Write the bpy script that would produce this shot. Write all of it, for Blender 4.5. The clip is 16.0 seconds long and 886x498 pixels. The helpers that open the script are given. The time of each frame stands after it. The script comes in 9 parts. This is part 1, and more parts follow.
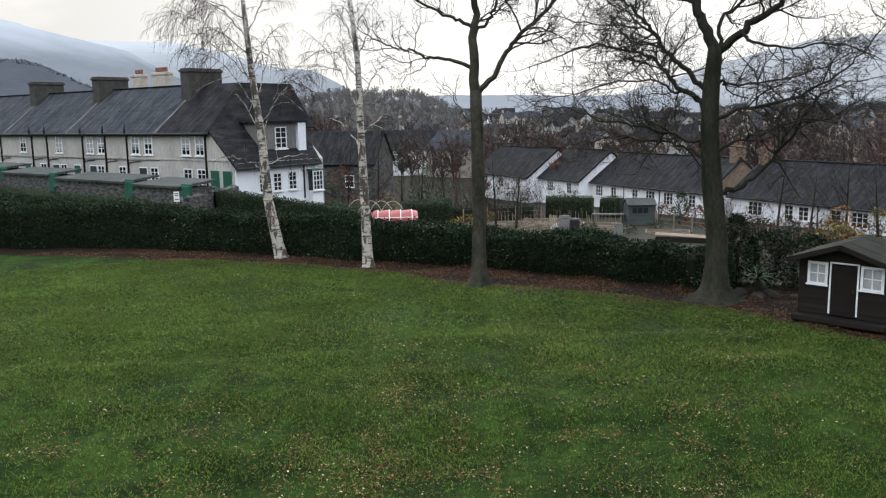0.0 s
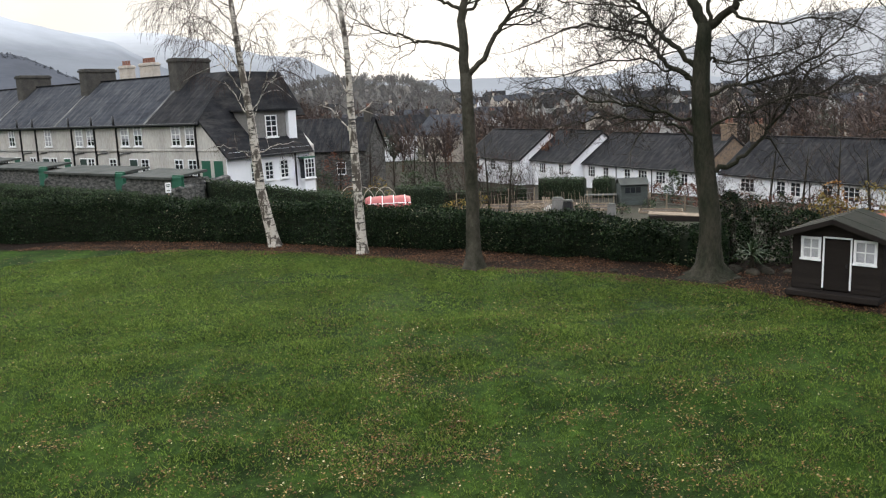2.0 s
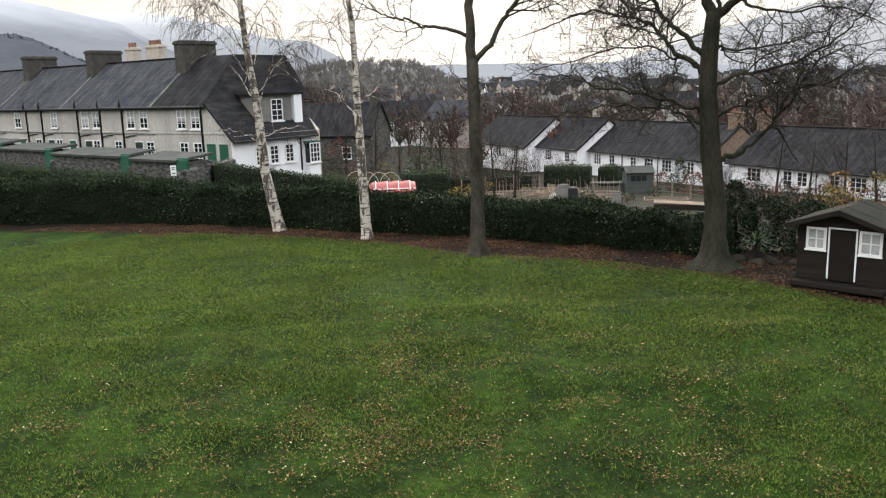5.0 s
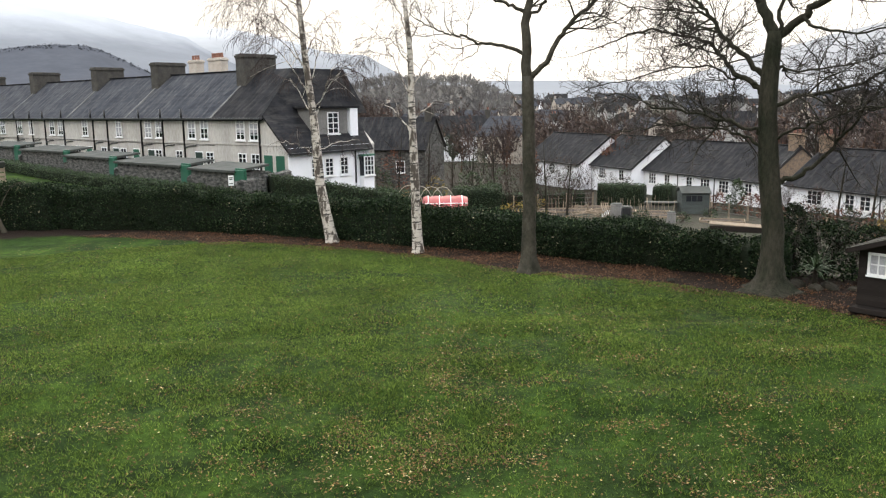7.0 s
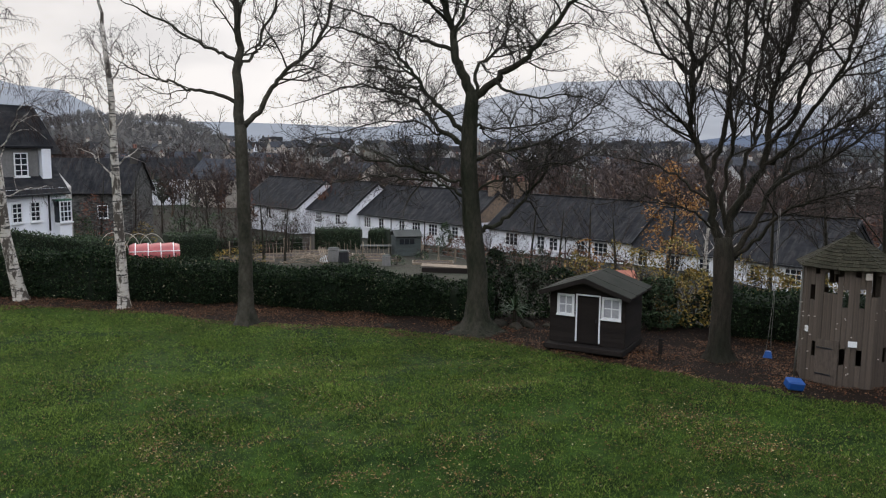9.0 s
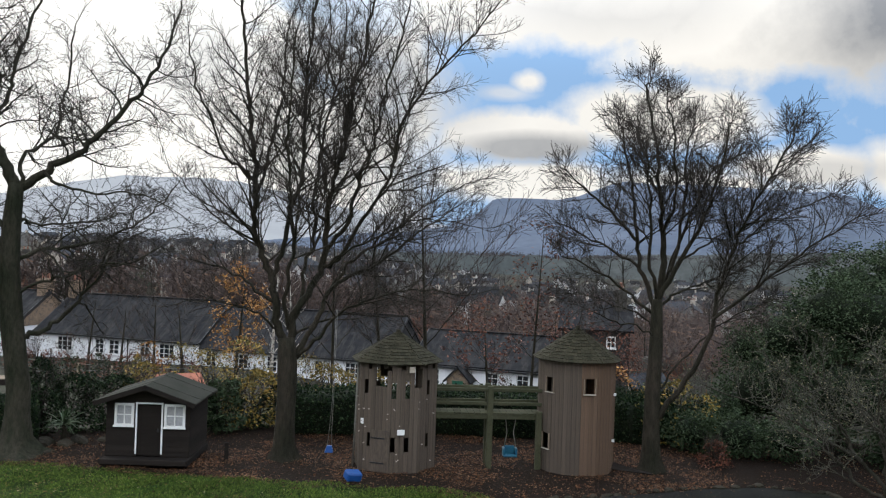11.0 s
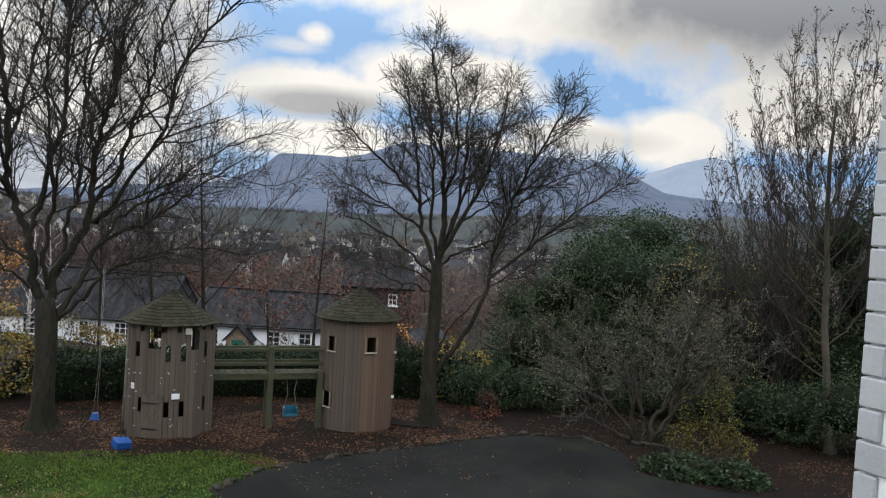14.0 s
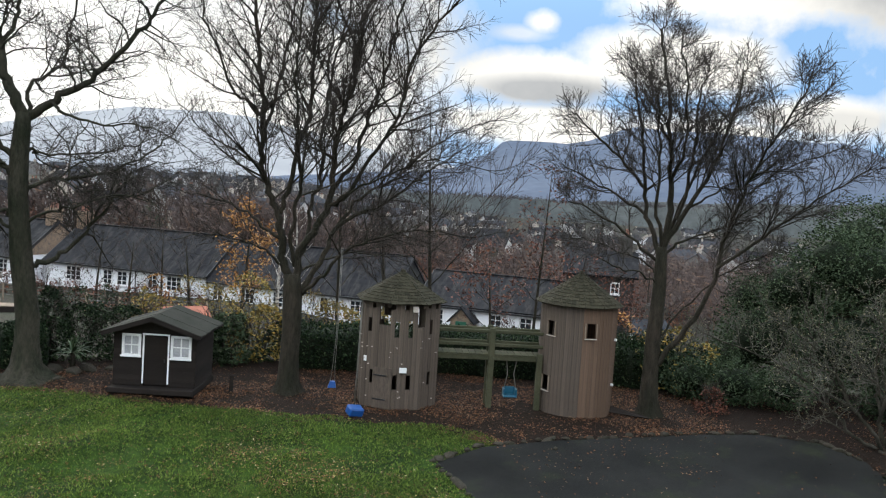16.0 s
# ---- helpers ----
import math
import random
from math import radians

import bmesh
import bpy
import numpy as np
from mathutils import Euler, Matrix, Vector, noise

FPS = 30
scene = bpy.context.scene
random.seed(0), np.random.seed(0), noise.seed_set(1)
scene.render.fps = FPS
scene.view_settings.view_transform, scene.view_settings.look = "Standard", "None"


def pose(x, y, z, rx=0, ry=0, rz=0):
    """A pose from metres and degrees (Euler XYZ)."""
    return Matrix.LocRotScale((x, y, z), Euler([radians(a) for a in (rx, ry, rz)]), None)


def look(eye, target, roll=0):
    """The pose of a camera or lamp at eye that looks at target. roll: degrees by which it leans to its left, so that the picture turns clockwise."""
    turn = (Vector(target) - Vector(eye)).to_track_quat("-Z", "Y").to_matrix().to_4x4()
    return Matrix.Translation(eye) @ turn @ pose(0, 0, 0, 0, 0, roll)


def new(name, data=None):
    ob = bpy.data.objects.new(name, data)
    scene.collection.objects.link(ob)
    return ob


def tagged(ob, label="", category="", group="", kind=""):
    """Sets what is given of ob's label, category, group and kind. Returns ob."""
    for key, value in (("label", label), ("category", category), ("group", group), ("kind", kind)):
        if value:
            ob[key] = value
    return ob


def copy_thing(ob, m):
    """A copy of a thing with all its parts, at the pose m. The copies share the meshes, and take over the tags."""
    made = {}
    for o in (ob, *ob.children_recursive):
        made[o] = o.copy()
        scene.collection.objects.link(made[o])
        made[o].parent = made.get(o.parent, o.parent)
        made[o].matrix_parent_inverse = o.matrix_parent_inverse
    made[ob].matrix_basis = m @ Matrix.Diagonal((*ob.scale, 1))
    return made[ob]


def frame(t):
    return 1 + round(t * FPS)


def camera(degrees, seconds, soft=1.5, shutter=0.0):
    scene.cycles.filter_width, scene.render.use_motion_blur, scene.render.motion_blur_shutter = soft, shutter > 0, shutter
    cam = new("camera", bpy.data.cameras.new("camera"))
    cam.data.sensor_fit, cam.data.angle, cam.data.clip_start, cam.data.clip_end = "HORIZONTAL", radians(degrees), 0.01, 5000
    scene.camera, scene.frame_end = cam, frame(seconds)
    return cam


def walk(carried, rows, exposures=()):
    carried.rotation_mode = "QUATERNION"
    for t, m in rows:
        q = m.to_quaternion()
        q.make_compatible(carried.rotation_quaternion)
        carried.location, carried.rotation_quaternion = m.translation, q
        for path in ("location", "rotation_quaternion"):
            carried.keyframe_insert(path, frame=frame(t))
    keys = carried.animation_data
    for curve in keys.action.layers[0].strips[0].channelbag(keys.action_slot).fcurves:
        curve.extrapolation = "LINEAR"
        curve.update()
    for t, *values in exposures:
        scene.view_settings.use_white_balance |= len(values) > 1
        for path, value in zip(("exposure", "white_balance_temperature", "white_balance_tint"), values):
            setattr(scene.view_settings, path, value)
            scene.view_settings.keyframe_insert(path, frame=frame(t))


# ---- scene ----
# ---------------------------------------------------------------- camera
cam = camera(57.15, 16.0, soft=1.2)
# seconds, place, heading to the left, tilt up, lean
PATH = [
    (0.0, -0.050, 0.032, 4.835, 1.95, -9.23, -1.03),
    (0.5, -0.064, 0.040, 4.829, 1.39, -9.58, -1.22),
    (1.0, -0.052, 0.024, 4.843, 2.11, -9.82, -1.92),
    (1.5, -0.067, 0.047, 4.827, 2.21, -10.48, -2.34),
    (2.0, -0.058, 0.033, 4.827, 1.55, -10.32, -2.41),
    (2.5, -0.055, 0.030, 4.846, 1.36, -10.25, -2.45),
    (3.0, -0.067, 0.037, 4.845, 1.23, -10.75, -2.34),
    (3.5, -0.060, 0.047, 4.843, 1.16, -11.47, -2.34),
    (5.8, -0.042, 0.035, 4.831, 3.22, -10.87, -1.03),
    (6.0, -0.040, 0.034, 4.835, 3.68, -10.67, -0.85),
    (6.5, -0.042, 0.024, 4.845, 4.53, -10.42, -0.84),
    (7.0, -0.044, -0.000, 4.851, 5.51, -10.16, -0.88),
    (7.5, -0.062, 0.036, 4.878, 5.92, -10.10, -1.32),
    (8.0, -0.077, 0.021, 4.934, 2.22, -9.09, -0.53),
    (8.5, -0.067, 0.054, 5.004, -5.88, -8.06, -0.05),
    (9.0, -0.018, 0.043, 5.041, -14.34, -7.24, 0.53),
    (9.5, -0.009, 0.005, 5.074, -23.08, -5.77, 1.24),
    (10.0, 0.020, 0.015, 5.092, -31.28, -3.22, 1.99),
    (10.2, 0.039, 0.001, 5.096, -33.75, -2.33, 2.09),
    (12.3, 0.077, -0.024, 5.194, -57.10, 1.46, 1.62),
    (12.5, 0.066, -0.012, 5.188, -58.26, 1.18, 1.71),
    (13.0, 0.071, 0.012, 5.203, -60.49, -0.12, 2.28),
    (13.5, 0.086, 0.002, 5.197, -60.41, -1.27, 2.77),
    (14.0, 0.111, 0.008, 5.192, -59.03, -1.99, 3.28),
    (14.5, 0.111, -0.003, 5.189, -57.21, -2.32, 3.50),
    (15.0, 0.103, -0.021, 5.180, -54.17, -2.68, 3.25),
    (15.5, 0.084, -0.042, 5.171, -49.67, -3.19, 3.52),
    (16.0, 0.070, -0.054, 5.146, -43.53, -3.85, 3.67),
]
walk(cam, [(t, pose(x, y, z, 0, 0, yaw) @ pose(0, 0, 0, 90 + tilt) @ pose(0, 0, 0, 0, 0, lean))
           for t, x, y, z, yaw, tilt, lean in PATH],
     exposures=[(0.0, -0.03, 6300, 9), (1.5, 0.15, 6560, 10), (2.5, 0.22, 6800, 11), (3.5, 0.09, 6800, 11), (6.0, 0.4, 6980, 11), (7.5, 0.45, 6850, 11), (8.0, 0.1, 6700, 11), (8.4, -0.15, 6520, 12),
                (9.0, -0.32, 6350, 13), (10.2, 0.0, 6230, 10), (12.3, -0.17, 6400, 9), (14.0, 0.0, 6380, 10), (14.5, 0.1, 6350, 10), (16.0, 0.25, 6280, 8)])

# ---------------------------------------------------------------- sky and sun
SKY_BASE, SKY_LIFT = 0.76, 2.6
SUN_BEARING, SUN_HEIGHT = 8.0, 16.0        # degrees right of ahead, above the horizon
sun_way = Vector((math.sin(radians(SUN_BEARING)) * math.cos(radians(SUN_HEIGHT)),
                  math.cos(radians(SUN_BEARING)) * math.cos(radians(SUN_HEIGHT)), math.sin(radians(SUN_HEIGHT))))
world = bpy.data.worlds.new("cloudy_sky")
scene.world = world
world.use_nodes = True
wt = world.node_tree
wt.nodes.clear()


def wlink(a, b):
    wt.links.new(a, b)


def wmath(op, a, b=None, clamp=False, c=None):
    n = wt.nodes.new("ShaderNodeMath")
    n.operation, n.use_clamp = op, clamp
    for i, v in enumerate((a, b, c)):
        if v is None:
            continue
        if isinstance(v, (int, float)):
            n.inputs[i].default_value = v
        else:
            wlink(v, n.inputs[i])
    return n.outputs[0]


def wmix(fac, a, b):
    n = wt.nodes.new("ShaderNodeMix")
    n.data_type = "RGBA"
    for i, v in ((0, fac), (6, a), (7, b)):
        if isinstance(v, (int, float)):
            n.inputs[i].default_value = v
        elif isinstance(v, tuple):
            n.inputs[i].default_value = (*v, 1)
        else:
            wlink(v, n.inputs[i])
    return n.outputs[2]


def wramp(fac, stops):
    n = wt.nodes.new("ShaderNodeValToRGB")
    n.color_ramp.interpolation = "EASE"
    while len(n.color_ramp.elements) < len(stops):
        n.color_ramp.elements.new(0.5)
    for e, (p, c) in zip(n.color_ramp.elements, stops):
        e.position, e.color = p, (c, c, c, 1)
    wlink(fac, n.inputs[0])
    return n.outputs[0]


sky = wt.nodes.new("ShaderNodeTexSky")
sky.sky_type, sky.sun_disc = "NISHITA", False
sky.sun_elevation, sky.sun_rotation = radians(SUN_HEIGHT), radians(SUN_BEARING)
coords = wt.nodes.new("ShaderNodeTexCoord")
split = wt.nodes.new("ShaderNodeSeparateXYZ")
wlink(coords.outputs["Generated"], split.inputs[0])
up = wmath("MAXIMUM", split.outputs[2], 0.0)
# clouds lie on a flat layer, so they close up towards the horizon
flat = wmath("ADD", up, 0.30)
plane = wt.nodes.new("ShaderNodeCombineXYZ")
wlink(wmath("DIVIDE", split.outputs[0], flat), plane.inputs[0])
wlink(wmath("DIVIDE", split.outputs[1], flat), plane.inputs[1])


def wnoise(scale, detail, rough, shift):
    m = wt.nodes.new("ShaderNodeMapping")
    m.inputs["Location"].default_value = shift
    wlink(plane.outputs[0], m.inputs[0])
    n = wt.nodes.new("ShaderNodeTexNoise")
    n.inputs["Scale"].default_value, n.inputs["Detail"].default_value, n.inputs["Roughness"].default_value = scale, detail, rough
    wlink(m.outputs[0], n.inputs["Vector"])
    return n.outputs[0]


cover = wnoise(1.35, 8, 0.57, (3.1, 1.2, 0))
body = wnoise(1.5, 8, 0.58, (-4.0, 2.6, 3.0))
dot = wt.nodes.new("ShaderNodeVectorMath")
dot.operation = "DOT_PRODUCT"
wlink(coords.outputs["Generated"], dot.inputs[0])
dot.inputs[1].default_value = sun_way
glow = wmath("POWER", wmath("MAXIMUM", dot.outputs["Value"], 0.0), 7.0)
low = wmath("POWER", wmath("SUBTRACT", 1.0, up, True), 9.0)
# how closed the cloud is: all round the veiled sun, broken away from it
closed = wmath("ADD", wmath("ADD", cover, wmath("MULTIPLY", glow, 0.30)), wmath("MULTIPLY", low, 0.02))
mask = wramp(closed, [(0.495, 0.0), (0.565, 1.0)])
thick = wramp(wmath("SUBTRACT", body, wmath("MULTIPLY", glow, 0.10)), [(0.36, 0.0), (0.60, 1.0)])
# the broken cloud over the valley: single clouds by bearing and height in degrees, their edges frayed by noise
bearing = wmath("MULTIPLY", wmath("ARCTAN2", split.outputs[0], split.outputs[1]), 57.2958)
height = wmath("MULTIPLY", wmath("ARCSINE", split.outputs[2]), 57.2958)
fray = wt.nodes.new("ShaderNodeTexNoise")
fray.inputs["Scale"].default_value, fray.inputs["Detail"].default_value, fray.inputs["Roughness"].default_value = 9.0, 7, 0.6
wlink(coords.outputs["Generated"], fray.inputs["Vector"])
wisp = wmath("SUBTRACT", fray.outputs[0], 0.5)


def puff(b, h, wide, tall, soft=0.55, ragged=2.2):
    """1 inside a cloud, fading to 0 over its frayed rim."""
    dx = wmath("DIVIDE", wmath("SUBTRACT", bearing, b), wide)
    dy = wmath("DIVIDE", wmath("SUBTRACT", height, h), tall)
    d = wmath("SQRT", wmath("ADD", wmath("MULTIPLY", dx, dx), wmath("MULTIPLY", dy, dy)))
    return wmath("DIVIDE", wmath("SUBTRACT", 1.0 + soft * 0.5, wmath("ADD", d, wmath("MULTIPLY", wisp, ragged))), soft, True)


def highest(items):
    out = items[0]
    for i in items[1:]:
        out = wmath("MAXIMUM", out, i)
    return out


valley = highest([puff(80, 16.2, 17, 6.3, 0.4, 1.6), puff(66, 16.0, 12, 4.6, 0.45, 1.7), puff(52, 18.0, 20, 3.9, 0.35, 1.3), puff(49.4, 12.1, 1.0, 0.68, 0.9, 2.8), wmath("MULTIPLY", puff(47.9, 11.3, 1.6, 0.40, 1.2, 2.6), 0.6),
                  puff(48.5, 8.3, 5.5, 1.7, 0.5, 1.6), puff(59.0, 9.8, 6.5, 2.3, 0.5, 1.4), puff(49, 5.2, 8, 1.4, 0.6, 1.4), puff(67.5, 6.3, 4.6, 1.2, 0.7, 1.6), puff(75, 6.2, 4.0, 1.9, 0.6, 1.6),
                  puff(82.5, 8.6, 6.5, 3.4, 0.5, 1.4), puff(33, 10, 10.5, 14, 0.4, 1.2), puff(60, 5.0, 8, 1.4, 0.8, 1.4)])
under = highest([puff(81, 15.6, 13.5, 4.4, 0.9, 1.5), wmath("MULTIPLY", puff(72, 16.5, 6, 3.4, 1.0, 1.6), 0.6), wmath("MULTIPLY", puff(53, 17.6, 14, 2.7, 0.9, 1.4), 0.5), wmath("MULTIPLY", puff(49.5, 7.5, 5.2, 0.95, 0.9, 1.4), 0.85),
                 wmath("MULTIPLY", puff(35, 11.8, 10, 5.0, 0.9, 1.4), 0.72), wmath("MULTIPLY", puff(68.5, 6.0, 4.4, 0.8, 0.9, 1.2), 0.35), wmath("MULTIPLY", puff(83, 9.2, 6, 2.2, 0.9, 1.2), 0.25), wmath("MULTIPLY", puff(40, 16, 7, 3.5, 0.9, 1.2), 0.6)])
right_of = wmath("MULTIPLY", wmath("DIVIDE", wmath("SUBTRACT", bearing, 34.0), 8.0, True), wmath("DIVIDE", wmath("SUBTRACT", 104.0, bearing), 8.0, True))
right_of = wmath("MULTIPLY", right_of, wmath("DIVIDE", wmath("SUBTRACT", 27.0, height), 6.0, True))
mask = wmath("ADD", mask, wmath("MULTIPLY", right_of, wmath("SUBTRACT", valley, mask)))
grain = wmath("MULTIPLY", wmath("ADD", wisp, 0.08), 0.6, True)
thick = wmath("ADD", thick, wmath("MULTIPLY", right_of, wmath("SUBTRACT", wmath("ADD", under, grain), thick)), True)
# thin pale mist over the fells to the left
left_of = wmath("DIVIDE", wmath("SUBTRACT", -8.0, bearing), 10.0, True)
thick = wmath("MULTIPLY", thick, wmath("SUBTRACT", 1.0, wmath("MULTIPLY", left_of, 0.75)))
cloud = wmix(thick, (1.30, 1.23, 1.12), (0.36, 0.37, 0.39))
cloud = wmix(wmath("MULTIPLY", glow, 0.90, True), cloud, (1.75, 1.70, 1.62))
clear = wt.nodes.new("ShaderNodeVectorMath")
clear.operation = "SCALE"
wlink(sky.outputs[0], clear.inputs[0])
clear.inputs["Scale"].default_value = 0.10
tint = wmix(0.85, clear.outputs[0], (0.43, 0.72, 1.16))
veil = wmix(right_of, (0.565, 0.66, 0.775), tint)
air = wmix(mask, veil, cloud)
# an overcast sky is brighter overhead than at the horizon
back = wt.nodes.new("ShaderNodeBackground")
wlink(air, back.inputs[0])
wlink(wmath("MULTIPLY_ADD", wramp(up, [(0.20, 0.0), (0.58, 1.0)]), SKY_LIFT, False, SKY_BASE), back.inputs[1])
wlink(back.outputs[0], wt.nodes.new("ShaderNodeOutputWorld").inputs[0])

sun = new("sun", bpy.data.lights.new("sun", "SUN"))
sun.data.energy, sun.data.angle, sun.data.color = 1.1, radians(20), (1.0, 0.93, 0.82)
sun.matrix_world = look((0, 0, 60), Vector((0, 0, 60)) - sun_way)

# ---------------------------------------------------------------- materials
def noise_node(nt, vec, scale, detail=4, rough=0.55):
    n = nt.nodes.new("ShaderNodeTexNoise")
    n.inputs["Scale"].default_value, n.inputs["Detail"].default_value = scale, detail
    n.inputs["Roughness"].default_value = rough
    nt.links.new(vec, n.inputs["Vector"])
    return n.outputs[0]


def mix_node(nt, fac, a, b, blend="MIX"):
    n = nt.nodes.new("ShaderNodeMix")
    n.data_type, n.blend_type = "RGBA", blend
    for i, v in ((0, fac), (6, a), (7, b)):
        if isinstance(v, (int, float)):
            n.inputs[i].default_value = v
        elif isinstance(v, tuple):
            n.inputs[i].default_value = (*v, 1)
        else:
            nt.links.new(v, n.inputs[i])
    return n.outputs[2]


def ramp_node(nt, fac, stops, ease="LINEAR"):
    n = nt.nodes.new("ShaderNodeValToRGB")
    n.color_ramp.interpolation = ease
    while len(n.color_ramp.elements) < len(stops):
        n.color_ramp.elements.new(0.5)
    for e, (p, c) in zip(n.color_ramp.elements, stops):
        e.position, e.color = p, ((c, c, c, 1) if isinstance(c, (int, float)) else (*c, 1))
    nt.links.new(fac, n.inputs[0])
    return n.outputs[0]


def start(name):
    m = bpy.data.materials.new(name)
    m.use_nodes = True
    nt = m.node_tree
    bsdf = nt.nodes["Principled BSDF"]
    tc = nt.nodes.new("ShaderNodeTexCoord")
    return m, nt, bsdf, tc.outputs["Object"]


def stretch(nt, vec, sx, sy, sz):
    n = nt.nodes.new("ShaderNodeMapping")
    n.inputs["Scale"].default_value = (sx, sy, sz)
    nt.links.new(vec, n.inputs[0])
    return n.outputs[0]


def finish(nt, bsdf, colour, rough, height=None, bump=0.3, dist=0.02, metal=0.0):
    nt.links.new(colour, bsdf.inputs["Base Color"])
    bsdf.inputs["Roughness"].default_value, bsdf.inputs["Metallic"].default_value = rough, metal
    if height is not None:
        b = nt.nodes.new("ShaderNodeBump")
        b.inputs["Strength"].default_value, b.inputs["Distance"].default_value = bump, dist
        nt.links.new(height, b.inputs["Height"])
        nt.links.new(b.outputs[0], bsdf.inputs["Normal"])


def rough_mat(name, a, b, scale=1.0, fine=25.0, rough=0.85, bump=0.3, dist=0.01, squash=(1, 1, 1), vary=0.0, grime=0.35, metal=0.0):
    """Two colours in large blotches, fine grain over them, each piece a little different."""
    m, nt, bsdf, vec = start(name)
    vec = stretch(nt, vec, *squash)
    big = ramp_node(nt, noise_node(nt, vec, scale, 5), [(0.35, 0.0), (0.68, 1.0)])
    col = mix_node(nt, big, a, b)
    small = noise_node(nt, vec, fine, 6, 0.65)
    shade = ramp_node(nt, small, [(0.25, 1.0 - grime), (0.75, 1.0 + grime * 0.3)])
    col = mix_node(nt, 1.0, col, shade, "MULTIPLY")
    if vary:
        info = nt.nodes.new("ShaderNodeObjectInfo")
        col = mix_node(nt, 1.0, col, ramp_node(nt, info.outputs["Random"], [(0, 1.0 - vary), (1, 1.0 + vary)]), "MULTIPLY")
    finish(nt, bsdf, col, rough, small, bump, dist, metal)
    bsdf.inputs["Specular IOR Level"].default_value = 0.12 if rough >= 0.84 else 0.4
    return m


def island_mat(name, stops, rough=0.6, noise_scale=3.0, gloss=0.3):
    """Leaves and other small pieces of one mesh, each with its own colour."""
    m, nt, bsdf, vec = start(name)
    geo = nt.nodes.new("ShaderNodeNewGeometry")
    col = ramp_node(nt, geo.outputs["Random Per Island"], stops)
    shade = ramp_node(nt, noise_node(nt, vec, noise_scale, 3), [(0.3, 0.7), (0.7, 1.2)])
    col = mix_node(nt, 1.0, col, shade, "MULTIPLY")
    finish(nt, bsdf, col, rough)
    bsdf.inputs["Specular IOR Level"].default_value = gloss
    return m


def slate_mat(name, a, b, moss, course=0.22):
    """Slates too far off to be told apart: courses, streaks and lichen."""
    m, nt, bsdf, vec = start(name)
    big = ramp_node(nt, noise_node(nt, vec, 0.9, 8, 0.7), [(0.38, 0.0), (0.62, 1.0)])
    col = mix_node(nt, big, a, b)
    streak = ramp_node(nt, noise_node(nt, stretch(nt, vec, 1.5, 0.30, 0.30), 1.9, 8, 0.7), [(0.47, 0.0), (0.70, 1.0)])
    col = mix_node(nt, streak, col, moss)
    wave = nt.nodes.new("ShaderNodeTexWave")
    wave.bands_direction = "Z"
    wave.inputs["Scale"].default_value = 0.314 / course * 0.75
    wave.inputs["Distortion"].default_value = 0.6
    nt.links.new(vec, wave.inputs["Vector"])
    cells = nt.nodes.new("ShaderNodeTexVoronoi")
    cells.inputs["Scale"].default_value = 3.5
    nt.links.new(vec, cells.inputs["Vector"])
    col = mix_node(nt, 0.35, col, ramp_node(nt, cells.outputs["Color"], [(0, 0.02), (1, 0.2)]), "SOFT_LIGHT")
    col = mix_node(nt, 1.0, col, ramp_node(nt, wave.outputs[0], [(0.0, 0.92), (0.4, 1.02)]), "MULTIPLY")
    finish(nt, bsdf, col, 0.85, wave.outputs[0], 0.25, 0.012)
    bsdf.inputs["Specular IOR Level"].default_value = 0.06
    return m


def plain_mat(name, col, rough=0.5, metal=0.0):
    return rough_mat(name, col, tuple(c * 0.88 for c in col), 2.0, 40.0, rough, 0.05, 0.004, grime=0.12, metal=metal)


BARK_DARK = rough_mat("dark_bark", (0.046, 0.038, 0.029), (0.018, 0.019, 0.012), 2.0, 14, 0.95, 1.0, 0.06, (1, 1, 0.3), grime=0.6)
BARK_OAK = rough_mat("oak_bark", (0.056, 0.051, 0.038), (0.022, 0.025, 0.015), 2.8, 16, 0.95, 1.0, 0.06, (1, 1, 0.35), grime=0.6)
BARK_GREY = rough_mat("grey_bark", (0.095, 0.080, 0.060), (0.052, 0.048, 0.037), 1.0, 12, 0.95, 0.7, 0.03, (1, 1, 0.5))
BARK_MOTTLED = rough_mat("lichened_bark", (0.078, 0.070, 0.055), (0.026, 0.026, 0.018), 3.2, 14, 0.95, 0.9, 0.04, (1, 1, 0.6), grime=0.55)
TWIG = rough_mat("twigs", (0.036, 0.030, 0.026), (0.048, 0.041, 0.035), 3, 30, 0.9, 0.2)
TWIG_GREY = rough_mat("grey_twigs", (0.105, 0.100, 0.082), (0.060, 0.058, 0.047), 3, 30, 0.9, 0.2)
TWIG_RED = rough_mat("birch_twigs", (0.055, 0.036, 0.032), (0.036, 0.028, 0.026), 3, 30, 0.9, 0.2)


def birch_mat():
    m, nt, bsdf, vec = start("birch_bark")
    rings = noise_node(nt, stretch(nt, vec, 1.5, 1.5, 9.0), 1.7, 5, 0.65)
    dark = ramp_node(nt, rings, [(0.52, 0.0), (0.60, 1.0)])
    patch = ramp_node(nt, noise_node(nt, stretch(nt, vec, 1.6, 1.6, 0.7), 3.0, 5, 0.65), [(0.50, 0.0), (0.57, 1.0)])
    col = mix_node(nt, noise_node(nt, vec, 9, 4), (0.32, 0.27, 0.22), (0.58, 0.54, 0.49))
    col = mix_node(nt, dark, col, (0.035, 0.03, 0.026))
    col = mix_node(nt, patch, col, (0.060, 0.047, 0.037))
    finish(nt, bsdf, col, 0.8, rings, 0.5, 0.02)
    return m


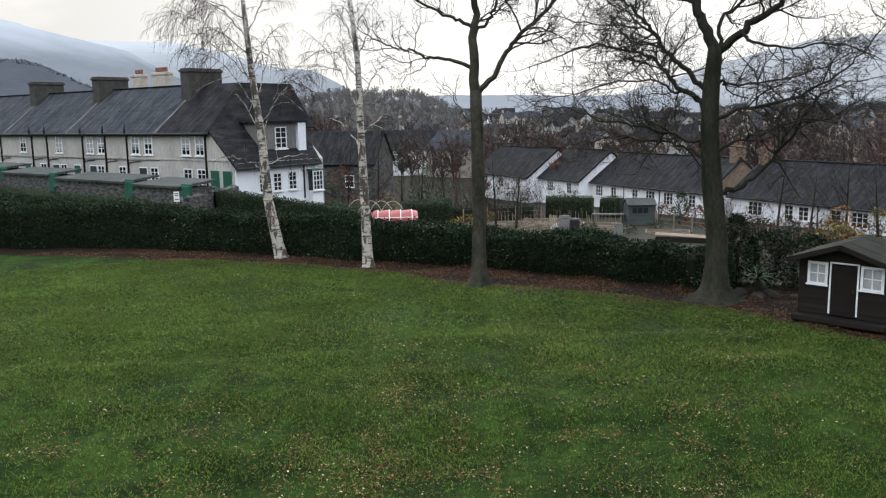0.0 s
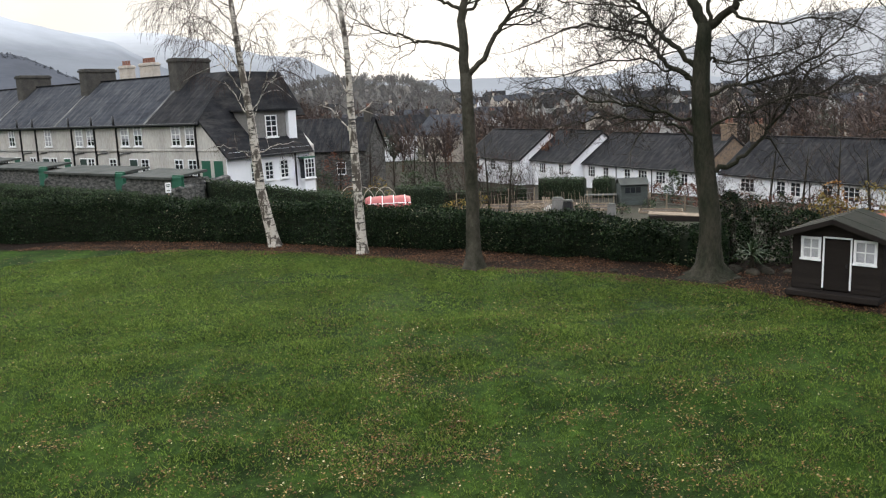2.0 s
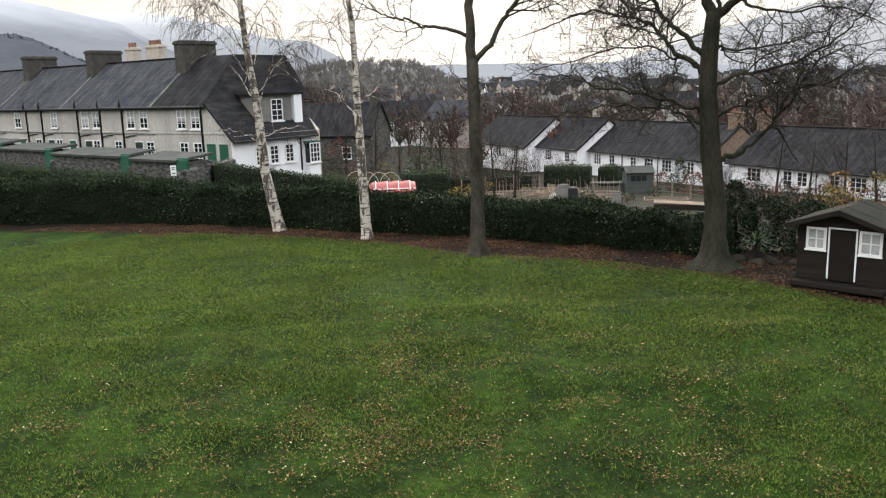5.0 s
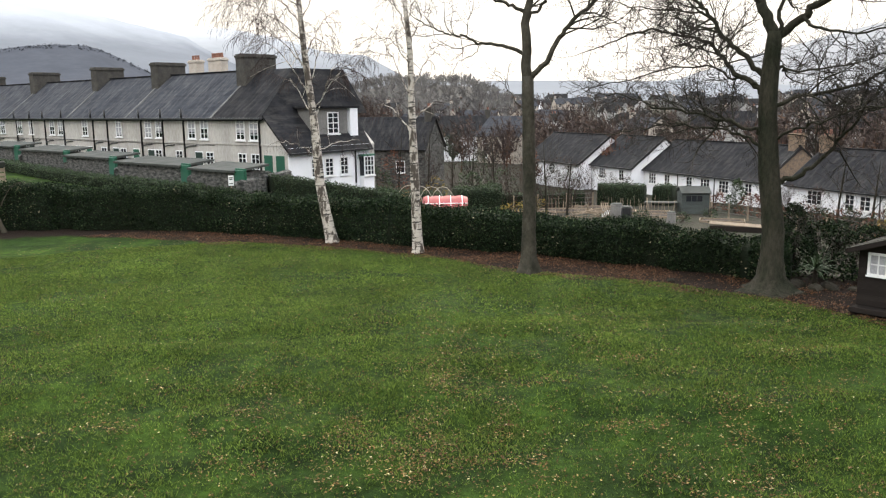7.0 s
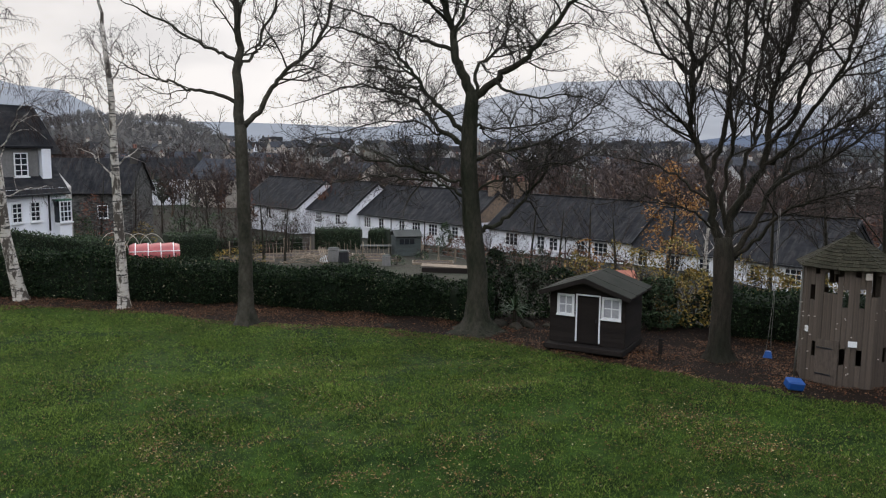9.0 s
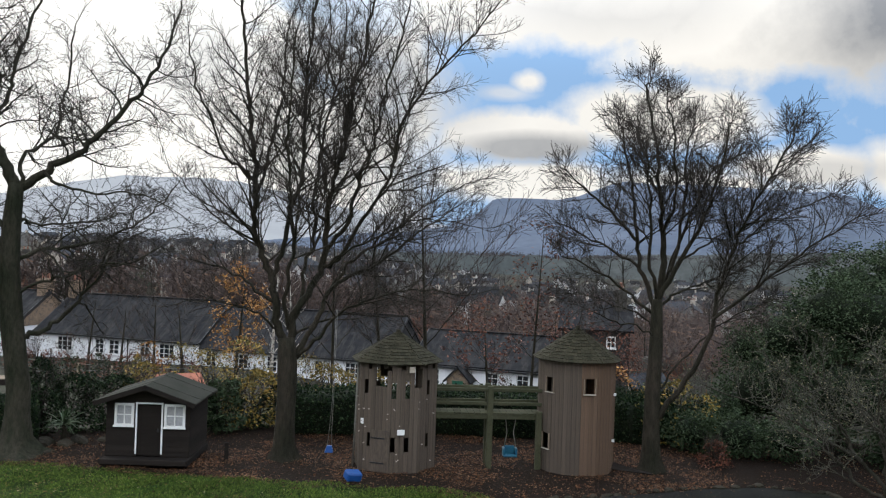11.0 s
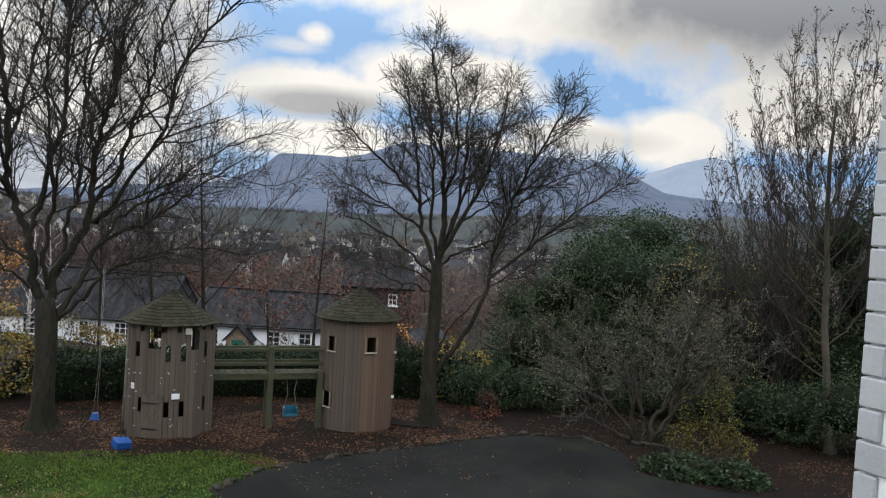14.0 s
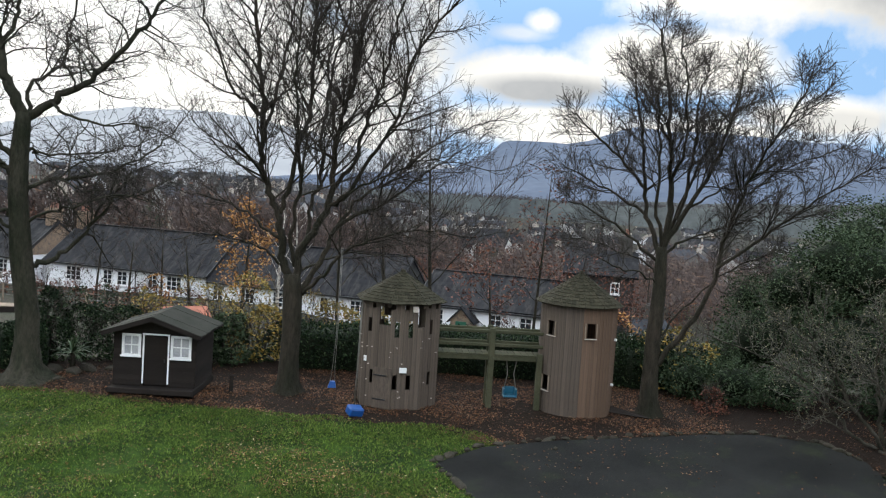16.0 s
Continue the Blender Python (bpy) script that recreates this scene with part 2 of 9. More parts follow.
BARK_BIRCH = birch_mat()
HEDGE_LEAF = island_mat("laurel_leaves", [(0.0, (0.007, 0.013, 0.006)), (0.55, (0.012, 0.023, 0.010)), (0.90, (0.026, 0.044, 0.018)), (1.0, (0.066, 0.092, 0.042))], 0.7, 0.7, 0.08)
# fills for leafy plants: the shade between leaves is put into their dark colour
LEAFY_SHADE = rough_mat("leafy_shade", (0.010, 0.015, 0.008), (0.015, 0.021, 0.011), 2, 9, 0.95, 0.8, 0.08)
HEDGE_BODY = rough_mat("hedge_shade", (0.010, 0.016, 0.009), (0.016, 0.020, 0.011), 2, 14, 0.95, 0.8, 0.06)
BOX_LEAF = island_mat("clipped_leaves", [(0.0, (0.018, 0.032, 0.014)), (0.7, (0.032, 0.055, 0.022)), (1.0, (0.055, 0.08, 0.03))], 0.6, 1.2, 0.25)
DARK_LEAF = island_mat("evergreen_leaves", [(0.0, (0.022, 0.035, 0.018)), (0.6, (0.040, 0.060, 0.030)), (1.0, (0.066, 0.090, 0.048))], 0.7, 0.8, 0.08)
GREY_LEAF = island_mat("grey_buds", [(0.0, (0.055, 0.06, 0.032)), (0.6, (0.11, 0.105, 0.06)), (1.0, (0.24, 0.21, 0.14))], 0.7, 0.8, 0.2)
YELLOW_LEAF = island_mat("yellow_leaves", [(0.0, (0.085, 0.08, 0.022)), (0.5, (0.19, 0.145, 0.032)), (1.0, (0.34, 0.21, 0.04))], 0.6, 0.8, 0.2)
OLIVE_LEAF = island_mat("olive_leaves", [(0.0, (0.040, 0.042, 0.016)), (0.5, (0.085, 0.078, 0.024)), (0.9, (0.15, 0.118, 0.030)), (1.0, (0.26, 0.17, 0.036))], 0.7, 0.8, 0.1)
ORANGE_LEAF = island_mat("orange_leaves", [(0.0, (0.16, 0.07, 0.022)), (0.5, (0.28, 0.13, 0.035)), (1.0, (0.40, 0.22, 0.06))], 0.6, 0.8, 0.2)
RED_LEAF = island_mat("red_leaves", [(0.0, (0.055, 0.022, 0.016)), (0.5, (0.105, 0.036, 0.023)), (1.0, (0.17, 0.068, 0.034))], 0.6, 0.8, 0.2)
SEED_LEAF = island_mat("seed_clusters", [(0.0, (0.028, 0.018, 0.015)), (1.0, (0.075, 0.046, 0.032))], 0.8, 1.0, 0.1)
FALLEN_LEAF = island_mat("fallen_leaves", [(0.0, (0.050, 0.025, 0.010)), (0.5, (0.125, 0.060, 0.021)), (0.8, (0.21, 0.118, 0.043)), (0.93, (0.33, 0.23, 0.095)), (1.0, (0.50, 0.44, 0.27))], 0.7, 0.8, 0.2)
GRASS_BLADE = island_mat("grass_blades", [(0.0, (0.020, 0.042, 0.008)), (0.4, (0.060, 0.105, 0.018)), (1.0, (0.20, 0.27, 0.055))], 0.7, 0.35, 0.15)
# blades let light through
gt = GRASS_BLADE.node_tree
thin = gt.nodes.new("ShaderNodeBsdfTranslucent")
gt.links.new(gt.nodes["Principled BSDF"].inputs["Base Color"].links[0].from_socket, thin.inputs[0])
both = gt.nodes.new("ShaderNodeMixShader")
both.inputs[0].default_value = 0.6
gt.links.new(gt.nodes["Principled BSDF"].outputs[0], both.inputs[1])
gt.links.new(thin.outputs[0], both.inputs[2])
gt.links.new(both.outputs[0], gt.nodes["Material Output"].inputs[0])
FAR_TREE = island_mat("far_bare_trees", [(0.0, (0.040, 0.031, 0.029)), (0.5, (0.068, 0.052, 0.048)), (0.85, (0.098, 0.074, 0.064)), (1.0, (0.12, 0.070, 0.045))], 0.9, 0.05, 0.05)
FAR_RED = island_mat("far_autumn_trees", [(0.0, (0.065, 0.030, 0.025)), (0.6, (0.105, 0.048, 0.034)), (1.0, (0.17, 0.085, 0.045))], 0.9, 0.05, 0.05)
FAR_GREEN = island_mat("far_evergreens", [(0.0, (0.03, 0.042, 0.03)), (1.0, (0.055, 0.07, 0.045))], 0.9, 0.05, 0.05)

SLATE = slate_mat("slate_roof", (0.030, 0.033, 0.042), (0.056, 0.060, 0.070), (0.108, 0.108, 0.112))
SLATE_DARK = slate_mat("dark_slate_roof", (0.013, 0.0135, 0.016), (0.028, 0.028, 0.031), (0.060, 0.057, 0.055))
WHITE_WALL = rough_mat("white_render", (0.82, 0.82, 0.85), (0.74, 0.74, 0.77), 0.5, 12, 0.85, 0.2, grime=0.12)
BEIGE_WALL = rough_mat("beige_render", (0.50, 0.475, 0.44), (0.37, 0.35, 0.325), 0.55, 7, 0.9, 0.3, grime=0.34, squash=(1, 1, 0.35))
GREY_WALL = rough_mat("grey_render", (0.22, 0.21, 0.20), (0.15, 0.145, 0.14), 0.6, 10, 0.9, 0.3)
STONE_WALL = rough_mat("slate_stone_wall", (0.035, 0.037, 0.037), (0.20, 0.192, 0.180), 2.4, 7, 0.9, 1.0, 0.05, (1, 1, 3.0), grime=0.8)
STONE_DARK = rough_mat("dark_slate_stone", (0.030, 0.031, 0.032), (0.070, 0.068, 0.066), 3.0, 7, 0.9, 1.0, 0.05, (1, 1, 4.0), grime=0.4)
CHIMNEY = rough_mat("chimney_stone", (0.085, 0.078, 0.07), (0.055, 0.052, 0.048), 2, 9, 0.9, 0.7, 0.03)
POT_CLAY = rough_mat("chimney_pot_clay", (0.27, 0.135, 0.10), (0.18, 0.09, 0.07), 3, 20, 0.85, 0.2)
CREAM = rough_mat("cream_render", (0.52, 0.46, 0.40), (0.42, 0.37, 0.32), 2, 20, 0.9, 0.2)
WHITE_PAINT = plain_mat("white_paint", (0.78, 0.78, 0.78), 0.45)
BLACK_PAINT = plain_mat("black_paint", (0.014, 0.014, 0.016), 0.4)
GREEN_PAINT = plain_mat("green_paint", (0.012, 0.085, 0.050), 0.5)
FELT = rough_mat("roof_felt", (0.030, 0.031, 0.026), (0.018, 0.021, 0.016), 1.5, 60, 0.95, 0.3, 0.005)
FELT_PALE = rough_mat("pale_roof_felt", (0.085, 0.088, 0.082), (0.055, 0.058, 0.054), 1.0, 30, 0.95, 0.3, 0.005)
BROWN_WOOD = rough_mat("dark_brown_boards", (0.023, 0.0185, 0.016), (0.015, 0.012, 0.0105), 1.5, 30, 0.9, 0.4, 0.004, (0.3, 0.3, 3), vary=0.18)
GREY_WOOD = rough_mat("weathered_boards", (0.125, 0.098, 0.078), (0.062, 0.051, 0.043), 1.1, 22, 0.88, 0.5, 0.006, (2, 2, 0.45), vary=0.12, grime=0.45)
WARM_SIDE_WOOD = rough_mat("warm_side_cedar_boards", (0.155, 0.100, 0.068), (0.086, 0.064, 0.050), 1.1, 22, 0.88, 0.5, 0.006, (2, 2, 0.45), vary=0.10, grime=0.45)
GREEN_WOOD = rough_mat("algae_timber", (0.070, 0.068, 0.042), (0.043, 0.047, 0.027), 2.0, 22, 0.9, 0.5, 0.006, vary=0.15)
MOSS_SHINGLE = rough_mat("mossy_shingles", (0.050, 0.042, 0.030), (0.030, 0.033, 0.018), 2.2, 24, 0.95, 0.8, 0.012, vary=0.3)
BLUE_PLASTIC = plain_mat("blue_plastic", (0.008, 0.062, 0.24), 0.5)
TEAL_PLASTIC = plain_mat("teal_plastic", (0.010, 0.085, 0.14), 0.4)
ROPE = rough_mat("rope", (0.20, 0.19, 0.17), (0.13, 0.125, 0.115), 8, 60, 0.9, 0.3)
ROCK = rough_mat("mossy_rock", (0.050, 0.043, 0.034), (0.026, 0.026, 0.017), 4, 20, 0.95, 1.0, 0.03, vary=0.25)
RED_COVER = rough_mat("red_fabric", (0.33, 0.055, 0.055), (0.24, 0.04, 0.04), 2, 20, 0.6, 0.2)
SHED_WOOD = rough_mat("green_grey_boards", (0.078, 0.090, 0.087), (0.055, 0.063, 0.060), 1.4, 20, 0.9, 0.4, 0.006, (0.4, 0.4, 3))
SOIL = rough_mat("bare_soil", (0.058, 0.043, 0.034), (0.038, 0.030, 0.025), 1.6, 25, 0.95, 0.9, 0.03)
PALE_WOOD = rough_mat("pale_timber", (0.30, 0.235, 0.175), (0.19, 0.15, 0.115), 2, 25, 0.9, 0.3, vary=0.2)
STONE_GABLE = rough_mat("brown_stone", (0.28, 0.20, 0.14), (0.17, 0.135, 0.11), 3.5, 12, 0.95, 1.0, 0.04, grime=0.55)


def glass_mat(name, col, rough):
    m, nt, bsdf, vec = start(name)
    finish(nt, bsdf, mix_node(nt, noise_node(nt, vec, 0.9, 2), col, tuple(c * 1.8 for c in col)), rough)
    return m


GLASS = glass_mat("dark_window_glass", (0.012, 0.014, 0.017), 0.08)
NET = rough_mat("net_curtain", (0.42, 0.42, 0.44), (0.30, 0.30, 0.32), 4, 30, 0.7, 0.3)

MORTAR = rough_mat("mortar_fillet", (0.17, 0.165, 0.16), (0.09, 0.09, 0.09), 1.2, 14, 0.9, 0.3, grime=0.4)

# white render of the far town, dulled in colour to stand for haze
DULL_WHITE = rough_mat("haze_dulled_white_render", (0.50, 0.49, 0.48), (0.40, 0.39, 0.38), 0.5, 10, 0.9, 0.2, grime=0.25)

# ---------------------------------------------------------------- building helpers
def mesh_of(name, verts, faces, material, smooth=False):
    me = bpy.data.meshes.new(name)
    me.from_pydata(verts, [], faces)
    me.materials.append(material)
    if smooth:
        me.polygons.foreach_set("use_smooth", [True] * len(me.polygons))
    me.update()
    return me


def part(name, bm, material, parent=None, label=""):
    """Links a bmesh, or a ready mesh, as one mesh object under a thing or a part."""
    if isinstance(bm, bmesh.types.BMesh):
        me = bpy.data.meshes.new(name)
        bm.to_mesh(me)
        bm.free()
        me.materials.append(material)
    else:
        me = bm
    ob = new(name, me)
    ob.parent = parent
    if label:
        ob["label"] = label
    return ob


def thing(name, m, label, category, group="", kind=""):
    ob = new(name)
    ob.empty_display_size = 0.3
    ob.matrix_world = m
    return tagged(ob, label, category, group, kind)


def box(bm, x0, x1, y0, y1, z0, z1, bevel=0.0, m=None):
    vs = [bm.verts.new(Vector(p)) for p in ((x0, y0, z0), (x1, y0, z0), (x1, y1, z0), (x0, y1, z0),
                                            (x0, y0, z1), (x1, y0, z1), (x1, y1, z1), (x0, y1, z1))]
    if m is not None:
        for v in vs:
            v.co = m @ v.co
    fs = [bm.faces.new([vs[i] for i in q]) for q in ((0, 3, 2, 1), (4, 5, 6, 7), (0, 1, 5, 4), (1, 2, 6, 5), (2, 3, 7, 6), (3, 0, 4, 7))]
    if bevel:
        es = list({e for f in fs for e in f.edges})
        bmesh.ops.bevel(bm, geom=es, offset=bevel, segments=1, affect="EDGES")
    return bm


def boxed(x0, x1, y0, y1, z0, z1, bevel=0.0, m=None):
    return box(bmesh.new(), x0, x1, y0, y1, z0, z1, bevel, m)


def prism(outline, z0, z1, bm=None):
    bm = bm or bmesh.new()
    lo = [bm.verts.new((x, y, z0)) for x, y in outline]
    hi = [bm.verts.new((x, y, z1)) for x, y in outline]
    n = len(outline)
    bm.faces.new(lo[::-1])
    bm.faces.new(hi)
    for i in range(n):
        bm.faces.new((lo[i], lo[(i + 1) % n], hi[(i + 1) % n], hi[i]))
    return bm


def solid(verts, faces):
    bm = bmesh.new()
    vs = [bm.verts.new(v) for v in verts]
    for f in faces:
        bm.faces.new([vs[i] for i in f])
    bmesh.ops.recalc_face_normals(bm, faces=bm.faces)
    return bm


def slab(corners, thick, bm=None):
    """A flat plate through the given corners, thickened downwards along its normal."""
    bm = bm or bmesh.new()
    c = [Vector(p) for p in corners]
    n = (c[1] - c[0]).cross(c[-1] - c[0]).normalized()
    if n.z < 0:
        n = -n
    hi = [bm.verts.new(p) for p in c]
    lo = [bm.verts.new(p - n * thick) for p in c]
    k = len(c)
    fs = [bm.faces.new(hi), bm.faces.new(lo[::-1])]
    for i in range(k):
        fs.append(bm.faces.new((hi[i], lo[i], lo[(i + 1) % k], hi[(i + 1) % k])))
    bmesh.ops.recalc_face_normals(bm, faces=fs)
    return bm


def tube(path, radii, sides=6, verts=None, faces=None, cap=True):
    """A tapered round bar along a path, added to lists of vertices and faces."""
    verts = [] if verts is None else verts
    faces = [] if faces is None else faces
    path = [Vector(p) for p in path]
    base = len(verts)
    side = None
    n = len(path)
    for i, p in enumerate(path):
        way = (path[min(i + 1, n - 1)] - path[max(i - 1, 0)])
        way = way.normalized() if way.length > 1e-9 else Vector((0, 0, 1))
        if side is None:
            side = way.orthogonal().normalized()
        else:
            side = side - way * side.dot(way)
            side = side.normalized() if side.length > 1e-6 else way.orthogonal().normalized()
        other = way.cross(side)
        for k in range(sides):
            a = 2 * math.pi * k / sides
            verts.append(p + (side * math.cos(a) + other * math.sin(a)) * radii[i])
        if i:
            b = base + (i - 1) * sides
            for k in range(sides):
                k2 = (k + 1) % sides
                faces.append((b + k, b + k2, b + sides + k2, b + sides + k))
    if cap:
        faces.append(tuple(range(base, base + sides))[::-1])
        faces.append(tuple(range(base + (n - 1) * sides, base + n * sides)))
    return verts, faces


def bar(name, path, radius, material, parent, sides=6, label=""):
    radii = [radius] * len(path) if isinstance(radius, (int, float)) else radius
    v, f = tube(path, radii, sides)
    return part(name, mesh_of(name, v, f, material, True), material, parent, label)


def smooth_step(a, b, x):
    t = min(max((x - a) / (b - a), 0.0), 1.0)
    return t * t * (3 - 2 * t)


def along(table, x):
    """Straight interpolation in a table of (x, value)."""
    if x <= table[0][0]:
        return table[0][1]
    for (x0, v0), (x1, v1) in zip(table, table[1:]):
        if x <= x1:
            return v0 + (v1 - v0) * (x - x0) / (x1 - x0)
    return table[-1][1]


# ---------------------------------------------------------------- the lie of the land
# the garden's edge (front of the hedge), bearing in degrees and distance
EDGE = [(-180, 40), (-75, 44), (-45, 40), (-30.7, 36.4), (-8.7, 27.9), (15.5, 23.0), (34.8, 22.4), (58, 23.2), (80, 27), (110, 34), (180, 40)]
FALL_RIGHT = [(0, 0), (1.5, 0), (4, -0.5), (12, -1.6), (26, -3.0), (44, -4.2), (60, -4.8), (90, -5.4), (150, -6.5), (230, -5.5), (400, -1.5), (650, 3.0), (1000, 4.0), (1600, 4), (4900, 4)]
FALL_VALLEY = [(0, 0), (1.5, 0), (4, -0.6), (12, -2.4), (26, -5.0), (44, -7.0), (60, -8.2), (90, -9.8), (150, -12), (230, -15), (400, -18), (800, -22), (1600, -24), (4900, -24)]
FALL_LEFT = [(0, 0), (1.5, 0), (3, -0.25), (10, -0.45), (30, -0.5), (60, 0.5), (120, 2), (300, 6), (700, 12), (1600, 20), (4900, 20)]


def land(x, y):
    r, b = math.hypot(x, y), math.degrees(math.atan2(x, y))
    d = r - along(EDGE, b)
    if d <= 0:
        return 0.0
    k = smooth_step(-24, -5, b) - smooth_step(120, 160, b)
    v = smooth_step(28, 50, b)
    right = along(FALL_RIGHT, d) * (1 - v) + along(FALL_VALLEY, d) * v
    return right * k + along(FALL_LEFT, d) * (1 - k)


# low humps of the lawn: place, half widths, height
HUMPS = [(3.6, 12.9, 1.7, 0.9, 0.20), (-7.4, 15.2, 1.8, 0.7, 0.12), (0.6, 13.2, 1.3, 0.6, 0.09), (-4.0, 11.7, 1.7, 0.7, 0.12), (1.4, 16.8, 2.6, 1.0, 0.10), (-10.5, 19.5, 3.0, 1.2, 0.10), (6.6, 15.0, 1.8, 0.9, 0.10)]


def lawn_z(x, y):
    """The soft swells of the old lawn, which dips a little towards the house."""
    r, b = math.hypot(x, y), math.degrees(math.atan2(x, y))
    k = 1 - smooth_step(34, 44, b)
    z = 0.05 * noise.noise(Vector((x * 0.35, y * 0.35, 0))) + 0.015 * noise.noise(Vector((x * 1.5, y * 1.5, 0)))
    swell = 0.10 * noise.noise(Vector((x * 0.16, y * 0.30, 6.0))) + 0.035 * noise.noise(Vector((x * 0.5, y * 0.9, 2.0)))
    swell += 0.085 * noise.noise(Vector((x * 0.75, y * 0.95, 9.0)))
    for hx, hy, wx, wy, up_ in HUMPS:
        swell += up_ * math.exp(-((x - hx) / wx) ** 2 - ((y - hy) / wy) ** 2)
    return z + k * (swell * (1 - smooth_step(18, 22, r)) - 0.035 * max(0.0, 15.0 - r))


# the drive: its rim as a run of points, bending round the play towers
DRIVE = [(8.6, 2.0), (9.2, 6.0), (9.9, 9.0), (10.7, 10.95), (12.2, 11.15), (13.9, 10.6), (15.6, 9.8), (17.2, 9.1), (18.5, 8.3), (19.2, 7.0), (18.6, 5.9),
         (17.3, 4.9), (17.2, 3.6), (17.6, 2.0), (17.2, -4.0), (8.6, -4.0)]


def inside(poly, x, y):
    hit, j = False, len(poly) - 1
    for i in range(len(poly)):
        (xi, yi), (xj, yj) = poly[i], poly[j]
        if (yi > y) != (yj > y) and x < (xj - xi) * (y - yi) / (yj - yi) + xi:
            hit = not hit
        j = i
    return hit


# where the lawn gives way to bare earth and leaf litter: bearing, distance of the lawn's end
LAWN_END = [(-180, 60), (-60, 44), (-45, 36), (-30.7, 34.6), (-20.8, 30.2), (-12.6, 27.4), (-5.5, 25.3), (-1.5, 23.6), (6.6, 22.3), (14.3, 21.2), (18, 20.7),
            (22, 19.8), (25.6, 19.1), (30.1, 18.6), (34.7, 18.0), (36.8, 18.0), (40.4, 17.5), (44.1, 17.7), (47.2, 17.4), (49.5, 16.6), (52, 13.5), (70, 12), (90, 12), (180, 60)]


def earth(x, y):
    """0 on the lawn, 1 on bare earth under the trees."""
    r, b = math.hypot(x, y), math.degrees(math.atan2(x, y))
    wob = 0.8 * noise.noise(Vector((x * 0.5, y * 0.5, 3.0))) + 0.25 * noise.noise(Vector((x * 1.7, y * 1.7, 7.0)))
    return smooth_step(-1.1, 0.8, r - along(LAWN_END, b) + wob) * (1 - smooth_step(1.5, 3.0, r - along(EDGE, b)))


def ground_mat():
    m, nt, bsdf, vec = start("grass_and_earth")
    at = nt.nodes.new("ShaderNodeAttribute")
    at.attribute_name = "earth"
    big = ramp_node(nt, noise_node(nt, vec, 0.20, 6, 0.65), [(0.38, 0.0), (0.62, 1.0)])
    mid = ramp_node(nt, noise_node(nt, vec, 0.75, 8, 0.74), [(0.42, 0.0), (0.60, 1.0)])
    fine = noise_node(nt, vec, 34, 8, 0.85)
    grass = mix_node(nt, big, (0.021, 0.045, 0.007), (0.040, 0.074, 0.011))
    grass = mix_node(nt, mid, (0.013, 0.027, 0.006), grass)
    grass = mix_node(nt, 1.0, grass, ramp_node(nt, fine, [(0.34, 0.25), (0.66, 1.6)]), "MULTIPLY")
    clump = noise_node(nt, vec, 1.7, 6, 0.72)
    grass = mix_node(nt, 1.0, grass, ramp_node(nt, clump, [(0.36, 0.72), (0.64, 1.25)]), "MULTIPLY")
    tuft = noise_node(nt, vec, 5.0, 5, 0.7)
    grass = mix_node(nt, 1.0, grass, ramp_node(nt, tuft, [(0.34, 0.65), (0.66, 1.3)]), "MULTIPLY")
    soil = mix_node(nt, noise_node(nt, vec, 2.4, 6, 0.7), (0.010, 0.008, 0.0065), (0.022, 0.0145, 0.011))
    soil = mix_node(nt, 1.0, soil, ramp_node(nt, fine, [(0.3, 0.6), (0.7, 1.3)]), "MULTIPLY")
    edge = nt.nodes.new("ShaderNodeMath")
    edge.operation = "ADD"
    nt.links.new(at.outputs["Fac"], edge.inputs[0])
    n2 = nt.nodes.new("ShaderNodeMath")
    n2.operation = "MULTIPLY_ADD"
    nt.links.new(noise_node(nt, vec, 5, 6, 0.75), n2.inputs[0])
    n2.inputs[1].default_value, n2.inputs[2].default_value = 0.7, -0.35
    nt.links.new(n2.outputs[0], edge.inputs[1])
    cover = ramp_node(nt, edge.outputs[0], [(0.38, 0.0), (0.62, 1.0)])
    far = nt.nodes.new("ShaderNodeAttribute")
    far.attribute_name = "rough"
    weeds = mix_node(nt, ramp_node(nt, noise_node(nt, vec, 0.12, 6, 0.7), [(0.4, 0.0), (0.6, 1.0)]), (0.027, 0.031, 0.020), (0.034, 0.029, 0.024))
    weeds = mix_node(nt, 1.0, weeds, ramp_node(nt, noise_node(nt, vec, 2.0, 6, 0.75), [(0.3, 0.5), (0.7, 1.3)]), "MULTIPLY")
    finish(nt, bsdf, mix_node(nt, far.outputs["Fac"], mix_node(nt, cover, grass, soil), weeds), 0.92, fine, 0.8, 0.03)
    bsdf.inputs["Specular IOR Level"].default_value = 0.05
    return m


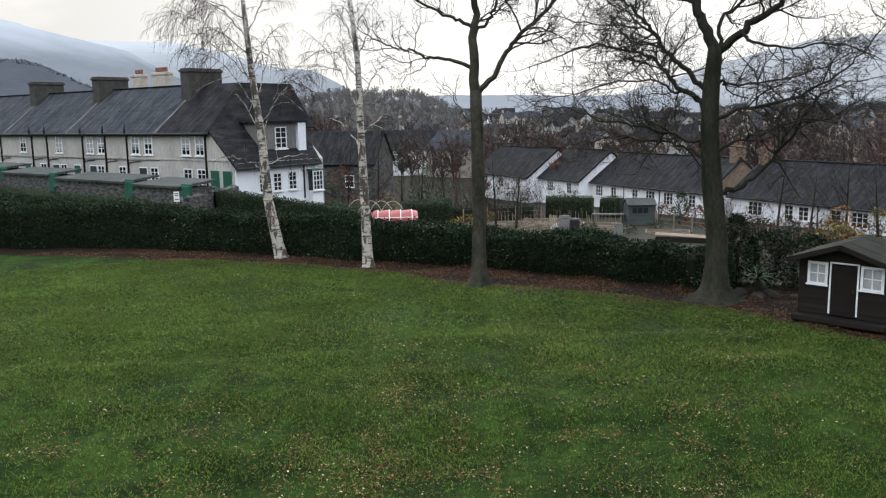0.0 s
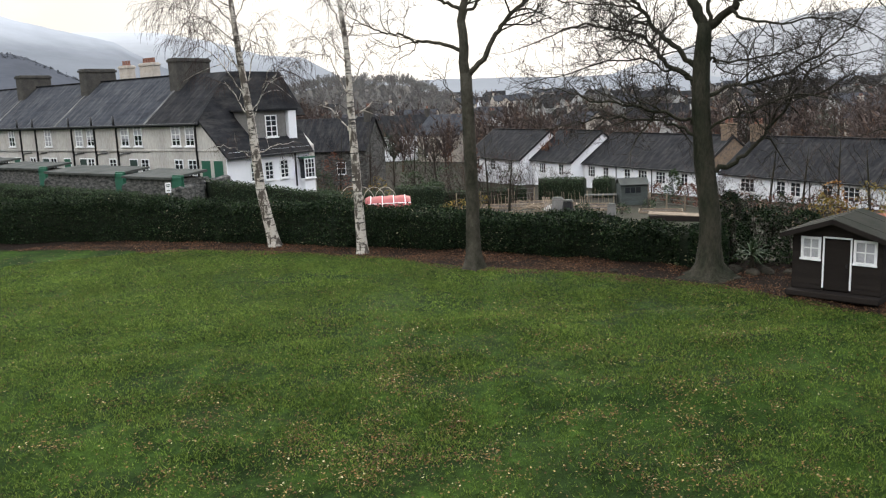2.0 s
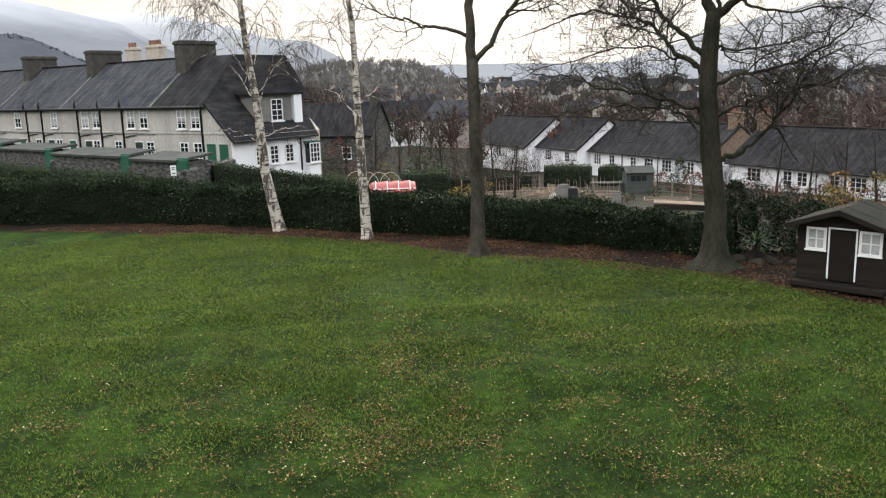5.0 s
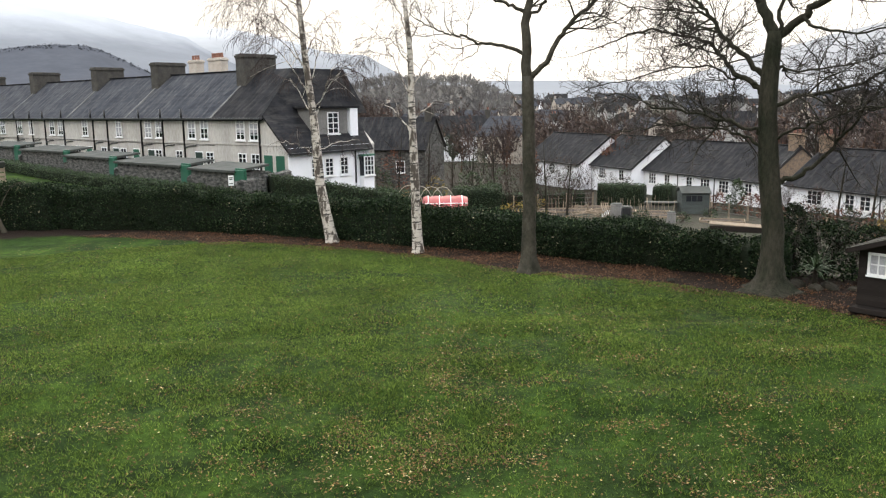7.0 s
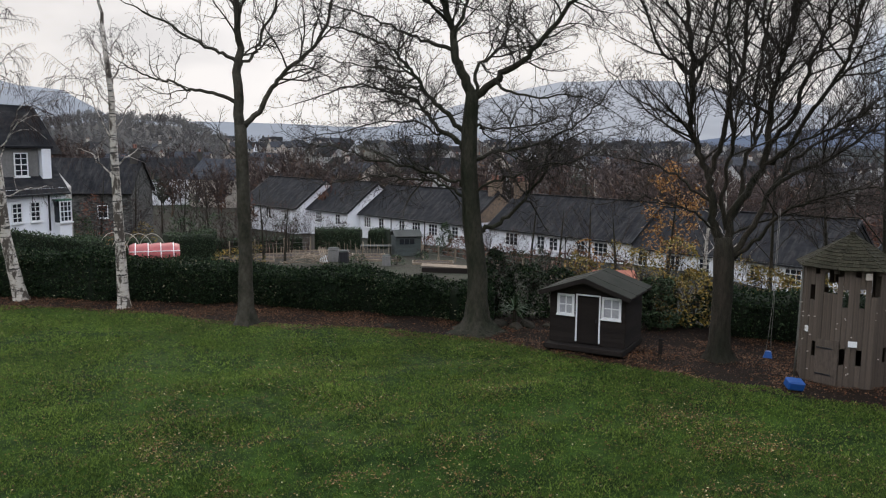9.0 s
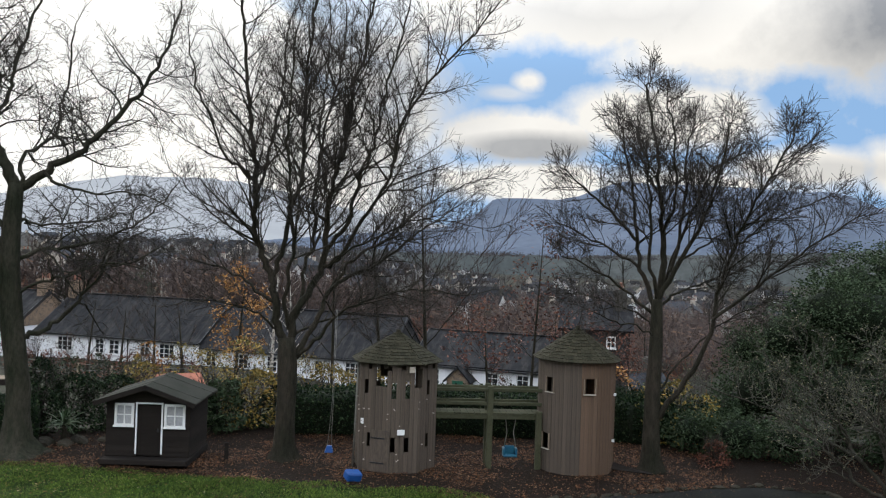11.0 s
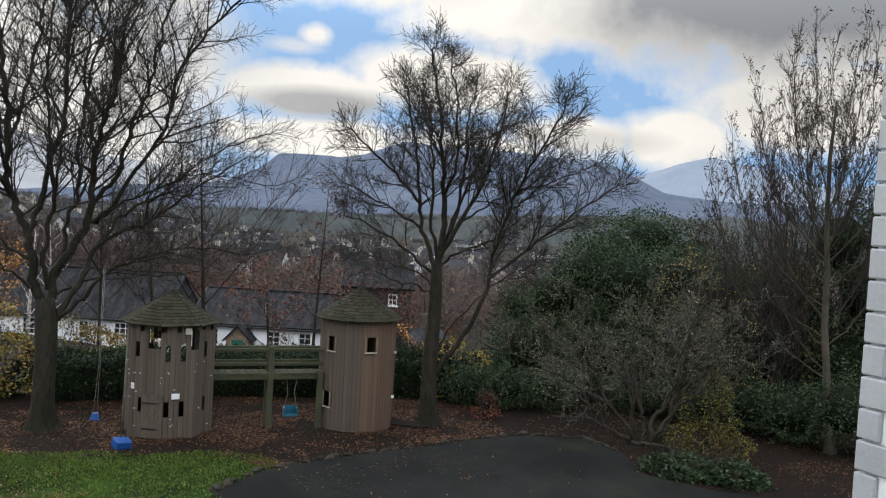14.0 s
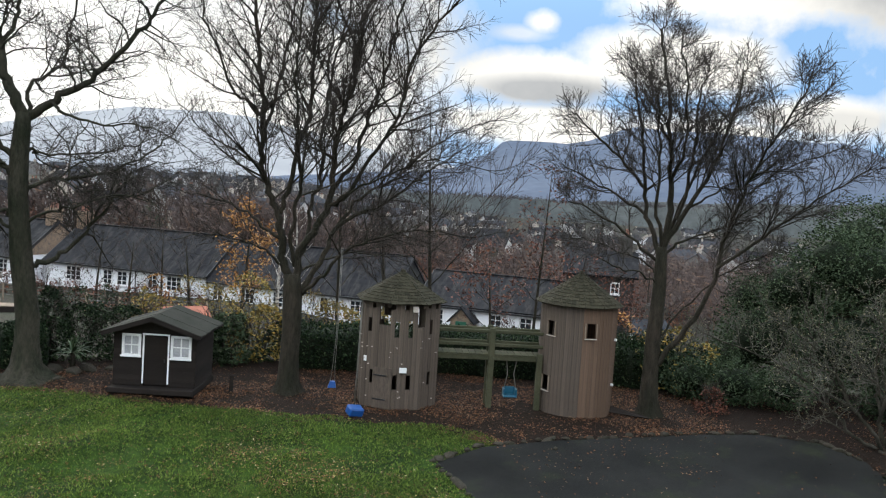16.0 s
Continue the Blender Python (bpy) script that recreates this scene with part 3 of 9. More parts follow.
def build_ground():
    """One sheet from under the camera to the horizon, in rings that widen outwards."""
    rings = [0.0] + [1.0 + 1.0 * i for i in range(4)] + [5.5 + 0.3 * i for i in range(117)] + [41 + 1.5 * i for i in range(34)]
    r = rings[-1]
    while r < 4700:
        r *= 1.09
        rings.append(r)
    spokes = 480
    verts, faces, soil, wild = [(0, 0, 0)], [], [0.0], [0.0]
    for r in rings[1:]:
        for k in range(spokes):
            a = 2 * math.pi * k / spokes
            x, y = r * math.sin(a), r * math.cos(a)
            z = land(x, y)
            if r < 60:
                z += lawn_z(x, y)
            if inside(DRIVE, x, y):
                z -= 0.09
            verts.append((x, y, z))
            soil.append(earth(x, y))
            d = r - along(EDGE, math.degrees(a) if a < math.pi else math.degrees(a) - 360)
            wild.append(smooth_step(2.0, 3.5, d) * smooth_step(-17, -11, math.degrees(math.atan2(x, y))))
    for k in range(spokes):
        faces.append((0, 1 + (k + 1) % spokes, 1 + k))
    for i in range(len(rings) - 2):
        a, b = 1 + i * spokes, 1 + (i + 1) * spokes
        for k in range(spokes):
            k2 = (k + 1) % spokes
            faces.append((a + k, a + k2, b + k2, b + k))
    me = mesh_of("ground", verts, faces, ground_mat(), True)
    me.attributes.new("earth", "FLOAT", "POINT").data.foreach_set("value", soil)
    me.attributes.new("rough", "FLOAT", "POINT").data.foreach_set("value", wild)
    tagged(new("ground", me), "green lawn with bare leaf-strewn earth under the trees", "ground", kind="structure")


build_ground()

def asphalt_mat():
    m, nt, bsdf, vec = start("damp_asphalt")
    col = mix_node(nt, ramp_node(nt, noise_node(nt, vec, 0.5, 6, 0.6), [(0.36, 0.0), (0.64, 1.0)]), (0.0185, 0.0188, 0.0178), (0.0105, 0.0108, 0.0104))
    moss = ramp_node(nt, noise_node(nt, vec, 0.9, 8, 0.7), [(0.53, 0.0), (0.66, 0.7)])
    col = mix_node(nt, moss, col, (0.022, 0.026, 0.016))
    grit = noise_node(nt, vec, 85, 5, 0.7)
    col = mix_node(nt, 1.0, col, ramp_node(nt, grit, [(0.3, 0.6), (0.72, 1.35)]), "MULTIPLY")
    finish(nt, bsdf, col, 0.9, grit, 0.5, 0.008)
    bsdf.inputs["Specular IOR Level"].default_value = 0.04
    return m


ASPHALT = asphalt_mat()
bm = bmesh.new()
f = bm.faces.new([bm.verts.new((x, y, 0.0)) for x, y in DRIVE])
bmesh.ops.triangulate(bm, faces=[f])
bmesh.ops.solidify(bm, geom=bm.faces, thickness=0.12)
for v in bm.verts:
    v.co.z = 0.005 if v.co.z > -0.05 and v.co.z < 0.05 else -0.16
tagged(part("drive", bm, ASPHALT), "dark damp asphalt drive beside the lawn", "drive", kind="structure")

# ---------------------------------------------------------------- trees
class Wood:
    """Collects the bars of a tree: stout wood and fine twigs in two meshes."""

    def __init__(self, seed):
        self.rng = random.Random(seed)
        self.stout, self.fine, self.tips = ([], []), ([], []), []

    def bar(self, path, radii, fine=False):
        big = max(radii)
        v, f = self.fine if fine else self.stout
        tube(path, radii, 3 if fine else (10 if big > 0.12 else 6 if big > 0.04 else 4), v, f, cap=False)

    def shoot(self, origin, way, length, radius, level, p):
        """One branch with its side shoots; p holds the habit of the tree."""
        rng = self.rng
        steps = 5 if level < p["levels"] - 1 else 4 if level < p["levels"] else p.get("fine", 3)
        pts, pos, d = [Vector(origin)], Vector(origin), Vector(way).normalized()
        for i in range(steps):
            j = p["wiggle"]
            d = (d + Vector((rng.uniform(-j, j), rng.uniform(-j, j), rng.uniform(-j, j) + p["lift"] * (p["droop"] if level >= p["levels"] else 1)))).normalized()
            pos = pos + d * (length / steps)
            pts.append(pos.copy())
        tip = max(radius * 0.35, p["tip"])
        self.bar(pts, [radius + (tip - radius) * i / steps for i in range(steps + 1)], radius < 0.012)
        if level >= p["levels"]:
            self.tips.append((pts[-1], d))
            if len(pts) > 2:
                self.tips.append((pts[2], d))
            return
        self.clothe(pts, radius, tip, length, level, p)

    def clothe(self, pts, radius, tip, length, level, p, first=0.25):
        """Side shoots along a path."""
        rng = self.rng
        count = max(2, int(length * p["dense"][min(level, len(p["dense"]) - 1)] + 0.5))
        n = len(pts) - 1
        for k in range(count):
            u = first + (1 - first) * (k + rng.random()) / count
            i = min(int(u * n), n - 1)
            q = pts[i].lerp(pts[i + 1], u * n - i)
            d = (pts[i + 1] - pts[i]).normalized()
            side = d.cross(Vector((rng.uniform(-1, 1), rng.uniform(-1, 1), rng.uniform(-1, 1)))).normalized()
            a = radians(rng.uniform(*p["angle"]))
            way = d * math.cos(a) + side * math.sin(a) + Vector((0, 0, p["up"]))
            r0 = radius + (tip - radius) * u
            size = p["shrink"] * length * rng.uniform(0.6, 1.15) * (1.15 - p.get("fade", 0.6) * u)
            size = min(max(size, 0.3), p.get("cap", 9))
            self.shoot(q, way, size, max(min(r0 * 0.6, size * 0.016 + 0.003), p["tip"]), level + 1, p)
        # the leader goes on as a spray
        self.shoot(pts[-1], pts[-1] - pts[-2], min(length * 0.25, p.get("lead", 0.9)), tip, level + 1, p)

    def limb(self, points, r0, r1, p, level=0, dense=True, first=0.3):
        """A main limb through the given points, bent smoothly, with side shoots."""
        pts = [Vector(q) for q in points]
        out = []
        for i in range(len(pts) - 1):
            a, b = pts[i], pts[i + 1]
            ta = (b - pts[i - 1]) * 0.5 if i else (b - a)
            tb = (pts[i + 2] - a) * 0.5 if i + 2 < len(pts) else (b - a)
            steps = 4
            for k in range(steps):
                t = k / steps
                h = (a * (2 * t ** 3 - 3 * t ** 2 + 1) + ta * (t ** 3 - 2 * t ** 2 + t) + b * (3 * t ** 2 - 2 * t ** 3) + tb * (t ** 3 - t ** 2))
                j = 0.05 * (1 if i or k else 0)
                out.append(h + Vector((self.rng.uniform(-j, j), self.rng.uniform(-j, j), self.rng.uniform(-j, j))))
        out.append(pts[-1])
        n = len(out) - 1
        length = sum((out[i + 1] - out[i]).length for i in range(n))
        self.bar(out, [r0 + (r1 - r0) * (i / n) ** 0.8 for i in range(n + 1)])
        if dense:
            self.clothe(out, r0, r1, length, level, p, first)


def bole(w, points, radii, flare=1.5, sides=14):
    """The trunk, with a spread foot and an uneven skin."""
    pts = [Vector(q) for q in points]
    v, f = w.stout
    base = len(v)
    path, rad = [pts[0] + Vector((0, 0, -0.15)), pts[0] + Vector((0, 0, 0.02)), pts[0].lerp(pts[1], 0.08), pts[0].lerp(pts[1], 0.25)], [radii[0] * flare * 1.15, radii[0] * flare, radii[0] * (1 + (flare - 1) * 0.45), radii[0] * (1 + (flare - 1) * 0.12)]
    for i in range(1, len(pts)):
        for t in ((0.5, 1.0) if i > 1 else (0.6, 1.0)):
            path.append(pts[i - 1].lerp(pts[i], t))
            rad.append(radii[i - 1] + (radii[i] - radii[i - 1]) * t)
    tube(path, rad, sides, v, f, cap=True)
    for i in range(base, len(v)):
        q = v[i]
        k = (i - base) // sides
        c = path[k]
        lobe = 1 + 0.10 * noise.noise(Vector((q.x * 2.2, q.y * 2.2, q.z * 0.8))) + (0.22 * math.sin((i - base) % sides * 2 * math.pi * 5 / sides) if k < 3 else 0)
        v[i] = c + (q - c) * lobe


def plant(w, m, name, label, bark, twig, category="tree", leaves=None, group=""):
    """Links what a Wood holds as trunk and crown under one thing."""
    t = thing(name, m, label, category, group)
    part("trunk", mesh_of("trunk", *w.stout, bark, True), bark, t)
    if w.fine[0]:
        part("crown", mesh_of("crown", *w.fine, twig, True), twig, t, "fine bare twigs")
    if leaves:
        lname, mesh, mat_, llabel = leaves
        part(lname, mesh, mat_, t, llabel)
    return t


def leaf_cloud(spots, size, rng, material, name="leaves", jitter=0.15, down=0.0, aspect=0.5):
    """Many small bent leaves round the given spots."""
    verts, faces = [], []
    for s in spots:
        c = Vector(s) + Vector((rng.gauss(0, jitter), rng.gauss(0, jitter), rng.gauss(0, jitter) - down))
        a = Vector((rng.uniform(-1, 1), rng.uniform(-1, 1), rng.uniform(-0.7, 0.7))).normalized()
        b = a.orthogonal().normalized()
        b = (Matrix.Rotation(rng.uniform(0, 6.28), 3, a) @ b) * size * aspect * rng.uniform(0.7, 1.2)
        a = a * size * rng.uniform(0.7, 1.3)
        n = a.cross(b).normalized() * size * 0.15
        i = len(verts)
        verts += [c - a, c - b + n, c + a, c + b + n]
        faces += [(i, i + 1, i + 2), (i, i + 2, i + 3)]
    return mesh_of(name, verts, faces, material)


def turned(x, y, z=None):
    """A pose at (x, y) whose x axis runs to the right as seen from the house, y axis away from it."""
    b = math.atan2(x, y)
    return Matrix.LocRotScale((x, y, land(x, y) if z is None else z), Euler((0, 0, -b)), None)


SPREADING = dict(levels=3, wiggle=0.30, lift=0.05, droop=0.3, tip=0.0045, dense=(3.2, 5.4, 6.4), angle=(30, 70), up=0.10, shrink=0.42, cap=2.0, fine=2)
UPRIGHT = dict(levels=3, wiggle=0.16, lift=0.10, droop=0.6, tip=0.004, dense=(2.2, 3.6, 4.4), angle=(22, 48), up=0.25, shrink=0.42, cap=2.6, fine=2)
WEEPING = dict(levels=2, wiggle=0.12, lift=-0.10, droop=5.0, tip=0.0032, dense=(4.6, 11.0), angle=(30, 75), up=-0.05, shrink=0.62, cap=1.5, fine=4)


def build_oak():
    w = Wood(11)
    p = dict(SPREADING, wiggle=0.40, lift=0.02, up=0.03, angle=(35, 75), dense=(4.6, 7.2, 8.2), shrink=0.43, cap=1.7, fade=0.85)
    bole(w, [(-0.09, 0, 0), (-0.09, 0, 1.53), (-0.27, 0, 3.04), (-0.38, 0, 4.54), (-0.37, 0, 5.52), (-0.30, 0, 6.45)], [0.31, 0.275, 0.25, 0.225, 0.215, 0.17], 2.45)
    w.limb([(-0.31, 0.0, 6.35), (-0.57, 0.08, 6.97), (-0.75, 0.16, 7.46), (-0.88, 0.24, 8.07), (-1.08, 0.32, 8.79), (-1.21, 0.4, 9.17), (-1.46, 0.5, 10.37), (-1.56, 0.6, 11.77), (-1.36, 0.6, 13.17)], 0.145, 0.040, p)
    w.limb([(-0.2, 0.0, 6.35), (0.3, -0.15, 6.73), (0.53, -0.3, 6.96), (1.01, -0.45, 7.26), (1.47, -0.6, 7.78), (2.15, -0.75, 8.58), (2.47, -0.9, 9.02), (2.87, -1.0, 9.92), (3.17, -1.0, 10.92)], 0.115, 0.025, p)
    w.limb([(-0.28, 0.0, 6.25), (-0.20, 0.05, 6.6), (-0.20, 0.18, 7.1), (0.3, 0.36, 7.5), (0.54, 0.54, 7.9), (0.63, 0.72, 8.68), (0.78, 0.9, 9.31), (0.88, 1.1, 10.51)], 0.060, 0.020, p)
    w.limb([(-0.88, 0.2, 7.98), (-0.51, 0.25, 8.58), (-0.44, 0.3, 9.17), (-0.14, 0.5, 10.37), (0.26, 0.6, 11.57)], 0.060, 0.030, p)
    w.limb([(-0.37, 0.0, 5.19), (-0.64, 0.0, 5.51), (-1.04, -0.14, 5.99), (-1.51, -0.28, 6.32), (-1.75, -0.41, 6.79), (-2.09, -0.55, 7.13), (-2.32, -0.69, 7.45), (-2.75, -0.83, 7.66), (-3.66, -0.96, 7.95), (-4.31, -1.1, 8.04)], 0.085, 0.015, p)
    w.limb([(-1.74, -0.5, 6.78), (-2.34, -0.75, 6.97), (-2.87, -1.0, 7.01), (-3.81, -1.25, 7.17), (-4.44, -1.5, 7.27)], 0.040, 0.012, p, first=0.15)
    w.limb([(-0.38, 0.0, 4.83), (-0.73, 0.0, 5.15), (-1.17, 0.13, 5.51), (-1.55, 0.26, 5.88), (-1.81, 0.39, 6.24), (-2.33, 0.51, 6.43), (-3.33, 0.64, 6.66), (-4.22, 0.77, 6.47), (-5.26, 0.9, 6.16)], 0.085, 0.012, p)
    w.limb([(-0.87, 0.15, 7.57), (-1.69, 0.31, 7.83), (-2.32, 0.47, 8.13), (-3.32, 0.64, 8.56), (-4.32, 0.8, 8.87)], 0.060, 0.015, p)
    w.limb([(-0.96, 0.2, 8.27), (-1.37, -0.3, 8.61), (-1.77, -0.8, 8.93), (-2.27, -1.0, 9.63), (-2.97, -1.1, 10.33)], 0.050, 0.020, p)
    w.limb([(-0.32, 0.0, 3.72), (-0.54, 0.0, 4.04), (-0.9, -0.2, 4.16), (-1.63, -0.4, 4.4), (-2.21, -0.6, 4.53), (-3.01, -0.8, 4.69), (-3.68, -1.0, 4.97), (-4.54, -1.2, 5.05)], 0.065, 0.012, p)
    w.limb([(-0.30, 0.0, 3.46), (-0.66, 0.0, 3.78), (-1.05, 0.2, 3.96), (-1.69, 0.4, 4.1), (-2.71, 0.6, 4.17), (-3.63, 0.8, 4.08), (-4.57, 1.0, 3.92)], 0.050, 0.012, p)
    w.limb([(-0.38, 0.0, 4.95), (-0.78, 0.0, 5.27), (-1.25, 0.34, 5.37), (-1.88, 0.68, 5.67), (-2.85, 1.02, 5.67), (-3.99, 1.36, 5.42), (-5.17, 1.7, 5.21)], 0.045, 0.012, p)
    w.limb([(-0.36, 0.0, 4.22), (-0.23, 0.0, 4.54), (0.19, 0.13, 4.85), (0.82, 0.27, 4.92), (1.72, 0.4, 5.19), (2.36, 0.53, 5.57), (3.0, 0.67, 6.1), (3.52, 0.8, 6.75)], 0.075, 0.014, p)
    w.limb([(-0.09, 0.0, 2.8), (0.35, 0.03, 2.92), (0.84, 0.07, 3.31), (1.22, 0.1, 3.8), (1.59, 0.13, 4.43), (2.34, 0.17, 4.64), (3.09, 0.2, 5.08)], 0.085, 0.014, p, first=0.45)
    w.limb([(-0.30, 0.0, 3.47), (-0.22, 0.0, 3.79), (0.33, -0.3, 4.13), (0.93, -0.6, 4.33), (1.63, -0.9, 4.59), (2.43, -1.2, 4.51)], 0.050, 0.012, p)
    w.limb([(-0.37, 0.0, 5.32), (-0.12, 0.0, 5.64), (0.06, 0.38, 5.53), (1.09, 0.75, 5.56), (2.14, 1.12, 5.84), (2.98, 1.5, 6.26)], 0.050, 0.012, p)
    w.limb([(0.3, -0.3, 6.72), (0.69, -0.62, 6.4), (1.4, -0.95, 6.25), (2.23, -1.28, 6.32), (3.05, -1.6, 5.97)], 0.045, 0.012, p)
    w.limb([(1.22, 0.1, 3.8), (1.5, -0.15, 4.14), (1.91, -0.4, 4.9), (2.32, -0.65, 5.35), (3.02, -0.9, 5.5)], 0.045, 0.012, p)
    rng = random.Random(12)
    buds = [q for q, d in w.tips if rng.random() < 0.35]
    plant(w, turned(6.40, 20.95), "oak_tree", "large spreading bare oak with a mossy grey-brown trunk", BARK_OAK, TWIG, leaves=("leaf_remnant", leaf_cloud(buds, 0.022, rng, TWIG, "leaf_remnant", 0.02), TWIG, "last dark buds and dead leaves"))


def build_beech():
    w = Wood(23)
    p = dict(SPREADING, dense=(3.0, 4.6, 5.2), lift=0.06, wiggle=0.36)
    bole(w, [(-0.04, 0, 0), (-0.01, 0, 2.02), (-0.05, 0, 4.31), (-0.08, 0, 5.55)], [0.215, 0.185, 0.175, 0.165], 1.6)
    w.limb([(-0.08, 0.0, 5.47), (-0.11, 0.0, 6.94), (-0.06, 0.0, 7.58), (-0.11, 0.1, 8.78), (-0.01, 0.2, 10.38), (-0.01, 0.2, 12.18)], 0.150, 0.040, p)
    w.limb([(0.0, 0.0, 5.47), (0.43, -0.07, 5.94), (0.76, -0.15, 6.57), (1.18, -0.22, 6.98), (1.71, -0.3, 7.48), (2.16, -0.4, 8.08), (2.46, -0.4, 9.08), (2.66, -0.4, 10.28)], 0.085, 0.030, p)
    w.limb([(-0.17, 0.0, 6.15), (-0.79, 0.08, 6.43), (-1.36, 0.16, 6.45), (-1.8, 0.24, 6.68), (-2.27, 0.32, 6.77), (-2.74, 0.4, 6.96), (-3.24, 0.5, 7.21)], 0.060, 0.014, p)
    w.limb([(-0.14, 0.0, 7.26), (-0.56, -0.2, 7.46), (-0.95, -0.4, 7.57), (-1.55, -0.5, 7.92), (-2.45, -0.6, 8.37)], 0.055, 0.030, p)
    w.limb([(-0.04, 0.0, 7.14), (0.33, 0.2, 7.49), (0.5, 0.4, 7.91), (0.9, 0.6, 8.81), (1.2, 0.7, 9.91)], 0.050, 0.030, p)
    w.limb([(-0.17, 0.0, 4.64), (-0.58, 0.07, 5.1), (-0.8, 0.13, 5.45), (-1.15, 0.2, 5.81)], 0.022, 0.008, p, level=1)
    w.limb([(-1.36, 0.2, 6.45), (-1.62, 0.23, 6.14), (-2.02, 0.27, 6.0), (-2.19, 0.3, 5.69)], 0.020, 0.008, p, level=1)
    plant(w, turned(0.23, 23.2), "slender_bare_tree", "slender bare tree with smooth lichened grey trunk beside the hedge", BARK_MOTTLED, TWIG)


def build_birch(x, y, seed, spine, r0, sweep, label):
    w = Wood(seed)
    p = WEEPING
    n = len(spine) - 1
    bole(w, spine, [r0 * (1 - 0.62 * i / n) for i in range(n + 1)], 1.35, 10)
    rng = w.rng
    for dx, dy, z0, dz, out in sweep:
        i = max(k for k in range(len(spine)) if spine[k][2] <= z0)
        i = min(i, n - 1)
        t = (z0 - spine[i][2]) / (spine[i + 1][2] - spine[i][2])
        a = Vector(spine[i]).lerp(Vector(spine[i + 1]), t)
        tip = a + Vector((dx, dy, dz))
        w.limb([a, a + Vector((dx * 0.35, dy * 0.35, dz * 0.55)), a + Vector((dx * 0.72, dy * 0.72, dz * 0.98)), tip], 0.032, 0.008, p, 0)
    w.limb([spine[-1], Vector(spine[-1]) + Vector((-0.1, 0, 1.2)), Vector(spine[-1]) + Vector((-0.3, 0.1, 2.6))], r0 * 0.35, 0.01, p)
    return plant(w, turned(x, y), "birch_tree", label, BARK_BIRCH, TWIG_RED, group="birches by the hedge")


build_oak()
build_beech()
SWEEP = [(-1.7, 0.2, 5.2, 1.7, 0), (-1.3, -0.6, 5.9, 1.9, 0), (-2.3, 0.3, 6.1, 1.6, 0), (1.1, 0.4, 4.2, 2.0, 0), (1.7, -0.3, 4.6, 1.6, 0), (-1.0, 0.5, 4.4, 1.3, 0),
         (1.0, 0.2, 6.4, 1.4, 0), (-2.5, -0.2, 7.0, 1.3, 0), (-1.4, 0.6, 7.5, 1.2, 0), (0.9, -0.5, 7.6, 1.3, 0), (1.5, 0.2, 3.3, 0.3, 0), (-1.3, 0.3, 3.1, 0.5, 0), (-2.0, 0.4, 8.2, 0.8, 0), (0.8, 0.3, 5.4, 1.8, 0)]
build_birch(-6.76, 28.25, 31, [(0, 0, 0), (-0.34, 0, 2.07), (-0.46, 0, 4.34), (-0.69, 0, 6.65), (-0.83, 0, 8.8)], 0.20, SWEEP, "silver birch with peeling pale bark and weeping bare twigs")
SWEEP2 = [(-0.9, 0.2, 6.0, 0.9, 0), (0.9, 0.2, 5.2, 1.2, 0), (-1.3, 0.1, 5.0, 1.9, 0), (0.6, -0.3, 6.6, 1.0, 0), (-0.7, 0.3, 7.0, 1.1, 0), (-1.1, 0.2, 3.9, 0.9, 0), (1.1, 0.1, 4.3, 0.6, 0), (0.6, 0.4, 7.4, 1.0, 0)]
build_birch(-3.35, 26.3, 37, [(-0.07, 0, 0), (-0.12, 0, 2.65), (-0.17, 0, 4.6), (-0.18, 0, 6.4), (-0.36, 0, 8.5)], 0.165, SWEEP2, "slim silver birch with banded bark and few bare twigs")

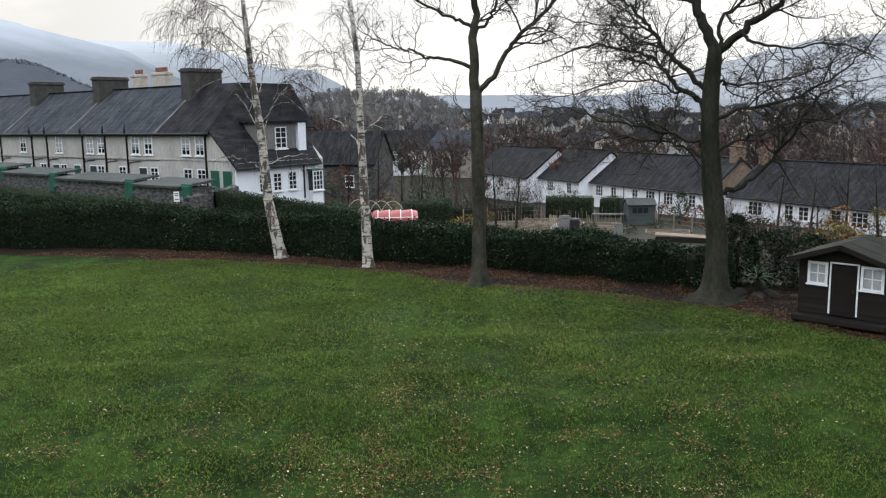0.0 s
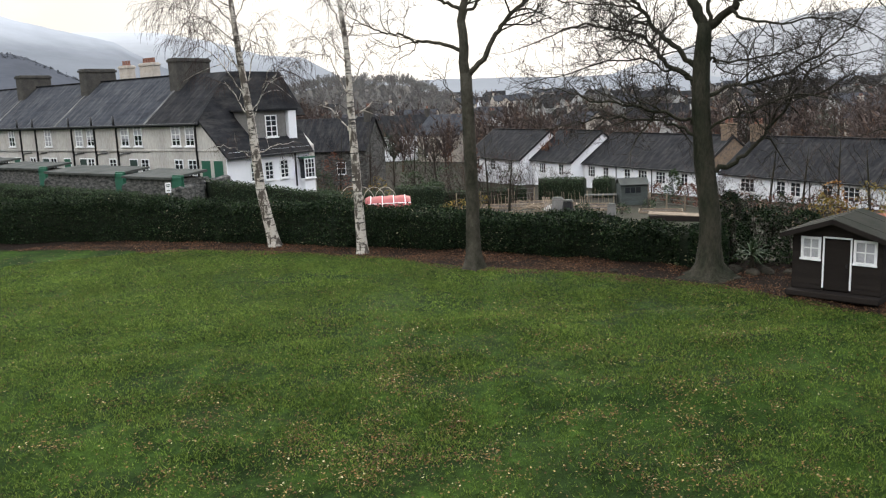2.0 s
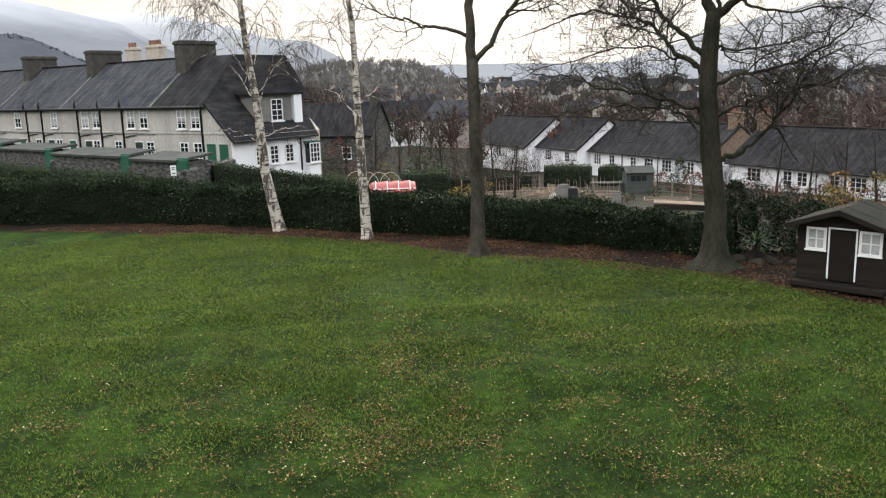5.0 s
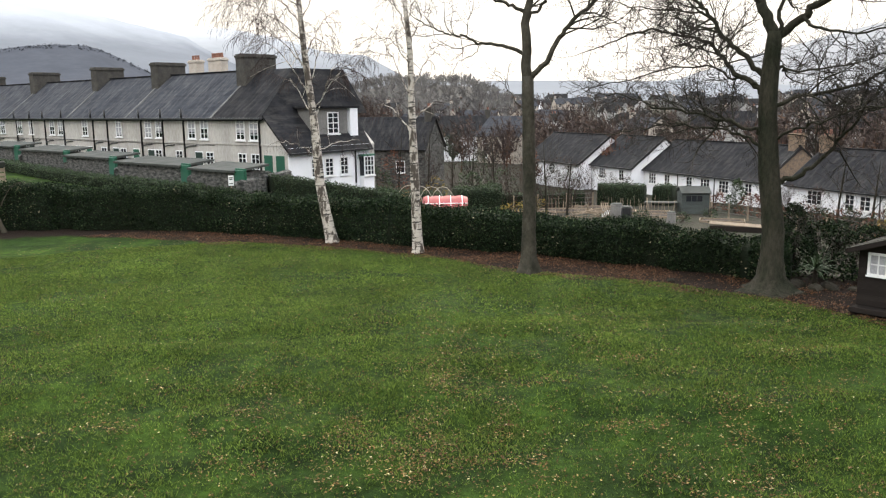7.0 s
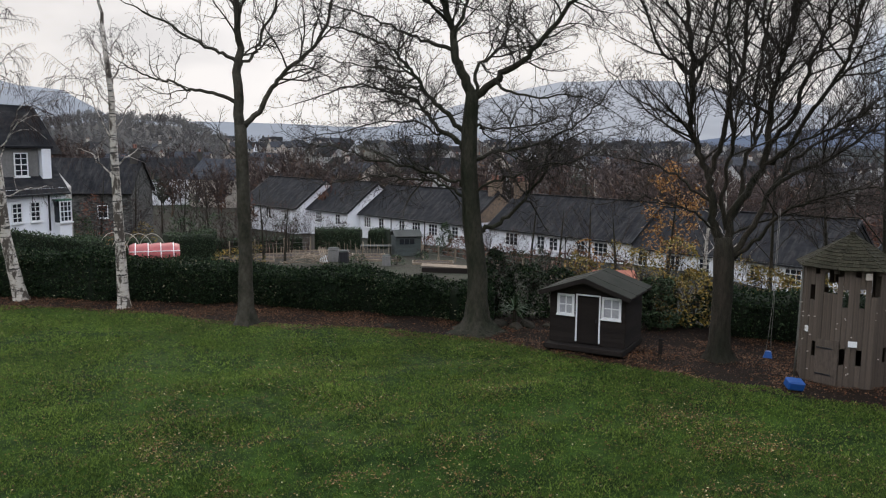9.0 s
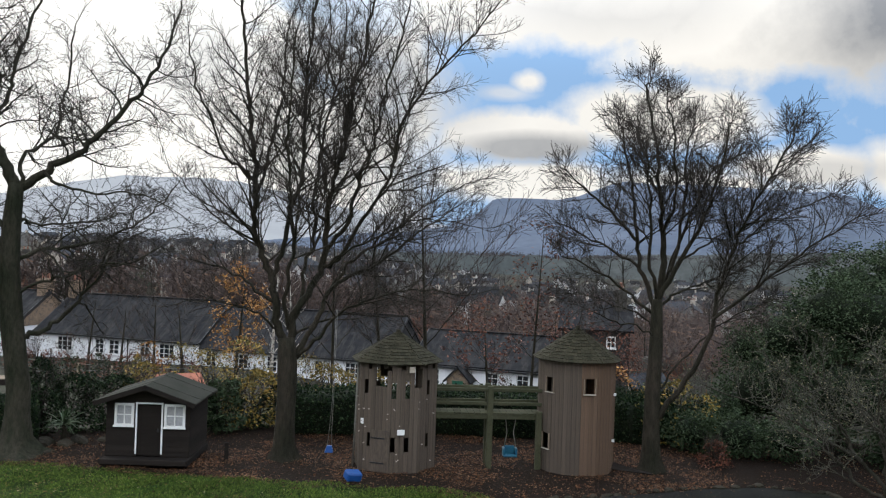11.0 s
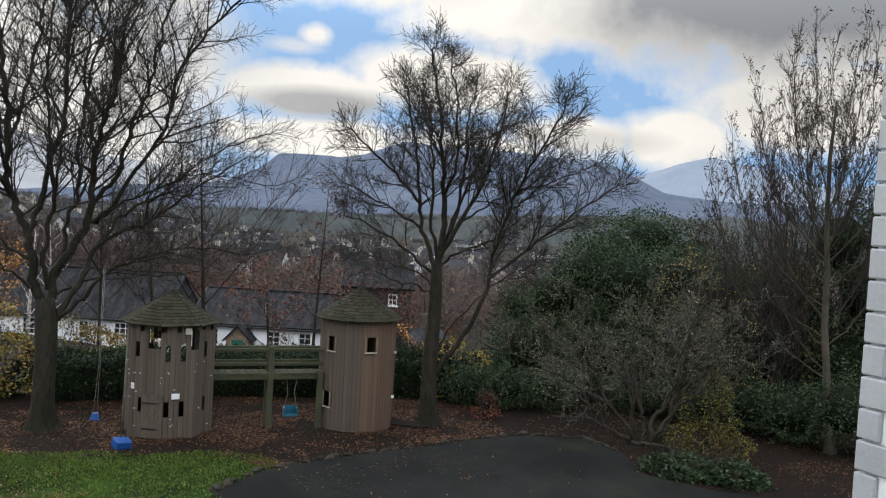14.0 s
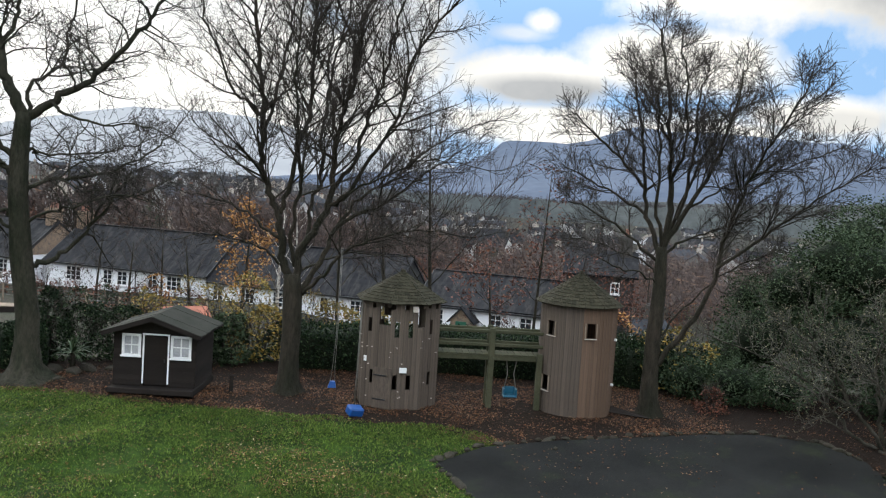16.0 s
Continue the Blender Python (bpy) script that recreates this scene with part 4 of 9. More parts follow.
def build_fan():
    w = Wood(41)
    p = dict(UPRIGHT, wiggle=0.17, dense=(4.2, 7.0, 8.4), angle=(26, 66), up=0.10, lift=0.06, shrink=0.40, cap=1.9, fade=0.9)
    bole(w, [(0.06, 0, 0), (0.10, 0, 1.5), (0.08, 0, 2.45), (0.05, 0, 2.95)], [0.25, 0.225, 0.24, 0.19], 1.6)
    w.limb([(-0.07, 0.0, 2.82), (-0.2, 0.02, 3.27), (-0.27, 0.04, 3.8), (-0.39, 0.06, 4.42), (-0.59, 0.08, 4.93), (-0.8, 0.1, 5.53), (-0.84, 0.12, 6.34), (-0.84, 0.14, 6.95), (-0.92, 0.16, 7.57), (-1.05, 0.18, 8.44), (-1.16, 0.2, 9.43), (-1.26, 0.3, 10.63), (-1.46, 0.4, 12.03)], 0.115, 0.030, p)
    w.limb([(-0.34, 0.1, 4.42), (-0.13, 0.01, 5.16), (-0.02, -0.07, 5.99), (0.19, -0.16, 6.62), (0.31, -0.24, 7.23), (0.27, -0.33, 8.23), (0.28, -0.41, 9.02), (0.31, -0.5, 9.51), (0.41, -0.6, 10.71), (0.51, -0.6, 11.91)], 0.070, 0.025, p)
    w.limb([(-0.81, 0.15, 6.44), (-0.59, 0.29, 7.09), (-0.43, 0.42, 8.05), (-0.28, 0.56, 9.0), (-0.25, 0.7, 9.68), (-0.15, 0.8, 10.88)], 0.050, 0.020, p)
    w.limb([(-0.86, 0.15, 6.76), (-1.3, -0.04, 7.08), (-1.56, -0.23, 7.33), (-1.92, -0.41, 8.13), (-2.22, -0.6, 8.86), (-2.42, -0.6, 9.86)], 0.045, 0.015, p)
    w.limb([(-0.66, 0.1, 5.18), (-1.09, 0.28, 5.71), (-1.48, 0.45, 5.89), (-1.86, 0.62, 6.07), (-2.53, 0.8, 6.58), (-3.03, 0.9, 7.18)], 0.040, 0.012, p)
    w.limb([(0.14, 0.0, 2.82), (0.17, 0.04, 3.39), (0.49, 0.08, 4.03), (0.86, 0.12, 4.68), (0.92, 0.16, 5.55), (0.99, 0.2, 6.29), (1.07, 0.24, 6.83), (1.25, 0.28, 7.49), (1.43, 0.32, 8.48), (1.44, 0.36, 9.23), (1.67, 0.4, 9.91), (1.87, 0.5, 11.21), (2.07, 0.5, 12.41)], 0.110, 0.025, p)
    w.limb([(0.94, 0.2, 5.12), (1.41, 0.07, 5.79), (1.62, -0.07, 6.55), (1.74, -0.2, 7.08), (2.0, -0.33, 7.72), (2.14, -0.47, 8.76), (2.38, -0.6, 9.81), (2.68, -0.7, 11.01)], 0.060, 0.020, p)
    w.limb([(0.84, 0.2, 4.64), (1.24, 0.03, 4.92), (1.79, -0.14, 5.91), (2.26, -0.31, 6.59), (2.51, -0.49, 7.44), (2.65, -0.66, 8.28), (3.2, -0.83, 9.26), (3.66, -1.0, 9.81), (4.26, -1.1, 10.51), (4.86, -1.1, 11.31)], 0.065, 0.018, p)
    w.limb([(0.99, 0.2, 6.29), (0.83, 0.45, 7.15), (0.67, 0.7, 8.22), (0.83, 0.95, 9.36), (0.88, 1.2, 9.96), (0.88, 1.3, 11.16)], 0.045, 0.018, p)
    w.limb([(0.3, 0.0, 2.56), (0.81, 0.13, 3.42), (1.09, 0.26, 4.15), (1.69, 0.39, 4.51), (2.22, 0.51, 4.76), (2.97, 0.64, 5.36), (3.63, 0.77, 5.86), (4.55, 0.9, 6.52)], 0.080, 0.014, p)
    w.limb([(0.31, 0.0, 2.46), (0.82, -0.22, 3.01), (1.18, -0.43, 3.48), (1.84, -0.65, 3.92), (2.61, -0.87, 4.17), (3.4, -1.08, 4.22), (4.31, -1.3, 4.17)], 0.055, 0.012, p)
    w.limb([(1.09, 0.4, 4.15), (1.64, 0.64, 4.92), (2.31, 0.88, 5.3), (3.28, 1.12, 6.16), (4.45, 1.36, 6.93), (5.41, 1.6, 7.26)], 0.050, 0.012, p)
    w.limb([(-0.25, 0.0, 3.8), (-0.85, 0.2, 4.18), (-1.43, 0.4, 4.55), (-2.0, 0.6, 4.72), (-2.69, 0.8, 4.79)], 0.050, 0.012, p)
    w.limb([(-0.17, 0.0, 3.14), (-0.65, -0.3, 3.54), (-1.2, -0.6, 3.73), (-1.71, -0.9, 3.92), (-2.4, -1.2, 3.79)], 0.040, 0.012, p)
    w.limb([(0.09, 0.0, 3.15), (-0.02, -0.27, 3.94), (0.07, -0.53, 4.72), (0.16, -0.8, 5.35), (0.01, -1.07, 6.32), (-0.09, -1.33, 7.49), (-0.08, -1.6, 8.51), (0.02, -1.7, 10.01)], 0.060, 0.020, p)
    w.limb([(0.09, 0.0, 3.15), (0.4, 0.27, 3.92), (0.43, 0.54, 4.71), (0.66, 0.81, 5.4), (0.63, 1.09, 6.5), (0.77, 1.36, 7.92), (1.06, 1.63, 9.25), (1.24, 1.9, 10.17), (1.34, 2.0, 11.47)], 0.060, 0.020, p)
    w.limb([(0.85, -0.2, 4.69), (1.54, -0.55, 5.19), (2.49, -0.9, 5.64), (3.18, -1.25, 5.94), (4.43, -1.6, 5.77)], 0.040, 0.012, p)
    w.limb([(0.1, 0.0, 2.89), (0.8, 0.45, 3.25), (1.59, 0.9, 3.51), (2.59, 1.35, 3.36), (3.66, 1.8, 3.5)], 0.035, 0.012, p)
    plant(w, turned(11.12, 16.98), "fan_tree", "many-stemmed bare tree with rising dark limbs", BARK_DARK, TWIG)


def build_round_tree():
    w = Wood(43)
    p = dict(UPRIGHT, wiggle=0.17, dense=(5.4, 9.4, 11.5), angle=(26, 64), up=0.04, lift=0.04, shrink=0.40, cap=1.25, lead=0.3, fade=1.0, tip=0.005)

    def limb(points, *rest, **more):
        w.limb(points[:-1] + [tuple(Vector(points[-2]).lerp(Vector(points[-1]), 0.35))], *rest, **more)

    bole(w, [(0.03, 0, 0), (0.02, 0, 1.77), (0.07, 0, 3.06), (0.05, 0, 4.2)], [0.22, 0.185, 0.165, 0.13], 1.55)
    limb([(0.07, 0.0, 4.09), (0.19, 0.02, 5.1), (0.14, 0.03, 5.85), (0.03, 0.05, 6.85), (-0.12, 0.07, 8.1), (-0.38, 0.08, 9.33), (-0.04, 0.1, 9.99)], 0.100, 0.014, p)
    limb([(0.01, 0.0, 4.01), (-0.37, 0.08, 4.93), (-0.47, 0.17, 5.56), (-0.96, 0.25, 6.18), (-1.63, 0.33, 6.78), (-2.19, 0.42, 7.26), (-2.87, 0.5, 7.63)], 0.070, 0.012, p)
    limb([(-0.46, 0.1, 5.43), (-0.58, -0.05, 6.3), (-0.69, -0.2, 7.28), (-0.92, -0.35, 8.24), (-1.34, -0.5, 9.04)], 0.050, 0.012, p)
    limb([(0.11, 0.0, 4.26), (0.5, -0.08, 5.11), (0.96, -0.16, 5.89), (1.27, -0.24, 6.77), (1.54, -0.32, 8.14), (1.83, -0.4, 9.35)], 0.075, 0.012, p)
    limb([(0.33, 0.0, 4.89), (0.58, 0.17, 6.01), (0.65, 0.35, 7.04), (0.71, 0.52, 8.21), (1.04, 0.7, 9.4)], 0.050, 0.012, p)
    limb([(0.14, 0.0, 5.85), (0.39, -0.3, 6.65), (0.38, -0.6, 7.72), (0.18, -0.9, 8.75), (0.22, -1.2, 9.09)], 0.045, 0.012, p)
    limb([(0.03, 0.1, 6.85), (-0.38, 0.5, 7.53), (-0.52, 0.9, 8.6), (-0.72, 1.3, 9.25)], 0.040, 0.012, p)
    limb([(0.05, 0.0, 1.04), (0.28, -0.06, 1.52), (0.8, -0.11, 2.34), (1.25, -0.17, 3.28), (1.43, -0.22, 4.41), (1.72, -0.28, 5.43), (2.04, -0.33, 6.2), (2.46, -0.39, 7.07), (2.89, -0.44, 7.94), (3.16, -0.5, 9.04)], 0.085, 0.014, p, first=0.40)
    limb([(1.34, -0.25, 3.79), (2.15, -0.38, 4.46), (2.82, -0.51, 5.13), (3.49, -0.64, 5.65), (4.16, -0.77, 6.18), (4.8, -0.9, 6.68)], 0.050, 0.010, p, first=0.20)
    limb([(0.22, 0.0, 2.02), (0.67, 0.15, 2.69), (1.51, 0.3, 3.63), (2.3, 0.45, 4.06), (3.16, 0.6, 4.54)], 0.040, 0.010, p, first=0.40)
    limb([(1.72, -0.3, 5.43), (2.26, -0.12, 5.92), (2.95, 0.05, 6.39), (3.81, 0.22, 6.74), (4.38, 0.4, 7.14)], 0.035, 0.010, p, first=0.15)
    limb([(0.03, 0.0, 3.81), (-0.57, -0.12, 4.28), (-1.23, -0.25, 4.76), (-1.99, -0.38, 5.09), (-2.87, -0.5, 5.53)], 0.050, 0.012, p)
    limb([(0.05, 0.0, 3.51), (-0.41, 0.2, 3.83), (-1.19, 0.4, 4.06), (-1.95, 0.6, 4.23), (-2.87, 0.8, 4.31)], 0.035, 0.010, p)
    limb([(0.06, 0.0, 3.23), (-0.33, -0.28, 3.51), (-0.89, -0.55, 3.64), (-1.51, -0.83, 3.9), (-2.04, -1.1, 3.88)], 0.030, 0.010, p)
    limb([(-0.37, 0.1, 4.93), (-0.97, 0.38, 5.32), (-1.59, 0.65, 5.65), (-2.38, 0.92, 5.98), (-3.2, 1.2, 6.48)], 0.045, 0.010, p)
    limb([(0.08, 0.0, 3.95), (0.54, 0.3, 4.39), (1.26, 0.6, 4.64), (2.14, 0.9, 5.06), (2.89, 1.2, 5.4)], 0.045, 0.010, p)
    limb([(0.5, -0.1, 5.11), (1.19, 0.43, 5.59), (1.93, 0.97, 6.09), (2.85, 1.5, 6.61)], 0.040, 0.010, p)
    limb([(0.06, 0.0, 4.16), (-0.15, -0.35, 5.22), (-0.15, -0.7, 6.31), (-0.28, -1.05, 7.36), (-0.4, -1.4, 8.37)], 0.055, 0.012, p)
    limb([(0.09, 0.0, 4.16), (0.47, 0.4, 5.55), (0.93, 0.8, 6.61), (1.4, 1.2, 7.71), (1.88, 1.6, 8.84)], 0.050, 0.012, p)
    plant(w, turned(17.6, 10.72), "round_crowned_tree", "bare round-crowned tree with a leaning second stem", BARK_DARK, TWIG)


build_fan()
build_round_tree()

# ---------------------------------------------------------------- houses
WINDOW_MESH = {}


def window_meshes(w, h, nx, ny, d=0.06):
    key = (w, h, nx, ny)
    if key not in WINDOW_MESH:
        f = 0.07
        xs, zs = [-w / 2, -w / 2 + f], [0, f]
        for i in range(1, nx):
            x = -w / 2 + w * i / nx
            xs += [x - 0.02, x + 0.02]
        for i in range(1, ny):
            z = h * i / ny
            k = 0.03 if i * 2 == ny else 0.018
            zs += [z - k, z + k]
        xs += [w / 2 - f, w / 2]
        zs += [h - f, h]
        bm = bmesh.new()
        grid = [[bm.verts.new((x, -d, z)) for z in zs] for x in xs]
        faces = []
        for i in range(len(xs) - 1):
            for k in range(len(zs) - 1):
                if i % 2 == 0 or k % 2 == 0:
                    faces.append(bm.faces.new((grid[i][k], grid[i + 1][k], grid[i + 1][k + 1], grid[i][k + 1])))
        ext = bmesh.ops.extrude_face_region(bm, geom=faces)
        for v in ext["geom"]:
            if isinstance(v, bmesh.types.BMVert):
                v.co.y = 0.0
        bmesh.ops.recalc_face_normals(bm, faces=bm.faces)
        me = bpy.data.meshes.new("window_frame")
        bm.to_mesh(me)
        bm.free()
        me.materials.append(WHITE_PAINT)
        bm = boxed(-w / 2 + f, w / 2 - f, -0.018, -0.008, f, h - f)
        gl = bpy.data.meshes.new("pane")
        bm.to_mesh(gl)
        bm.free()
        gl.materials.append(GLASS)
        bm = boxed(-w / 2 - 0.08, w / 2 + 0.08, -0.13, 0.0, -0.09, -0.005, 0.01)
        si = bpy.data.meshes.new("sill")
        bm.to_mesh(si)
        bm.free()
        si.materials.append(WHITE_PAINT)
        WINDOW_MESH[key] = (me, gl, si)
    return WINDOW_MESH[key]


def window(parent, x, z, w=0.95, h=1.4, nx=2, ny=2, y=0.0, turn=0.0, sill=True, blind=0.0):
    """A sash window on a wall's face; turn swings it round its upright axis."""
    me, gl, si = window_meshes(w, h, nx, ny)
    ob = part("window", me, None, parent)
    ob.matrix_local = pose(x, y, z, 0, 0, turn)
    part("pane", gl, None, ob)
    if blind:
        part("blind", boxed(-w / 2 + 0.07, w / 2 - 0.07, -0.023, -0.019, h - 0.07 - (h - 0.14) * blind, h - 0.07), NET, ob, "pale drawn blind")
    if sill:
        part("sill", si, None, ob)
    return ob


def gable_roof(x0, x1, y0, y1, eave, ridge, over=0.25, thick=0.14):
    bm = bmesh.new()
    ym = (y0 + y1) / 2
    drop = (ridge - eave) / (ym - y0) * over
    slab([(x0, y0 - over, eave - drop), (x1, y0 - over, eave - drop), (x1, ym, ridge), (x0, ym, ridge)], thick, bm)
    slab([(x0, y1 + over, eave - drop), (x0, ym, ridge), (x1, ym, ridge), (x1, y1 + over, eave - drop)], thick, bm)
    return bm


def gable_walls(x0, x1, y0, y1, eave, ridge, base=-1.5):
    ym = (y0 + y1) / 2
    k = 0.16
    v = [(x, y, z) for x in (x0, x1) for y, z in ((y0, base), (y1, base), (y1, eave - k), (ym, ridge - k), (y0, eave - k))]
    return solid(v, [(0, 4, 3, 2, 1), (5, 6, 7, 8, 9), (0, 5, 9, 4), (1, 2, 7, 6), (4, 9, 8, 3), (3, 8, 7, 2), (0, 1, 6, 5)])


def chimney(parent, x, y, sx, sy, z0, z1, material, pots=0, pot_h=0.45):
    bm = boxed(x - sx / 2, x + sx / 2, y - sy / 2, y + sy / 2, z0, z1 - 0.28, 0.03)
    box(bm, x - sx / 2 - 0.07, x + sx / 2 + 0.07, y - sy / 2 - 0.07, y + sy / 2 + 0.07, z1 - 0.28, z1 - 0.1, 0.02)
    box(bm, x - sx / 2, x + sx / 2, y - sy / 2, y + sy / 2, z1 - 0.1, z1, 0.03)
    c = part("chimney", bm, material, parent)
    for i in range(pots):
        u = (i + 0.5) / pots - 0.5
        px, py = (x + u * sx * 0.9, y) if sx > sy else (x, y + u * sy * 0.9)
        v, f = tube([(px, py, z1 - 0.02), (px, py, z1 + 0.08), (px, py, z1 + pot_h * 0.8), (px, py, z1 + pot_h)], [0.15, 0.13, 0.11, 0.14], 8)
        part("chimney_pot", mesh_of("chimney_pot", v, f, POT_CLAY, True), POT_CLAY, c)
    return c


TERRACE = pose(-15.3, 52.8, -0.5, 0, 0, -34.85)
EAVE, RIDGE, DEPTH = 4.72, 8.0, 8.0


def downpipe(parent, x, y=-0.06, top=4.5, low=0.0):
    bar("downpipe", [(x + 0.25, y, top), (x, y, top - 0.28), (x, y, low)], 0.072, BLACK_PAINT, parent, 6)


def flashing(h, x):
    """The pale mortar fillet that runs up the roof beside a stack."""
    k = (RIDGE - EAVE) / (DEPTH / 2)
    part("fillet", slab([(x - 0.10, -0.3, EAVE - 0.3 * k + 0.05), (x + 0.10, -0.3, EAVE - 0.3 * k + 0.05), (x + 0.10, DEPTH / 2 - 0.3, RIDGE - 0.3 * k + 0.05), (x - 0.10, DEPTH / 2 - 0.3, RIDGE - 0.3 * k + 0.05)], 0.10), MORTAR, h, "pale mortar fillet")


GREEN_DARK = plain_mat("dark_green_paint", (0.016, 0.035, 0.028), 0.5)


def terrace_unit(x0, x1, uppers, pipes, lowers, stack):
    h = thing("terraced_house", TERRACE, "beige rendered terraced house with slate roof and white sash windows", "house", "terrace row")
    bm = boxed(x0, x1, 0, DEPTH, -1.2, EAVE)
    part("wall", bm, BEIGE_WALL, h)
    part("string_course", boxed(x0, x1, -0.05, 0.0, 2.68, 2.80, 0.01), BEIGE_WALL, h)
    part("roof", gable_roof(x0, x1, 0, DEPTH, EAVE, RIDGE, 0.32), SLATE, h)
    part("gutter", boxed(x0, x1, -0.42, -0.30, EAVE - 0.30, EAVE - 0.16, 0.02), BLACK_PAINT, h)
    part("ridge_tiles", boxed(x0, x1, DEPTH / 2 - 0.12, DEPTH / 2 + 0.12, RIDGE - 0.02, RIDGE + 0.07, 0.02), SLATE_DARK, h)
    for x in uppers:
        window(h, x, 3.02, 0.98, 1.56, 2, 4, blind=(0.95, 0.5, 0.7)[int(abs(x) * 10) % 3])
    for x in pipes:
        downpipe(h, x)
    for x in pipes:
        bar("vent_pipe", [(x + 0.25, -0.34, EAVE - 0.3), (x + 0.25, -0.34, EAVE + 0.5)], 0.08, BLACK_PAINT, h, 6)
        bar("waste_pipe", [(x, -0.06, 2.35), (x + 0.7, -0.06, 2.48), (x + 1.5, -0.05, 2.52)], 0.04, BLACK_PAINT, h, 5)
    bar("cable", [(x0, -0.03, 2.62), ((x0 + x1) / 2, -0.03, 2.58), (x1, -0.03, 2.62)], 0.02, BLACK_PAINT, h, 4)
    for x, kind in lowers:
        if kind == "w":
            window(h, x, 0.72, 0.95, 1.4, 2, 4)
        else:
            d = part("door", boxed(x - 0.45, x + 0.45, -0.05, 0.0, 0.05, 2.05, 0.01), GREEN_PAINT if kind == "g" else GREEN_DARK, h)
            part("door_frame", boxed(x - 0.52, x + 0.52, -0.03, 0.0, 0.05, 2.12, 0.01), WHITE_PAINT, d)
    if stack is not None:
        chimney(h, stack, DEPTH / 2, 1.0, 2.7, RIDGE - 2.2, 9.05, CHIMNEY)
        flashing(h, stack)
    return h


terrace_unit(-14.3, -8.2, [-11.05, -9.44], [-12.1], [(-12.9, "w"), (-10.3, "d"), (-8.9, "w")], None)
terrace_unit(-20.2, -14.3, [-17.12, -15.55], [-14.99, -18.14], [(-19.2, "g"), (-16.9, "d"), (-15.8, "w")], -20.2)
terrace_unit(-25.2, -20.2, [-21.68], [-23.55], [(-24.4, "w"), (-22.4, "d"), (-21.2, "w")], None)
terrace_unit(-30.4, -25.2, [-27.49], [-25.98], [(-29.0, "w"), (-27.0, "g")], -30.4)
terrace_unit(-36.6, -30.4, [-33.75, -32.06], [-31.4, -35.13], [(-33.9, "w"), (-31.9, "d")], None)
terrace_unit(-43.2, -36.6, [-40.62, -38.12], [-37.88, -41.26], [(-40.0, "w"), (-38.4, "d")], -43.2)
terrace_unit(-50, -43.2, [-44.57, -47.6], [-46.0], [(-45.0, "w"), (-48.0, "d")], None)
terrace_unit(-58, -50, [-52.0, -55.5], [-54.0], [(-53.0, "w")], -56.5)


